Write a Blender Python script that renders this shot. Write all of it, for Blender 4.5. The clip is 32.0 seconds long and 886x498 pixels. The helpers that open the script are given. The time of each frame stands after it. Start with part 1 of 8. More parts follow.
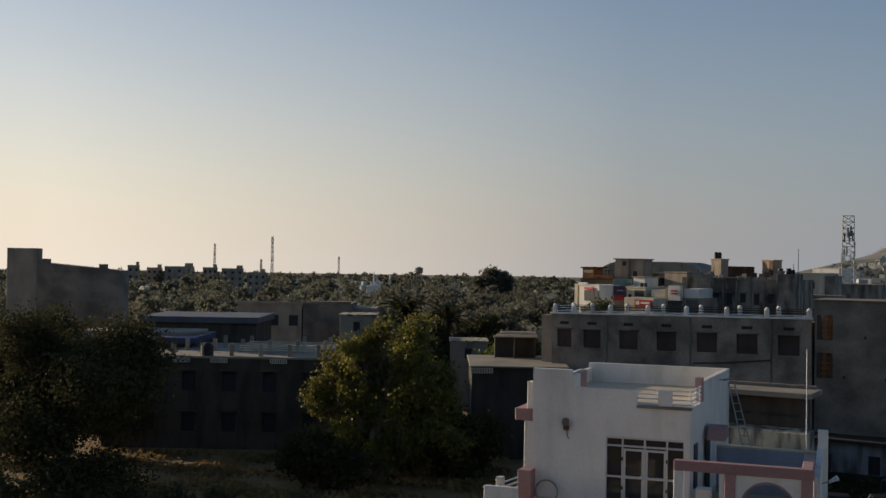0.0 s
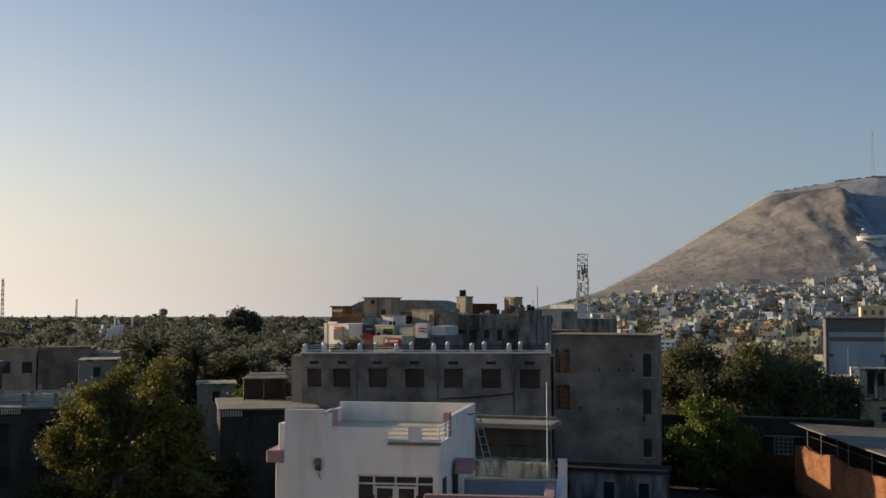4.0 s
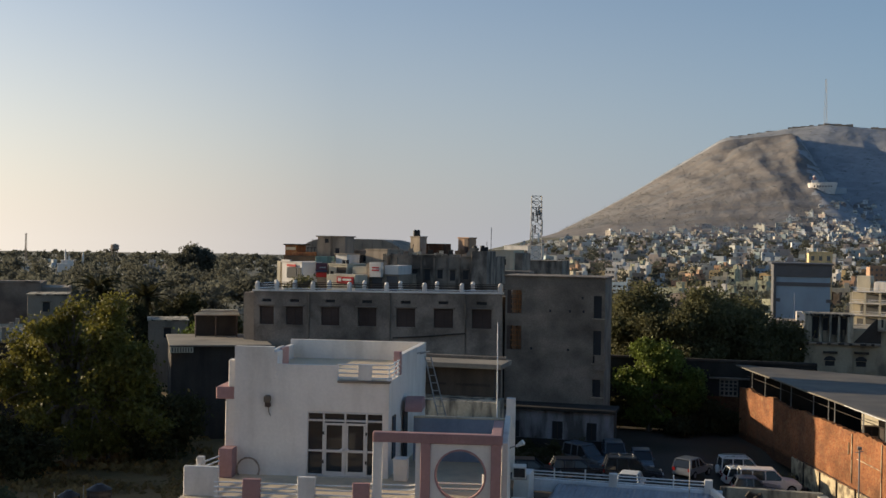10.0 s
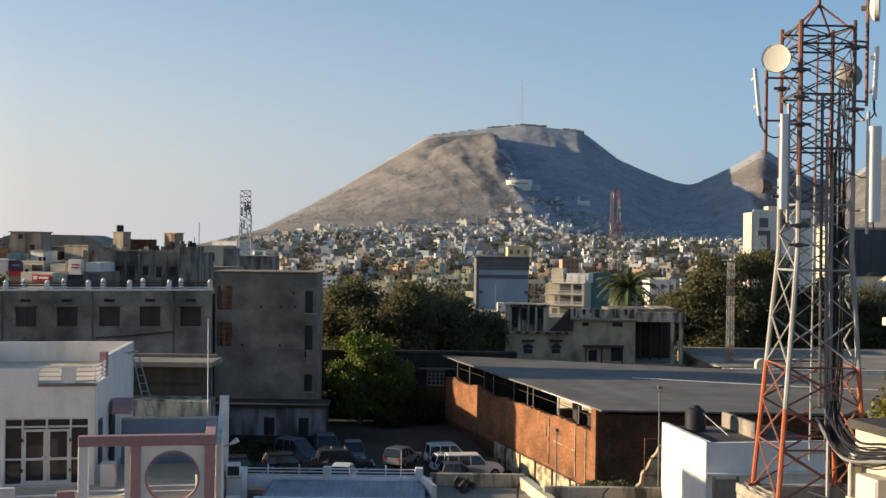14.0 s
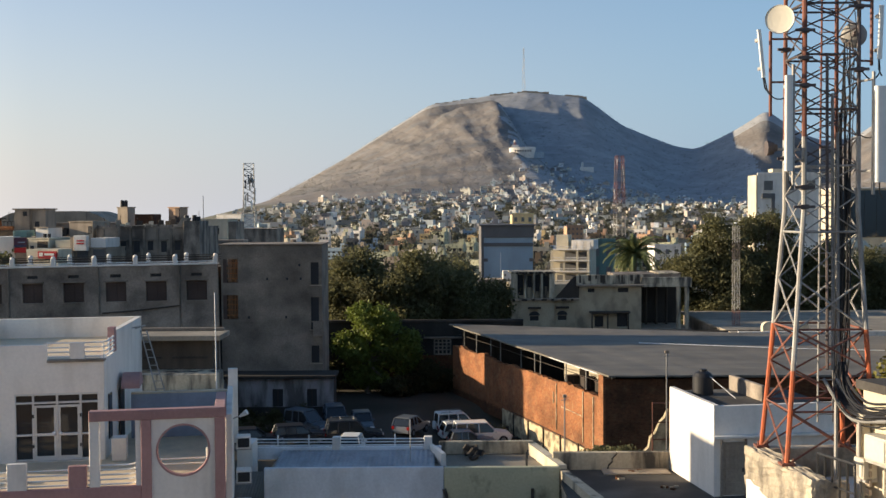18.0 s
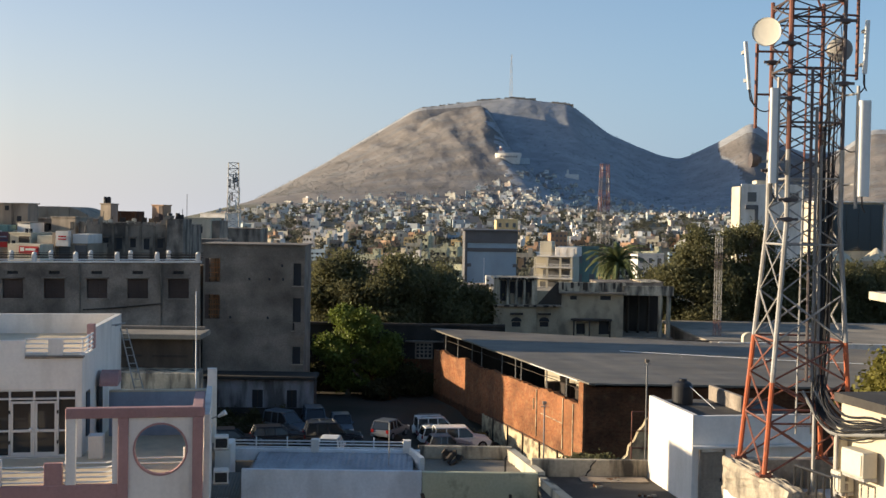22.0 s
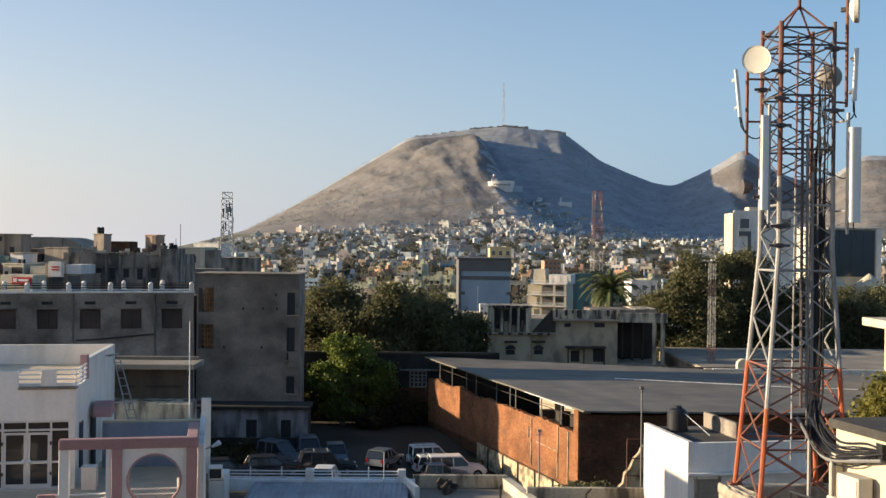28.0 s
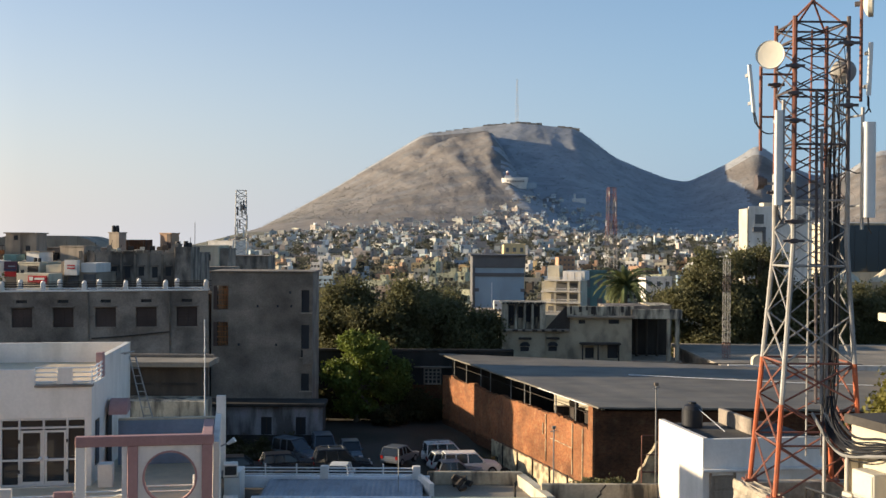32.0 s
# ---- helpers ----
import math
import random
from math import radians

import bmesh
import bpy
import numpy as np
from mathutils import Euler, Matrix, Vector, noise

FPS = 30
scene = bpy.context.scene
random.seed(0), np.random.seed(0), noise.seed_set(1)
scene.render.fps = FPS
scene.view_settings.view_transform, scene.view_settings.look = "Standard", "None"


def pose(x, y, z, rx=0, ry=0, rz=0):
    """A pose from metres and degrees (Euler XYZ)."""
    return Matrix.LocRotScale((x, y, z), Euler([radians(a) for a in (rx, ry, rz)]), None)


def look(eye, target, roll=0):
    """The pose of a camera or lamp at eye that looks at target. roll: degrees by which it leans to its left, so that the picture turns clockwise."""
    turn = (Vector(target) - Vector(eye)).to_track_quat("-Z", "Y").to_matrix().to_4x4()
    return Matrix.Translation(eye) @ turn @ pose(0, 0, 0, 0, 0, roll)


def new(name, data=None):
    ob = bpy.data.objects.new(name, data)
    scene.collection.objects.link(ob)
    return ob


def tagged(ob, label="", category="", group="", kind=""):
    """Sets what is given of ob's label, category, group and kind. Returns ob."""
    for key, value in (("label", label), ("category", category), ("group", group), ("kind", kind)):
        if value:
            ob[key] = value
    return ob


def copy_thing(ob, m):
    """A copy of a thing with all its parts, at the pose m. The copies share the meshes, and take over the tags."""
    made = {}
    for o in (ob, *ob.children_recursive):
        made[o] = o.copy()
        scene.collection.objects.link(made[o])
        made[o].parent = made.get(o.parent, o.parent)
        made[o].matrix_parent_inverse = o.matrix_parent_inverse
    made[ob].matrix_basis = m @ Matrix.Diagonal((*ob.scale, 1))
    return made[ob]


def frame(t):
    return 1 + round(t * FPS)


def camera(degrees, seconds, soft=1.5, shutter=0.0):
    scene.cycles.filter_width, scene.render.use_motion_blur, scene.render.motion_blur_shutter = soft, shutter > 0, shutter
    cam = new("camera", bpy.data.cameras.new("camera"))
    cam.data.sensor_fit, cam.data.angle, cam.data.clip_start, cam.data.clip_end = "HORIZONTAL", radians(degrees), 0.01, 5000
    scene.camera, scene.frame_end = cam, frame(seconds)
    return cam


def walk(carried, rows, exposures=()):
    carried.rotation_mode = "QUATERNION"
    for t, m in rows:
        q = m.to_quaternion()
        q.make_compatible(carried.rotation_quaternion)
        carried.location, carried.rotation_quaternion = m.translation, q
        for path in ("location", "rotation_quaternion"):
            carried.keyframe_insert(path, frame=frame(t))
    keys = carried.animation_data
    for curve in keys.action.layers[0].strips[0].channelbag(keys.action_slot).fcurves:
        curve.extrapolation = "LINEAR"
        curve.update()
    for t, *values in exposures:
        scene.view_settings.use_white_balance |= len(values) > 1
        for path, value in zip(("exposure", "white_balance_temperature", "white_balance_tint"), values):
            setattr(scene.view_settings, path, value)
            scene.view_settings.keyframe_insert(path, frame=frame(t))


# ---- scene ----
cam = camera(43.13, 32.0)
PATH = [  # seconds, x, y, z, pitch, roll, yaw
    (0.0, 0.025, 0.261, 16.985, 0.68, -0.96, 29.50),
    (0.5, 0.013, 0.236, 16.981, 0.51, -0.93, 26.90),
    (1.0, 0.005, 0.214, 17.007, 0.52, -0.72, 25.35),
    (1.5, 0.022, 0.172, 16.998, 1.13, -0.66, 23.91),
    (2.0, 0.064, 0.140, 16.992, 1.15, -0.27, 21.88),
    (2.5, 0.082, 0.113, 17.014, 1.85, 0.67, 18.48),
    (3.0, 0.067, 0.059, 17.018, 2.14, 0.36, 15.46),
    (3.5, 0.042, 0.006, 17.017, 2.36, 0.26, 16.45),
    (4.0, 0.069, -0.015, 17.016, 2.81, -0.14, 16.72),
    (4.5, 0.076, -0.022, 17.020, 3.10, -0.02, 16.75),
    (6.5, 0.106, 0.035, 16.992, 2.46, 0.15, 17.22),
    (7.0, 0.129, 0.040, 16.987, 1.33, -0.05, 16.92),
    (7.5, 0.110, 0.032, 16.990, 1.05, -0.38, 16.83),
    (8.0, 0.118, 0.028, 16.975, 0.14, -0.68, 16.34),
    (8.5, 0.086, 0.022, 16.973, 0.42, -0.38, 15.78),
    (9.0, 0.115, 0.025, 17.014, -0.11, -0.43, 15.62),
    (9.5, 0.121, 0.010, 16.999, 0.05, -0.49, 14.45),
    (10.0, 0.151, 0.032, 17.001, -0.23, -1.03, 14.40),
    (10.5, 0.131, 0.055, 17.014, -0.16, -1.88, 17.23),
    (11.0, 0.228, 0.008, 17.032, -1.02, -1.39, 16.29),
    (11.5, 0.247, -0.127, 17.040, 0.41, -0.62, 9.05),
    (12.0, 0.063, -0.140, 16.979, 0.44, -0.67, 5.35),
    (12.5, 0.038, 0.081, 17.007, -0.09, -0.34, 3.09),
    (13.0, 0.016, -0.006, 16.994, 0.25, -0.55, 2.30),
    (13.5, 0.022, -0.007, 17.014, -0.16, -0.64, 0.19),
    (14.0, -0.010, -0.076, 17.001, -0.25, -0.77, -0.40),
    (14.5, -0.005, -0.080, 16.987, -0.33, -1.22, -1.57),
    (16.5, 0.014, -0.054, 17.013, -0.55, -0.54, -0.96),
    (17.0, 0.031, -0.027, 17.012, -0.78, -0.59, -1.29),
    (17.5, -0.003, -0.034, 17.000, -1.22, -0.40, -0.84),
    (18.0, -0.031, -0.041, 16.993, -1.83, 0.34, -0.19),
    (18.5, -0.013, -0.048, 16.998, -1.80, 0.02, -0.30),
    (19.0, -0.000, 0.000, 17.000, -2.10, 0.10, -0.00),
    (19.5, -0.002, -0.004, 17.008, -2.03, -0.36, -0.42),
    (20.0, 0.009, 0.030, 17.003, -2.05, -0.49, -0.69),
    (20.5, 0.009, 0.072, 16.997, -1.46, -0.65, -1.22),
    (21.0, 0.003, 0.001, 16.990, -1.53, -1.33, -1.05),
    (21.5, -0.018, -0.029, 16.999, -1.56, -1.17, -1.29),
    (22.0, -0.010, -0.001, 17.000, -1.62, -0.98, -0.98),
    (22.5, 0.010, 0.004, 17.001, -0.76, -0.52, -1.35),
    (23.0, 0.022, -0.005, 17.010, -0.81, -0.03, -1.32),
    (23.5, -0.010, -0.047, 17.008, -0.39, 0.10, -1.24),
    (24.0, -0.011, -0.054, 16.999, -0.62, -0.55, -1.07),
    (24.5, 0.005, -0.069, 16.989, -0.64, -0.92, -1.52),
    (26.5, -0.042, -0.129, 16.990, -0.77, -0.52, -1.61),
    (27.0, -0.021, -0.075, 17.004, -0.94, -0.63, -2.12),
    (27.5, -0.030, -0.065, 16.994, -0.17, -0.36, -1.04),
    (28.0, -0.015, -0.058, 17.000, -0.17, -0.64, -1.31),
    (28.5, -0.014, -0.020, 16.995, -0.03, -0.92, -1.15),
    (29.0, -0.015, -0.061, 17.002, 0.72, -0.49, -1.66),
    (29.5, -0.007, -0.020, 16.999, 0.00, -0.13, -0.71),
    (30.0, -0.020, -0.094, 16.999, -0.17, 0.13, -0.92),
    (30.5, 0.010, -0.066, 16.998, -0.33, 0.43, -0.37),
    (31.0, 0.014, -0.040, 17.019, -0.25, 0.24, -1.36),
    (31.5, -0.003, -0.128, 16.994, 0.01, -0.05, -1.50),
    (32.0, -0.002, -0.088, 16.997, -0.33, -0.40, -0.60),
]
EXPOSURES = [(0, 0.13), (2, 0.28), (4, 0.46), (7, 0.50), (10.5, 0.60), (11.2, 0.64), (12.5, 0.84), (16.5, 1.05), (32, 1.13)]
walk(cam, [(t, pose(x, y, z, 90 + p, r, yw)) for t, x, y, z, p, r, yw in PATH], EXPOSURES)

# ---- daylight: a low sun from the left, hazy sky ----
SUN_AZ, SUN_EL = -85.0, 11.5          # degrees from +y, towards +x
sky_world = bpy.data.worlds.new("sky")
scene.world = sky_world
sky_world.use_nodes = True
wn = sky_world.node_tree.nodes
sky = wn.new("ShaderNodeTexSky")
sky.sky_type = "NISHITA"
sky.sun_disc = False
sky.sun_elevation = radians(SUN_EL)
sky.sun_rotation = radians(SUN_AZ)
sky.altitude = 400
sky.air_density = 1.0
sky.dust_density = 1.0
sky.ozone_density = 3.0
wl = sky_world.node_tree.links
# morning haze: pale low down, creamy towards the sun, grey-blue away from it
way = wn.new("ShaderNodeTexCoord")
axis = wn.new("ShaderNodeVectorMath")
axis.operation = "DOT_PRODUCT"
axis.inputs[1].default_value = (math.sin(radians(SUN_AZ - 6)), math.cos(radians(SUN_AZ - 6)), 0)
wl.new(way.outputs["Generated"], axis.inputs[0])
tone = wn.new("ShaderNodeValToRGB")
tone.color_ramp.elements.new(0.5)
tone.color_ramp.elements.new(0.5)
for e, (at, c) in zip(tone.color_ramp.elements, ((0.33, (0.155, 0.23, 0.325)), (0.66, (0.36, 0.345, 0.345)), (0.87, (0.84, 0.735, 0.605)), (1.0, (0.72, 0.6, 0.46)))):
    e.position, e.color = at, (*c, 1)
half = wn.new("ShaderNodeMapRange")
half.inputs["From Min"].default_value = -1.0
wl.new(axis.outputs["Value"], half.inputs["Value"])
wl.new(half.outputs["Result"], tone.inputs["Fac"])
sep = wn.new("ShaderNodeSeparateXYZ")
wl.new(way.outputs["Generated"], sep.inputs[0])
low = wn.new("ShaderNodeMapRange")
low.inputs["From Max"].default_value = 0.5
low.inputs["To Min"].default_value, low.inputs["To Max"].default_value = 1.0, 0.0
wl.new(sep.outputs["Z"], low.inputs["Value"])
cube = wn.new("ShaderNodeMath")
cube.operation = "POWER"
cube.inputs[1].default_value = 2.05
wl.new(low.outputs["Result"], cube.inputs[0])
lift = wn.new("ShaderNodeVectorMath")
lift.operation = "SCALE"
lift.inputs["Scale"].default_value = 10.0
wl.new(tone.outputs["Color"], lift.inputs[0])
veil = wn.new("ShaderNodeMix")
veil.data_type = "RGBA"
wl.new(cube.outputs[0], veil.inputs["Factor"])
wl.new(sky.outputs[0], veil.inputs["A"])
wl.new(lift.outputs[0], veil.inputs["B"])
wl.new(veil.outputs["Result"], wn["Background"].inputs[0])
wn["Background"].inputs[1].default_value = 0.095
sun = new("sun", bpy.data.lights.new("sun", "SUN"))
sun.data.energy, sun.data.angle, sun.data.color = 4.5, radians(0.7), (1.0, 0.82, 0.58)
sd = Vector((math.sin(radians(SUN_AZ)) * math.cos(radians(SUN_EL)), math.cos(radians(SUN_AZ)) * math.cos(radians(SUN_EL)), math.sin(radians(SUN_EL))))
sun.matrix_world = look(sd * 60, (0, 0, 0))


# ---- materials ----
def mat(name, col, rough=0.85, metal=0.0, var=0.22, big=0.35, fine=9.0, bump=0.15, stain=None, stain_amt=0.5, stain_size=(0.6, 0.6, 0.12), rand=0.0, island=None, leaf=0.0, spec=0.3, bump_d=0.05, stain_cut=(0.46, 0.66)):
    """A procedural surface: two scales of mottling, relief, optional streaky stains."""
    m = bpy.data.materials.new(name)
    m.use_nodes = True
    nt = m.node_tree
    N, L = nt.nodes, nt.links
    b = N["Principled BSDF"]
    b.inputs["Roughness"].default_value = rough
    b.inputs["Metallic"].default_value = metal
    b.inputs["Specular IOR Level"].default_value = spec
    geo = N.new("ShaderNodeNewGeometry")

    def noise_tex(scale, detail=4.0, vec=None):
        n = N.new("ShaderNodeTexNoise")
        n.inputs["Scale"].default_value = scale
        n.inputs["Detail"].default_value = detail
        L.new(vec or geo.outputs["Position"], n.inputs["Vector"])
        return n

    def ramp(src, a, c):
        r = N.new("ShaderNodeMapRange")
        r.inputs["From Min"].default_value, r.inputs["From Max"].default_value = 0.3, 0.7
        r.inputs["To Min"].default_value, r.inputs["To Max"].default_value = a, c
        L.new(src, r.inputs["Value"])
        return r.outputs["Result"]

    def times(a, c):
        x = N.new("ShaderNodeMath")
        x.operation = "MULTIPLY"
        L.new(a, x.inputs[0])
        L.new(c, x.inputs[1])
        return x.outputs[0]
    n1, n2 = noise_tex(big), noise_tex(fine, 3.0)
    f = times(ramp(n1.outputs["Fac"], 1 - var, 1 + var), ramp(n2.outputs["Fac"], 1 - var * 0.5, 1 + var * 0.5))
    if rand:
        oi = N.new("ShaderNodeObjectInfo")
        r = N.new("ShaderNodeMapRange")
        r.inputs["To Min"].default_value, r.inputs["To Max"].default_value = 1 - rand, 1 + rand
        L.new(oi.outputs["Random"], r.inputs["Value"])
        f = times(f, r.outputs["Result"])
    if island:
        cr = N.new("ShaderNodeValToRGB")
        cr.color_ramp.interpolation = "CONSTANT"
        while len(cr.color_ramp.elements) < len(island):
            cr.color_ramp.elements.new(0.5)
        for i, c in enumerate(island):
            cr.color_ramp.elements[i].position = i / len(island)
            cr.color_ramp.elements[i].color = (*c, 1)
        L.new(geo.outputs["Random Per Island"], cr.inputs["Fac"])
        colour = cr.outputs["Color"]
    else:
        rgb = N.new("ShaderNodeRGB")
        rgb.outputs[0].default_value = (*col, 1)
        colour = rgb.outputs[0]
    if stain:
        mp = N.new("ShaderNodeMapping")
        mp.inputs["Scale"].default_value = stain_size
        L.new(geo.outputs["Position"], mp.inputs["Vector"])
        ns = noise_tex(1.6, 6.0, mp.outputs["Vector"])
        mr = N.new("ShaderNodeMapRange")
        mr.inputs["From Min"].default_value, mr.inputs["From Max"].default_value = stain_cut
        mr.inputs["To Max"].default_value = stain_amt
        L.new(ns.outputs["Fac"], mr.inputs["Value"])
        mx = N.new("ShaderNodeMix")
        mx.data_type = "RGBA"
        L.new(mr.outputs["Result"], mx.inputs["Factor"])
        L.new(colour, mx.inputs["A"])
        mx.inputs["B"].default_value = (*stain, 1)
        colour = mx.outputs["Result"]
    sc = N.new("ShaderNodeVectorMath")
    sc.operation = "SCALE"
    L.new(colour, sc.inputs[0])
    L.new(f, sc.inputs["Scale"])
    L.new(sc.outputs[0], b.inputs["Base Color"])
    if bump:
        bp = N.new("ShaderNodeBump")
        bp.inputs["Strength"].default_value = bump
        bp.inputs["Distance"].default_value = bump_d
        L.new(n2.outputs["Fac"], bp.inputs["Height"])
        L.new(bp.outputs[0], b.inputs["Normal"])
    if leaf:
        tr = N.new("ShaderNodeBsdfTranslucent")
        L.new(sc.outputs[0], tr.inputs["Color"])
        ms = N.new("ShaderNodeMixShader")
        ms.inputs[0].default_value = leaf
        L.new(b.outputs[0], ms.inputs[1])
        L.new(tr.outputs[0], ms.inputs[2])
        L.new(ms.outputs[0], N["Material Output"].inputs["Surface"])
    return m


WHITE = mat("white_wash", (0.721, 0.670, 0.605), 0.75, stain=(0.494, 0.450, 0.384), stain_amt=0.55, var=0.08, bump=0.06, stain_size=(0.7, 0.7, 0.16))
BLUE_PAINT = mat("faded_blue_paint", (0.25, 0.305, 0.385), 0.8, stain=(0.18, 0.21, 0.25), stain_amt=0.5, var=0.12)
PINK = mat("pink_paint", (0.37, 0.212, 0.196), 0.75, stain=(0.29, 0.185, 0.17), stain_amt=0.5, var=0.12, bump=0.08)
TILE = mat("stone_terrace", (0.62, 0.50, 0.34), 0.6, stain=(0.3, 0.26, 0.2), stain_amt=0.4, stain_size=(0.5, 0.5, 0.5), var=0.12)
RAIL = mat("rail_white", (0.68, 0.68, 0.67), 0.5, var=0.08, bump=0.03)
CEMENT = mat("grey_cement", (0.30, 0.242, 0.19), 0.9, stain=(0.145, 0.118, 0.094), stain_amt=0.85, stain_size=(0.3, 0.3, 0.28), var=0.3, stain_cut=(0.44, 0.62))
CEMENT_LT = mat("pale_cement", (0.346, 0.280, 0.211), 0.9, stain=(0.173, 0.140, 0.108), stain_amt=0.6, var=0.2)
CEMENT_DK = mat("dark_cement", (0.235, 0.192, 0.15), 0.92, stain=(0.125, 0.104, 0.082), stain_amt=0.85, var=0.28, big=0.25, stain_size=(0.25, 0.25, 0.3), stain_cut=(0.42, 0.62))
MOULDY = mat("mouldy_plaster", (0.27, 0.225, 0.18), 0.95, stain=(0.07, 0.06, 0.052), stain_amt=0.9, var=0.3, big=0.6, stain_size=(0.45, 0.45, 0.16), stain_cut=(0.43, 0.6))
# Cement base colour lowered to match the dark of shaded walls.
DUN = mat("dun_cement", (0.088, 0.068, 0.051), 0.95, stain=(0.048, 0.039, 0.031), stain_amt=0.7, var=0.2)
# Window darks lifted to grey, standing in for distance haze.
TOWN_WIN = mat("haze_grey_window", (0.14, 0.135, 0.13), 0.6, var=0.1, bump=0)
TRAY = mat("dull_zinc", (0.20, 0.195, 0.185), 0.6, var=0.2, fine=15)
# Near-black tones: real mould streaks, and walls darkened to match their shade.
NEAR_BLACK = mat("near_black_wall", (0.06, 0.049, 0.04), 0.95, stain=(0.034, 0.029, 0.024), stain_amt=0.7, var=0.22)
DEEP_BLACK = mat("deep_black_wall", (0.036, 0.032, 0.028), 0.97, stain=(0.02, 0.02, 0.017), stain_amt=0.7, var=0.25)
CREAM = mat("cream_plaster", (0.56, 0.49, 0.36), 0.85, stain=(0.30, 0.27, 0.22), stain_amt=0.5, var=0.12)
YELLOW = mat("yellow_plaster", (0.72, 0.53, 0.27), 0.85, stain=(0.38, 0.3, 0.18), stain_amt=0.4, var=0.12)
ORANGE_WALL = mat("orange_plaster", (0.44, 0.27, 0.17), 0.85, stain=(0.28, 0.2, 0.14), stain_amt=0.5, var=0.15)
ASBESTOS = mat("asbestos_sheet", (0.34, 0.345, 0.36), 0.9, stain=(0.22, 0.22, 0.22), stain_amt=0.6, stain_size=(0.8, 0.3, 0.3), var=0.2)
GREEN_WALL = mat("pale_green_plaster", (0.47, 0.455, 0.31), 0.85, stain=(0.10, 0.10, 0.075), stain_amt=0.85, var=0.15, stain_size=(0.7, 0.7, 0.45), stain_cut=(0.5, 0.66))
OLD_WHITE = mat("mouldy_whitewash", (0.47, 0.40, 0.29), 0.9, stain=(0.05, 0.046, 0.042), stain_amt=0.95, var=0.22, stain_size=(0.9, 0.9, 0.16), stain_cut=(0.45, 0.6))
BLUE_WALL = mat("pale_blue_panel", (0.28, 0.355, 0.415), 0.7, stain=(0.23, 0.28, 0.32), stain_amt=0.4, var=0.08)
BLUE_WHITE = mat("cool_white_limewash", (0.72, 0.73, 0.74), 0.8, stain=(0.42, 0.42, 0.42), stain_amt=0.5, var=0.12, stain_size=(0.5, 0.5, 0.25))
BLUE_DIRTY = mat("dirty_blue_wash", (0.25, 0.25, 0.262), 0.9, stain=(0.06, 0.056, 0.05), stain_amt=0.85, var=0.2, stain_cut=(0.46, 0.62))
CHARCOAL = mat("charcoal_cladding", (0.12, 0.115, 0.115), 0.7, var=0.15)
PLASTER_BAND = mat("flaking_plaster", (0.50, 0.41, 0.26), 0.9, stain=(0.17, 0.13, 0.085), stain_amt=0.9, stain_size=(0.9, 0.9, 0.9), stain_cut=(0.45, 0.6), var=0.25, bump=0.3)
SHEET = mat("weathered_sheet", (0.165, 0.145, 0.115), 0.65, stain=(0.11, 0.098, 0.08), stain_amt=0.7, stain_size=(0.12, 0.4, 0.4), var=0.18, bump=0.05)
SHEET_DK = mat("dark_sheet", (0.10, 0.10, 0.11), 0.6, var=0.2)
ROOF_DUST = mat("dusty_roof", (0.28, 0.24, 0.185), 0.95, stain=(0.17, 0.155, 0.13), stain_amt=0.6, stain_size=(0.2, 0.2, 0.2), var=0.22)
ROOF_TAR = mat("dark_screed", (0.055, 0.05, 0.045), 0.95, stain=(0.17, 0.16, 0.14), stain_amt=0.5, stain_size=(0.25, 0.25, 0.25), var=0.2)
PAD = mat("crumbling_concrete", (0.36, 0.31, 0.235), 0.95, stain=(0.15, 0.13, 0.105), stain_amt=0.8, stain_size=(1.5, 1.5, 0.8), stain_cut=(0.45, 0.62), var=0.3, bump=0.6)
EARTH = mat("bare_earth", (0.075, 0.062, 0.046), 1.0, stain=(0.036, 0.036, 0.022), stain_amt=0.7, stain_size=(0.06, 0.06, 0.06), var=0.25, big=0.08, bump=0.3)
# Warm brown raised to make up for sunlight this grass does not get.
GRASS_GROUND = mat("sun_toned_grass_ground", (0.29, 0.175, 0.075), 1.0, stain=(0.11, 0.085, 0.036), stain_amt=0.8, stain_size=(0.08, 0.08, 0.08), var=0.3, big=0.15, bump=0.3)
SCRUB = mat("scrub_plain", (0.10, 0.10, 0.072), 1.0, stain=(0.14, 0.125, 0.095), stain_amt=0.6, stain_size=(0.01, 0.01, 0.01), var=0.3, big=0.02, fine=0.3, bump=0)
# Paler, bluer rock for the hill's shaded side, with haze in the colour.
ROCK = mat("shaded_side_rock", (0.30, 0.303, 0.308), 1.0, stain=(0.255, 0.263, 0.268), stain_amt=0.8, stain_size=(0.02, 0.02, 0.012), var=0.14, big=0.015, fine=0.07, bump=0.35, bump_d=4.0)
# Darker brown rock for the slopes that face the sun.
SUNNY_ROCK = mat("sunny_side_brown_rock", (0.176, 0.156, 0.14), 1.0, stain=(0.162, 0.162, 0.163), stain_amt=0.9, stain_size=(0.014, 0.014, 0.009), var=0.24, big=0.015, fine=0.14, bump=0.6, bump_d=3.0)
DARK = mat("dark_interior", (0.03, 0.03, 0.032), 0.6, var=0.1, bump=0)
WOOD_DK = mat("dark_wood", (0.075, 0.05, 0.04), 0.7, var=0.25)
# Orange in the base colour stands in for low sun on the grille.
WOOD_OR = mat("sunlit_wood_grille", (0.33, 0.16, 0.075), 0.7, var=0.2)
ALU = mat("aluminium_frame", (0.62, 0.62, 0.62), 0.4, metal=0.6, var=0.05, bump=0)
GLASS = mat("dark_glass", (0.02, 0.023, 0.026), 0.06, var=0.05, bump=0, spec=0.6)
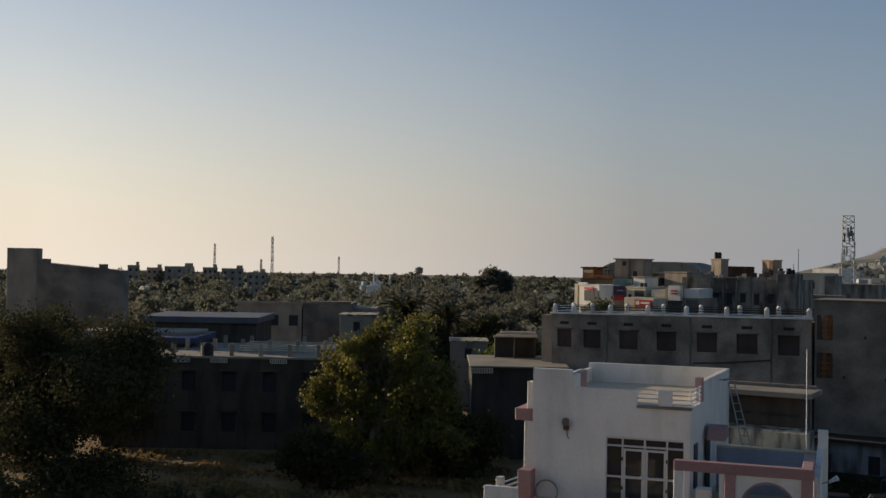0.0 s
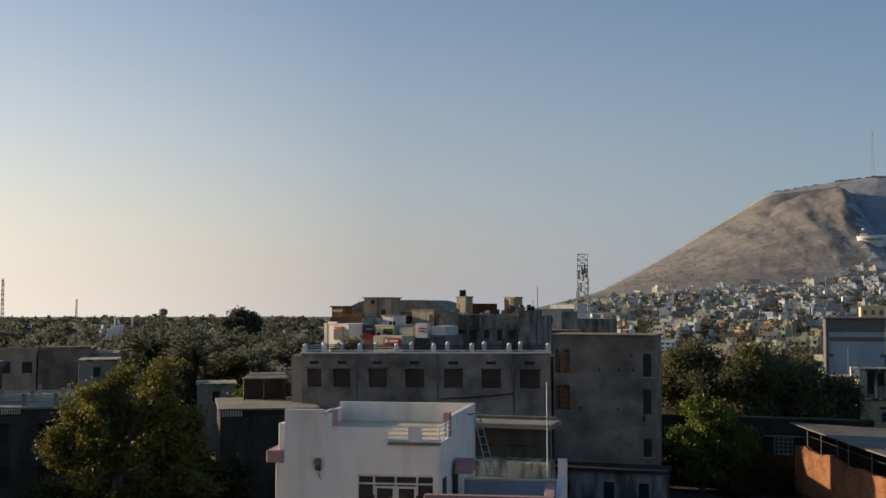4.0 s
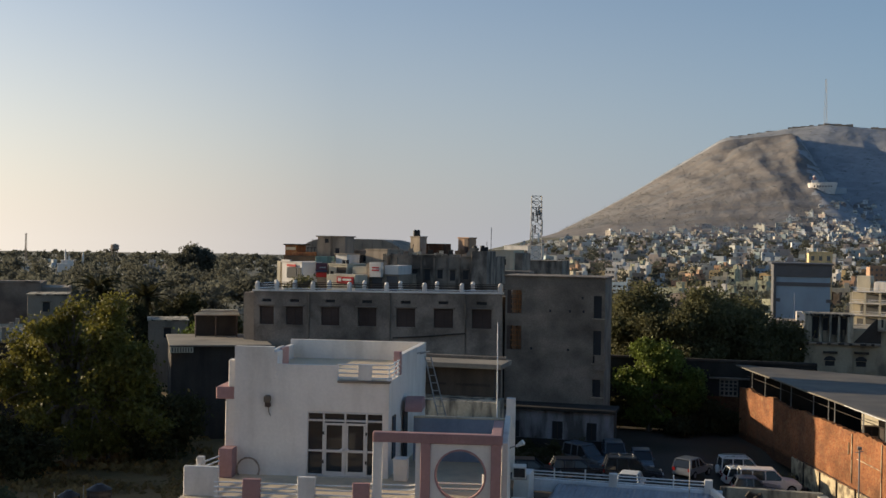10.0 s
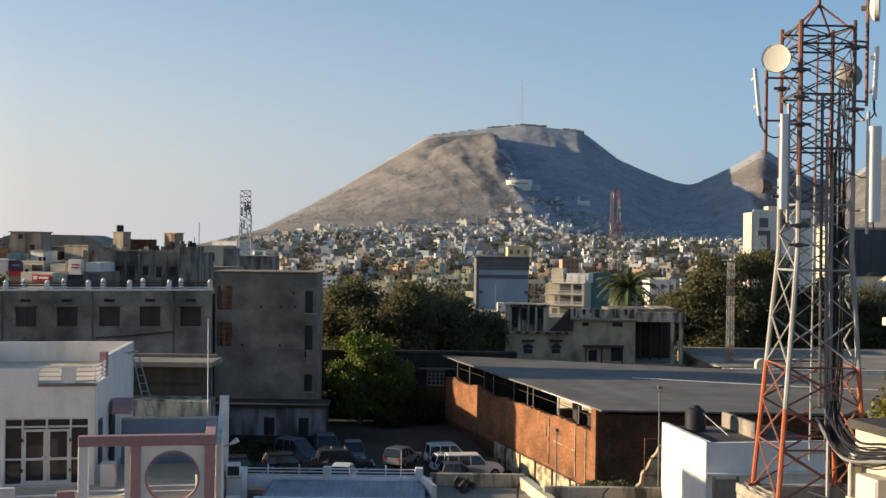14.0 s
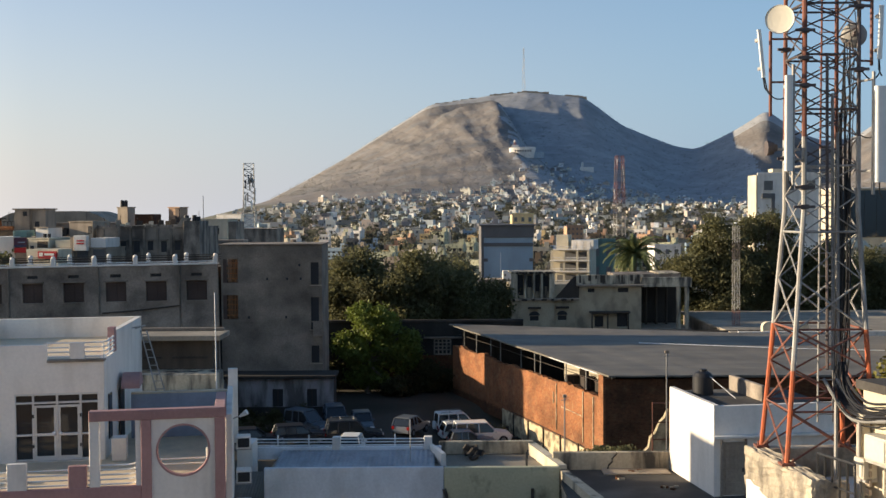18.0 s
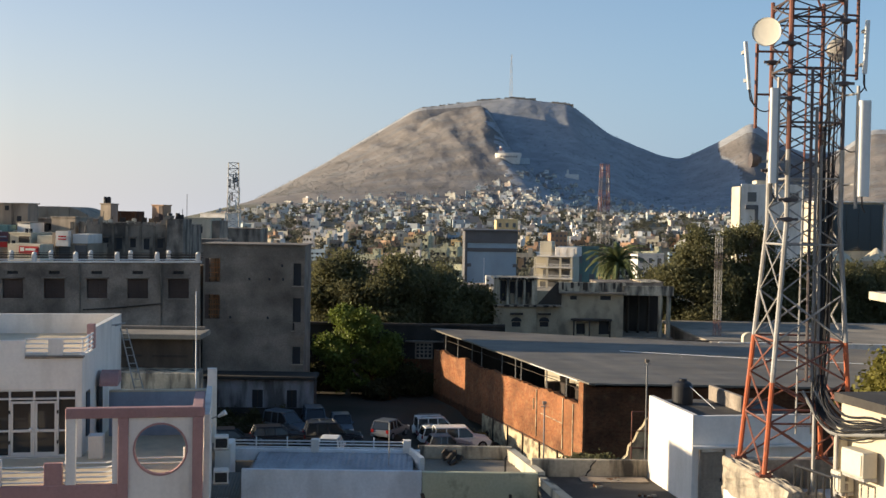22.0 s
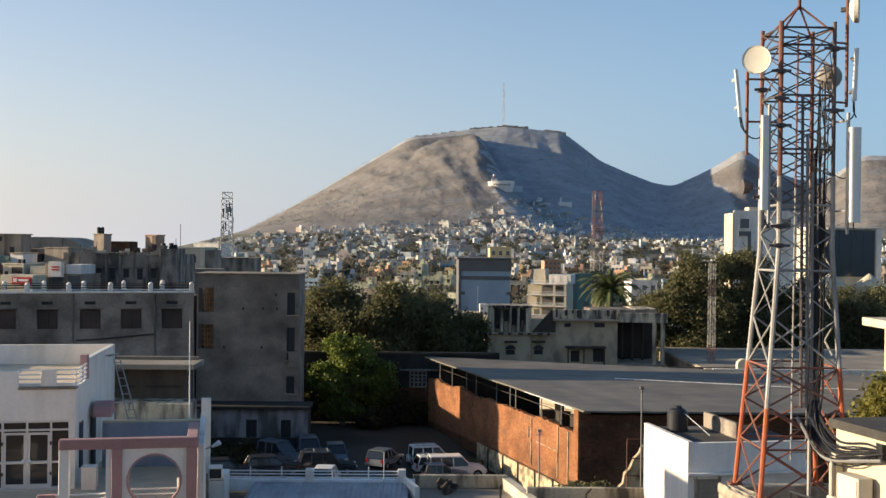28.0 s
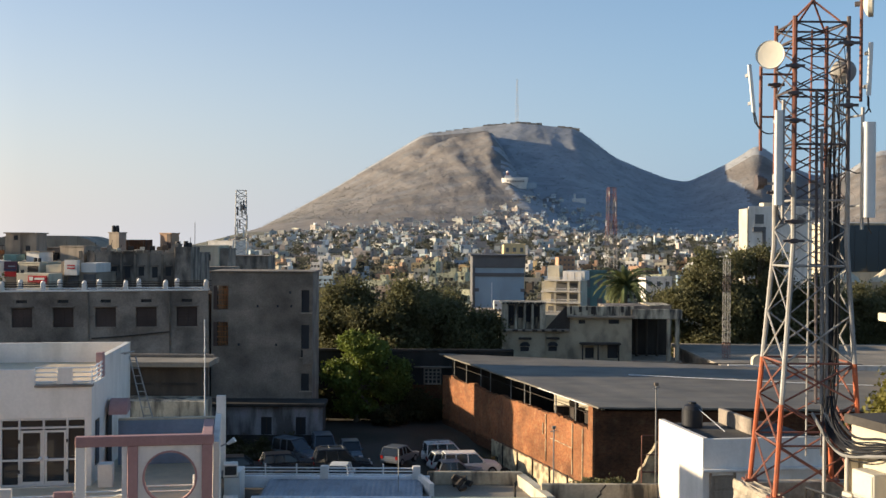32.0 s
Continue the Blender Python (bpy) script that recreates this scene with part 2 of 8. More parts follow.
BLUE_GLASS = mat("blue_glass", (0.012, 0.024, 0.034), 0.15, var=0.05, bump=0, spec=0.6)
STEEL = mat("galvanised_steel", (0.32, 0.31, 0.29), 0.55, metal=0.1, stain=(0.24, 0.20, 0.16), stain_amt=0.6, stain_size=(4, 4, 1.2), var=0.18, fine=20, bump=0.05)
RED_STEEL = mat("orange_red_painted_steel", (0.43, 0.102, 0.038), 0.65, stain=(0.19, 0.09, 0.06), stain_amt=0.75, stain_size=(3, 3, 1.5), var=0.22, fine=20, bump=0.05)
DARK_STEEL = mat("dark_weathered_steel", (0.10, 0.082, 0.078), 0.6, metal=0.2, var=0.25, fine=20)
RUST = mat("rusty_red_steel", (0.20, 0.078, 0.052), 0.7, stain=(0.10, 0.06, 0.05), stain_amt=0.6, stain_size=(4, 4, 1.5), var=0.25, fine=20)
CABLE = mat("black_cable", (0.02, 0.02, 0.022), 0.5, var=0.1, bump=0)
ANTENNA = mat("antenna_white", (0.70, 0.70, 0.66), 0.5, var=0.05, bump=0.02)
DISH = mat("dish_cream", (0.74, 0.68, 0.55), 0.5, var=0.05, bump=0.02)
# Greyer copy of the dish cream, with the back's shade in it.
DISH_DK = mat("dish_shaded_grey", (0.30, 0.28, 0.25), 0.6, var=0.1, bump=0.02)
VILLA = mat("old_cream_limewash", (0.378, 0.315, 0.218), 0.9, stain=(0.146, 0.124, 0.094), stain_amt=0.7, var=0.18, stain_size=(0.5, 0.5, 0.3), stain_cut=(0.5, 0.68))
CABINET = mat("cabinet_beige", (0.55, 0.50, 0.40), 0.6, var=0.08, bump=0.03)
BLACK_PLASTIC = mat("black_plastic", (0.02, 0.02, 0.022), 0.5, var=0.15, bump=0.03)
RUBBER = mat("tyre_rubber", (0.02, 0.02, 0.02), 0.85, var=0.1, bump=0)
BARK = mat("bark", (0.15, 0.12, 0.09), 1.0, var=0.3, fine=6, bump=0.4)
LEAF_A = mat("leaves_yellow_green", (0.15, 0.135, 0.028), 0.6, var=0.35, big=0.5, fine=3, bump=0, leaf=0.35)
LEAF_B = mat("leaves_dull_olive", (0.125, 0.12, 0.056), 0.75, var=0.3, big=0.4, fine=3, bump=0, leaf=0.45)
STRAW = mat("dry_straw_grass", (0.27, 0.18, 0.075), 0.9, var=0.35, big=0.3, fine=3, bump=0, leaf=0.3, spec=0.1)
LEAF_C = mat("leaves_fresh_green", (0.14, 0.172, 0.034), 0.6, var=0.35, big=0.5, fine=3, bump=0, leaf=0.35)
LEAF_PALM = mat("palm_fronds", (0.125, 0.145, 0.058), 0.6, var=0.35, big=0.5, fine=3, bump=0, leaf=0.35)
# Scrub greyed and lightened: the hill's haze is mixed into the leaf colour.
LEAF_HILL = mat("haze_grey_scrub", (0.185, 0.185, 0.172), 0.9, var=0.2, big=0.02, fine=0.3, bump=0, leaf=0.5)
LEAF_D = mat("leaves_dark", (0.062, 0.058, 0.026), 0.85, var=0.35, big=0.4, fine=3, bump=0, leaf=0.25, spec=0.1)
# Far leaves made paler and greyer, to carry haze in the base colour.
LEAF_FAR = mat("hazy_far_leaves", (0.125, 0.124, 0.096), 0.9, var=0.2, big=0.03, fine=0.5, bump=0, leaf=0.5, spec=0.0)
RED_SIGN = mat("red_sign", (0.45, 0.03, 0.03), 0.5, var=0.08, bump=0)
PURPLE_SIGN = mat("purple_sign", (0.10, 0.045, 0.065), 0.6, stain=(0.05, 0.03, 0.04), var=0.12, bump=0)
TEAL = mat("teal_paint", (0.13, 0.22, 0.20), 0.7, stain=(0.08, 0.12, 0.11), stain_amt=0.6, var=0.15, bump=0)
TARP_BLUE = mat("blue_sheet", (0.05, 0.055, 0.11), 0.6, var=0.2, bump=0)
TOWN = mat("town_walls", (0.5, 0.5, 0.5), 0.85, var=0.12, big=0.05, fine=0.6, bump=0, island=[(0.50, 0.48, 0.41), (0.37, 0.31, 0.26), (0.62, 0.58, 0.48), (0.43, 0.37, 0.31), (0.31, 0.31, 0.31), (0.56, 0.55, 0.50), (0.41, 0.34, 0.29), (0.26, 0.23, 0.22), (0.37, 0.42, 0.41), (0.73, 0.72, 0.70), (0.30, 0.29, 0.26), (0.46, 0.48, 0.48)])
CAR_WHITE = mat("car_white", (0.78, 0.76, 0.71), 0.3, var=0.04, bump=0, spec=0.5)
CAR_SILVER = mat("car_silver", (0.2, 0.21, 0.22), 0.3, metal=0.4, var=0.04, bump=0, spec=0.5)
CAR_DARK = mat("car_dark_grey", (0.025, 0.027, 0.032), 0.3, var=0.05, bump=0, spec=0.5)
CAR_BLUE = mat("car_dull_blue", (0.065, 0.085, 0.105), 0.35, var=0.05, bump=0, spec=0.5)
LAMP_RED = mat("tail_light", (0.25, 0.01, 0.01), 0.3, var=0.05, bump=0)
LAMP_CLEAR = mat("headlight", (0.6, 0.6, 0.6), 0.15, var=0.05, bump=0)


def brick_mat(name, k):
    """Rough red brickwork: courses, worn joints and blotches on the wall's own plane."""
    m = mat(name, (0.4, 0.15, 0.07), 0.95, var=0.3, big=0.55, fine=5, bump=0.6)
    N, L = m.node_tree.nodes, m.node_tree.links
    tc = N.new("ShaderNodeTexCoord")
    br = N.new("ShaderNodeTexBrick")
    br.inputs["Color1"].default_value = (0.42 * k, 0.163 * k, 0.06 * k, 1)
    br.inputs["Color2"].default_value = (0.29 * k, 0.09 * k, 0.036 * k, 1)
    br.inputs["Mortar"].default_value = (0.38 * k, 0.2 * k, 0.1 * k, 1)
    br.inputs["Scale"].default_value = 1.0
    br.inputs["Mortar Size"].default_value = 0.012
    br.inputs["Brick Width"].default_value = 0.24
    br.inputs["Row Height"].default_value = 0.085
    mp = N.new("ShaderNodeMapping")
    mp.inputs["Rotation"].default_value = (radians(90), 0, 0)
    L.new(tc.outputs["Object"], mp.inputs["Vector"])
    L.new(mp.outputs["Vector"], br.inputs["Vector"])
    col = br.outputs["Color"]
    for scale, lo, hi, tint in ((0.5, 0.5, 0.75, (0.13 * k, 0.07 * k, 0.045 * k)), (1.7, 0.56, 0.74, (0.44 * k, 0.27 * k, 0.13 * k)), (4.5, 0.55, 0.7, (0.16 * k, 0.055 * k, 0.03 * k))):
        nz = N.new("ShaderNodeTexNoise")
        nz.inputs["Scale"].default_value = scale
        nz.inputs["Detail"].default_value = 8.0
        L.new(tc.outputs["Object"], nz.inputs["Vector"])
        mr = N.new("ShaderNodeMapRange")
        mr.inputs["From Min"].default_value, mr.inputs["From Max"].default_value = lo, hi
        mr.inputs["To Max"].default_value = 0.75
        L.new(nz.outputs["Fac"], mr.inputs["Value"])
        mx = N.new("ShaderNodeMix")
        mx.data_type = "RGBA"
        L.new(mr.outputs["Result"], mx.inputs["Factor"])
        L.new(col, mx.inputs["A"])
        mx.inputs["B"].default_value = (*tint, 1)
        col = mx.outputs["Result"]
    sc = next(n for n in N if n.type == "VECT_MATH")
    L.new(col, sc.inputs[0])
    return m


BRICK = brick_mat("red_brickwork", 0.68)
# Same brick at under half the brightness: a copy for walls in shade.
BRICK_DK = brick_mat("shaded_brickwork", 0.3)


# ---- mesh helpers ----
ORG = {}


def mesh_of(bm, name, materials):
    me = bpy.data.meshes.new(name)
    bm.to_mesh(me)
    bm.free()
    for m in materials if isinstance(materials, (list, tuple)) else [materials]:
        me.materials.append(m)
    return me


def thing(name, x, y, z=0.0, rz=0.0, label="", category="", group="", kind="", rx=0.0, ry=0.0, frame_off=None):
    """An Empty at a thing's base. frame_off: the plan coordinates of that base in which its parts are written."""
    e = new(name)
    e.matrix_world = pose(x, y, z, rx, ry, rz)
    e.empty_display_size = 0.3
    ORG[e.name] = Vector(frame_off or (0, 0, 0))
    return tagged(e, label, category, group, kind)


def part(name, bm, material, parent, label=""):
    ob = new(name, mesh_of(bm, name, material))
    ob.parent = parent
    ORG[ob.name] = ORG.get(parent.name, Vector((0, 0, 0)))
    return tagged(ob, label)


def shared(name, me, parent, m):
    ob = new(name, me)
    ob.parent = parent
    ob.matrix_basis = m
    return ob


def add_box(bm, x0, x1, y0, y1, z0, z1, bev=0.0, mi=0):
    vs = [bm.verts.new((x, y, z)) for z in (z0, z1) for x, y in ((x0, y0), (x1, y0), (x1, y1), (x0, y1))]
    fs = [bm.faces.new([vs[i] for i in f]) for f in ((3, 2, 1, 0), (4, 5, 6, 7), (0, 1, 5, 4), (1, 2, 6, 5), (2, 3, 7, 6), (3, 0, 4, 7))]
    for f in fs:
        f.material_index = mi
    if bev:
        es = list({e for f in fs for e in f.edges})
        bmesh.ops.bevel(bm, geom=es, offset=bev, segments=1, affect="EDGES")
    return vs


def add_prism(bm, pts, z0, z1):
    """A prism over the polygon pts (counter-clockwise)."""
    lo = [bm.verts.new((x, y, z0)) for x, y in pts]
    hi = [bm.verts.new((x, y, z1)) for x, y in pts]
    n = len(pts)
    bm.faces.new(lo[::-1])
    bm.faces.new(hi)
    for i in range(n):
        bm.faces.new((lo[i], lo[(i + 1) % n], hi[(i + 1) % n], hi[i]))


def add_tube(bm, pts, radii, seg=7, caps=True):
    """A tube along pts with a radius at each."""
    rings = []
    pts = [Vector(p) for p in pts]
    for i, p in enumerate(pts):
        d = (pts[min(i + 1, len(pts) - 1)] - pts[max(i - 1, 0)]).normalized()
        a = d.cross(Vector((0, 0, 1)) if abs(d.z) < 0.9 else Vector((1, 0, 0))).normalized()
        c = d.cross(a)
        r = radii[i] if isinstance(radii, (list, tuple)) else radii
        rings.append([bm.verts.new(p + r * (math.cos(k * math.tau / seg) * a + math.sin(k * math.tau / seg) * c)) for k in range(seg)])
    for q, s in zip(rings, rings[1:]):
        for k in range(seg):
            bm.faces.new((q[k], q[(k + 1) % seg], s[(k + 1) % seg], s[k]))
    if caps:
        bm.faces.new(rings[0])
        bm.faces.new(rings[-1][::-1])


def flowing(pts, n=4):
    """Points of a smooth curve through pts."""
    P = [Vector(q) for q in pts]
    P = [2 * P[0] - P[1]] + P + [2 * P[-1] - P[-2]]
    out = []
    for a, b, c, d in zip(P, P[1:], P[2:], P[3:]):
        for i in range(n):
            t = i / n
            out.append(0.5 * (2 * b + (c - a) * t + (2 * a - 5 * b + 4 * c - d) * t * t + (3 * b - a - 3 * c + d) * t ** 3))
    return out + [P[-2]]


def blk(parent, name, material, x0, x1, y0, y1, z0, z1, bev=0.0, label=""):
    """One box part, written in the plan frame of its thing."""
    o = ORG[parent.name]
    bm = bmesh.new()
    add_box(bm, x0 - o.x, x1 - o.x, y0 - o.y, y1 - o.y, z0 - o.z, z1 - o.z, bev)
    return part(name, bm, material, parent, label)


def tub(parent, name, material, pts, r, seg=7, label=""):
    o = ORG[parent.name]
    bm = bmesh.new()
    add_tube(bm, [Vector(p) - o for p in pts], r, seg)
    return part(name, bm, material, parent, label)


def seg_wall(parent, name, material, p, q, thick, z0, z1, label=""):
    """A wall between plan points p and q, its thickness to the left of the way."""
    o = ORG[parent.name]
    p, q = Vector(p) - o.xy, Vector(q) - o.xy
    n = (q - p).normalized()
    n = Vector((-n.y, n.x)) * thick
    bm = bmesh.new()
    add_prism(bm, [p, q, q + n, p + n], z0 - o.z, z1 - o.z)
    return part(name, bm, material, parent, label)


def wall_with_holes(parent, name, material, x0, x1, y0, y1, z0, z1, holes, label=""):
    """A wall along x with rectangular openings (x0, x1, z0, z1) that go right through."""
    o = ORG[parent.name]
    xs = sorted({x0, x1, *[h[0] for h in holes], *[h[1] for h in holes]})
    zs = sorted({z0, z1, *[h[2] for h in holes], *[h[3] for h in holes]})
    bm = bmesh.new()
    grid = {}

    def v(i, j, y):
        k = (i, j, y)
        if k not in grid:
            grid[k] = bm.verts.new((xs[i] - o.x, y - o.y, zs[j] - o.z))
        return grid[k]

    def solid(i, j):
        if not (0 <= i < len(xs) - 1 and 0 <= j < len(zs) - 1):
            return False
        cx, cz = (xs[i] + xs[i + 1]) / 2, (zs[j] + zs[j + 1]) / 2
        return not any(h[0] < cx < h[1] and h[2] < cz < h[3] for h in holes)
    for i in range(len(xs) - 1):
        for j in range(len(zs) - 1):
            if not solid(i, j):
                continue
            bm.faces.new((v(i, j, y0), v(i + 1, j, y0), v(i + 1, j + 1, y0), v(i, j + 1, y0)))
            bm.faces.new((v(i, j, y1), v(i, j + 1, y1), v(i + 1, j + 1, y1), v(i + 1, j, y1)))
            if not solid(i - 1, j):
                bm.faces.new((v(i, j, y0), v(i, j + 1, y0), v(i, j + 1, y1), v(i, j, y1)))
            if not solid(i + 1, j):
                bm.faces.new((v(i + 1, j, y0), v(i + 1, j, y1), v(i + 1, j + 1, y1), v(i + 1, j + 1, y0)))
            if not solid(i, j - 1):
                bm.faces.new((v(i, j, y0), v(i, j, y1), v(i + 1, j, y1), v(i + 1, j, y0)))
            if not solid(i, j + 1):
                bm.faces.new((v(i, j + 1, y0), v(i + 1, j + 1, y0), v(i + 1, j + 1, y1), v(i, j + 1, y1)))
    return part(name, bm, material, parent, label)


def turn(x, y, deg):
    a = radians(deg)
    return x * math.cos(a) - y * math.sin(a), x * math.sin(a) + y * math.cos(a)


def quads_mesh(name, centres, sizes, rng, material, stretch=1.5):
    """Many small leaf quads, turned at random, as one mesh."""
    n = len(centres)
    a = rng.normal(size=(n, 3))
    a /= np.linalg.norm(a, axis=1)[:, None]
    c = np.cross(a, rng.normal(size=(n, 3)))
    c /= np.linalg.norm(c, axis=1)[:, None] + 1e-9
    s = sizes[:, None] * 0.5
    v = np.empty((n, 4, 3))
    v[:, 0], v[:, 1] = centres - a * s * stretch, centres + c * s
    v[:, 2], v[:, 3] = centres + a * s * stretch, centres - c * s
    me = bpy.data.meshes.new(name)
    me.vertices.add(n * 4)
    me.vertices.foreach_set("co", v.reshape(-1))
    me.loops.add(n * 4)
    me.loops.foreach_set("vertex_index", np.arange(n * 4, dtype=np.int32))
    me.polygons.add(n)
    me.polygons.foreach_set("loop_start", np.arange(0, n * 4, 4, dtype=np.int32))
    me.update(calc_edges=True)
    me.materials.append(material)
    return me


def leaf_cloud(rng, blobs, count, clump):
    """Leaf places: clumps over and inside ellipsoids (x, y, z, rx, ry, rz)."""
    vol = np.array([b[3] * b[4] * b[5] for b in blobs]) ** 0.7
    out = []
    for b, w in zip(blobs, vol / vol.sum()):
        n = int(count * w)
        k = max(8, n // 42)
        d = rng.normal(size=(k, 3))
        d /= np.linalg.norm(d, axis=1)[:, None]
        d *= rng.uniform(0.25, 1.2, size=(k, 1)) ** 0.7
        cc = np.array(b[:3]) + d * np.array(b[3:])
        cs = clump * rng.uniform(0.6, 1.4, size=k)
        i = rng.integers(0, k, size=n)
        out.append(cc[i] + rng.normal(size=(n, 3)) * cs[i][:, None] * np.array((1, 1, 0.75)))
    return np.concatenate(out)


def tree(name, x, y, height, blobs, leaves, count, size, clump, label, seed, trunk_r=0.3, z=0.0, lean=(0, 0), fork=0.35, bark=None, group=""):
    """A tapered trunk that forks into limbs, one to each mass of leaves."""
    rng = np.random.default_rng(seed)
    t = thing(name, x, y, z, label=label, category="tree", group=group)
    bm = bmesh.new()
    top = Vector((lean[0], lean[1], height * fork))
    add_tube(bm, [(0, 0, -0.1), top * 0.5 + Vector((0.1, 0, 0)), top], [trunk_r * 1.25, trunk_r, trunk_r * 0.8], 8)
    for b in blobs:
        e = Vector(b[:3])
        mid = (top + e) / 2 + Vector((*rng.normal(scale=0.3, size=2), 0.2))
        add_tube(bm, [top, mid, e, e + Vector((*rng.normal(scale=0.4, size=2), b[5] * 0.5))], [trunk_r * 0.6, trunk_r * 0.4, trunk_r * 0.2, 0.03], 6)
        for _ in range(3):
            q = e + Vector(rng.normal(size=3) * np.array(b[3:]) * 0.5)
            add_tube(bm, [mid, (mid + q) / 2 + Vector((0, 0, 0.15)), q], [trunk_r * 0.25, trunk_r * 0.15, 0.02], 5)
    part("trunk", bm, bark or BARK, t)
    pts = leaf_cloud(rng, blobs, count, clump)
    pts[:, 2] = np.maximum(pts[:, 2], 0.3)
    ob = new("crown", quads_mesh("crown", pts, size * rng.uniform(0.6, 1.4, size=len(pts)), rng, leaves))
    ob.parent = t
    return t


# ---- the land: one sheet from the yard to the horizon, with the hills ----
SKY_AZ = [-60, -13, -9.6, -7.6, -5.3, -2.4, -0.4, 2.5, 4.3, 7.4, 9.3, 11.8, 12.9, 14.8, 15.6, 16.25, 16.9, 17.7, 19.0, 20.35, 20.9, 21.75, 26, 34, 50, 60]
SKY_EL = [-1.2, -1.0, 0.2, 1.25, 2.54, 4.34, 5.54, 5.95, 6.14, 5.82, 4.38, 3.31, 3.12, 4.02, 4.54, 5.0, 4.52, 3.86, 3.35, 3.55, 3.92, 4.55, 4.4, 3.5, 0.2, -0.3]
RIDGE, FOOT = 2450.0, 1350.0


def step(a, b, v):
    u = np.clip((v - a) / (b - a), 0, 1)
    return u * u * (3 - 2 * u)


def rough(x, y, base, octaves=5, seed=3):
    """Ridged value noise made of turned sine products, cheap and repeatable."""
    rng = np.random.default_rng(seed)
    out = np.zeros_like(x)
    amp, f = 1.0, 1.0 / base
    for _ in range(octaves):
        for _ in range(3):
            th, ph = rng.uniform(0, math.tau, 2)
            out += amp * (1 - 2 * np.abs(np.sin((x * math.cos(th) + y * math.sin(th)) * f * 3.1 + ph + 1.3 * np.sin((x * math.sin(th) - y * math.cos(th)) * f * 2.3 + ph)))) / 3
        amp *= 0.5
        f *= 2.03
    return out


def land(x, y):
    x, y = np.asarray(x, float), np.asarray(y, float)
    r = np.hypot(x, y)
    az = np.degrees(np.arctan2(x, y))
    plain = 24 * step(-16, -5, az) * step(330, 1400, r) * (1 - step(40, 60, az))
    plain = plain - 0.0095 * np.maximum(r - 420, 0) * (1 - step(-17, -8, az))
    el = sum(np.interp(az + d, SKY_AZ, SKY_EL) for d in (-0.3, -0.15, 0.0, 0.15, 0.3)) / 5
    crest = np.maximum(17 + RIDGE * np.tan(np.radians(el)), np.maximum(plain, -60))
    s = np.clip((r - FOOT) / (RIDGE - FOOT), 0, 1)
    back = 1 - 0.75 * step(RIDGE, 4700, r)
    power = 1.25 + 0.75 * step(-1, 3, az) + 1.2 * step(9.5, 12, az) * (1 - step(18, 23, az))
    h = plain + (crest - plain) * s ** power * back
    # the spur that comes forward under the summit, darker rock on its sunny side
    k = np.clip((r - 1250) / (RIDGE - 1250), 0, 1)
    axis = 2.5 + 2.4 * (1 - k) ** 1.2
    off = az - axis
    w = np.where(off < 0, 6.4 + 6.0 * (1 - k), 1.9 + 1.6 * (1 - k))
    spur = plain + (17 + RIDGE * math.tan(radians(6.35)) - plain) * k ** 1.25 * (1 - 0.16 * step(0.86, 1.0, k)) * np.exp(-(off / w) ** 2)
    soft = 22.0
    h = np.where(r < RIDGE, soft * np.logaddexp(h / soft, spur / soft) - soft * 0.69 * np.exp(-np.abs(h - spur) / soft), h)
    up = np.clip((h - plain) / 160, 0, 1)
    h = h + up * (5.5 * rough(az * 42 + 0.12 * r, 0.2 * r, 150.0, 4, 21) + 1.8 * rough(x, y, 60.0, 3, 33) - 2) * (1 - 0.8 * np.exp(-((r - RIDGE) / 120) ** 2))
    # the ground lowered along the brick wall's foot, so the plinth fits the view
    s = (x - 10.92) * -0.31 + (y - 75.0) * 0.951
    d = (x - 10.92) * -0.951 + (y - 75.0) * -0.31
    foot_dip = 1.6 * step(-0.4, 0.6, d) * (1 - step(2.0, 4.5, d)) * (1 - step(15, 19, s)) * step(-14, -8, s)
    yard = 1.0 * step(-3.0, 0.5, x) * step(72, 77, y) * (1 - step(94, 99, y)) * (1 - step(9, 14, x))
    return h - np.maximum(foot_dip, yard) + 3.0 * step(200, 600, r) * rough(x, y, 700.0, 2, 8) * (1 - up)


def land_z(x, y):
    return float(land(np.array([x]), np.array([y]))[0])


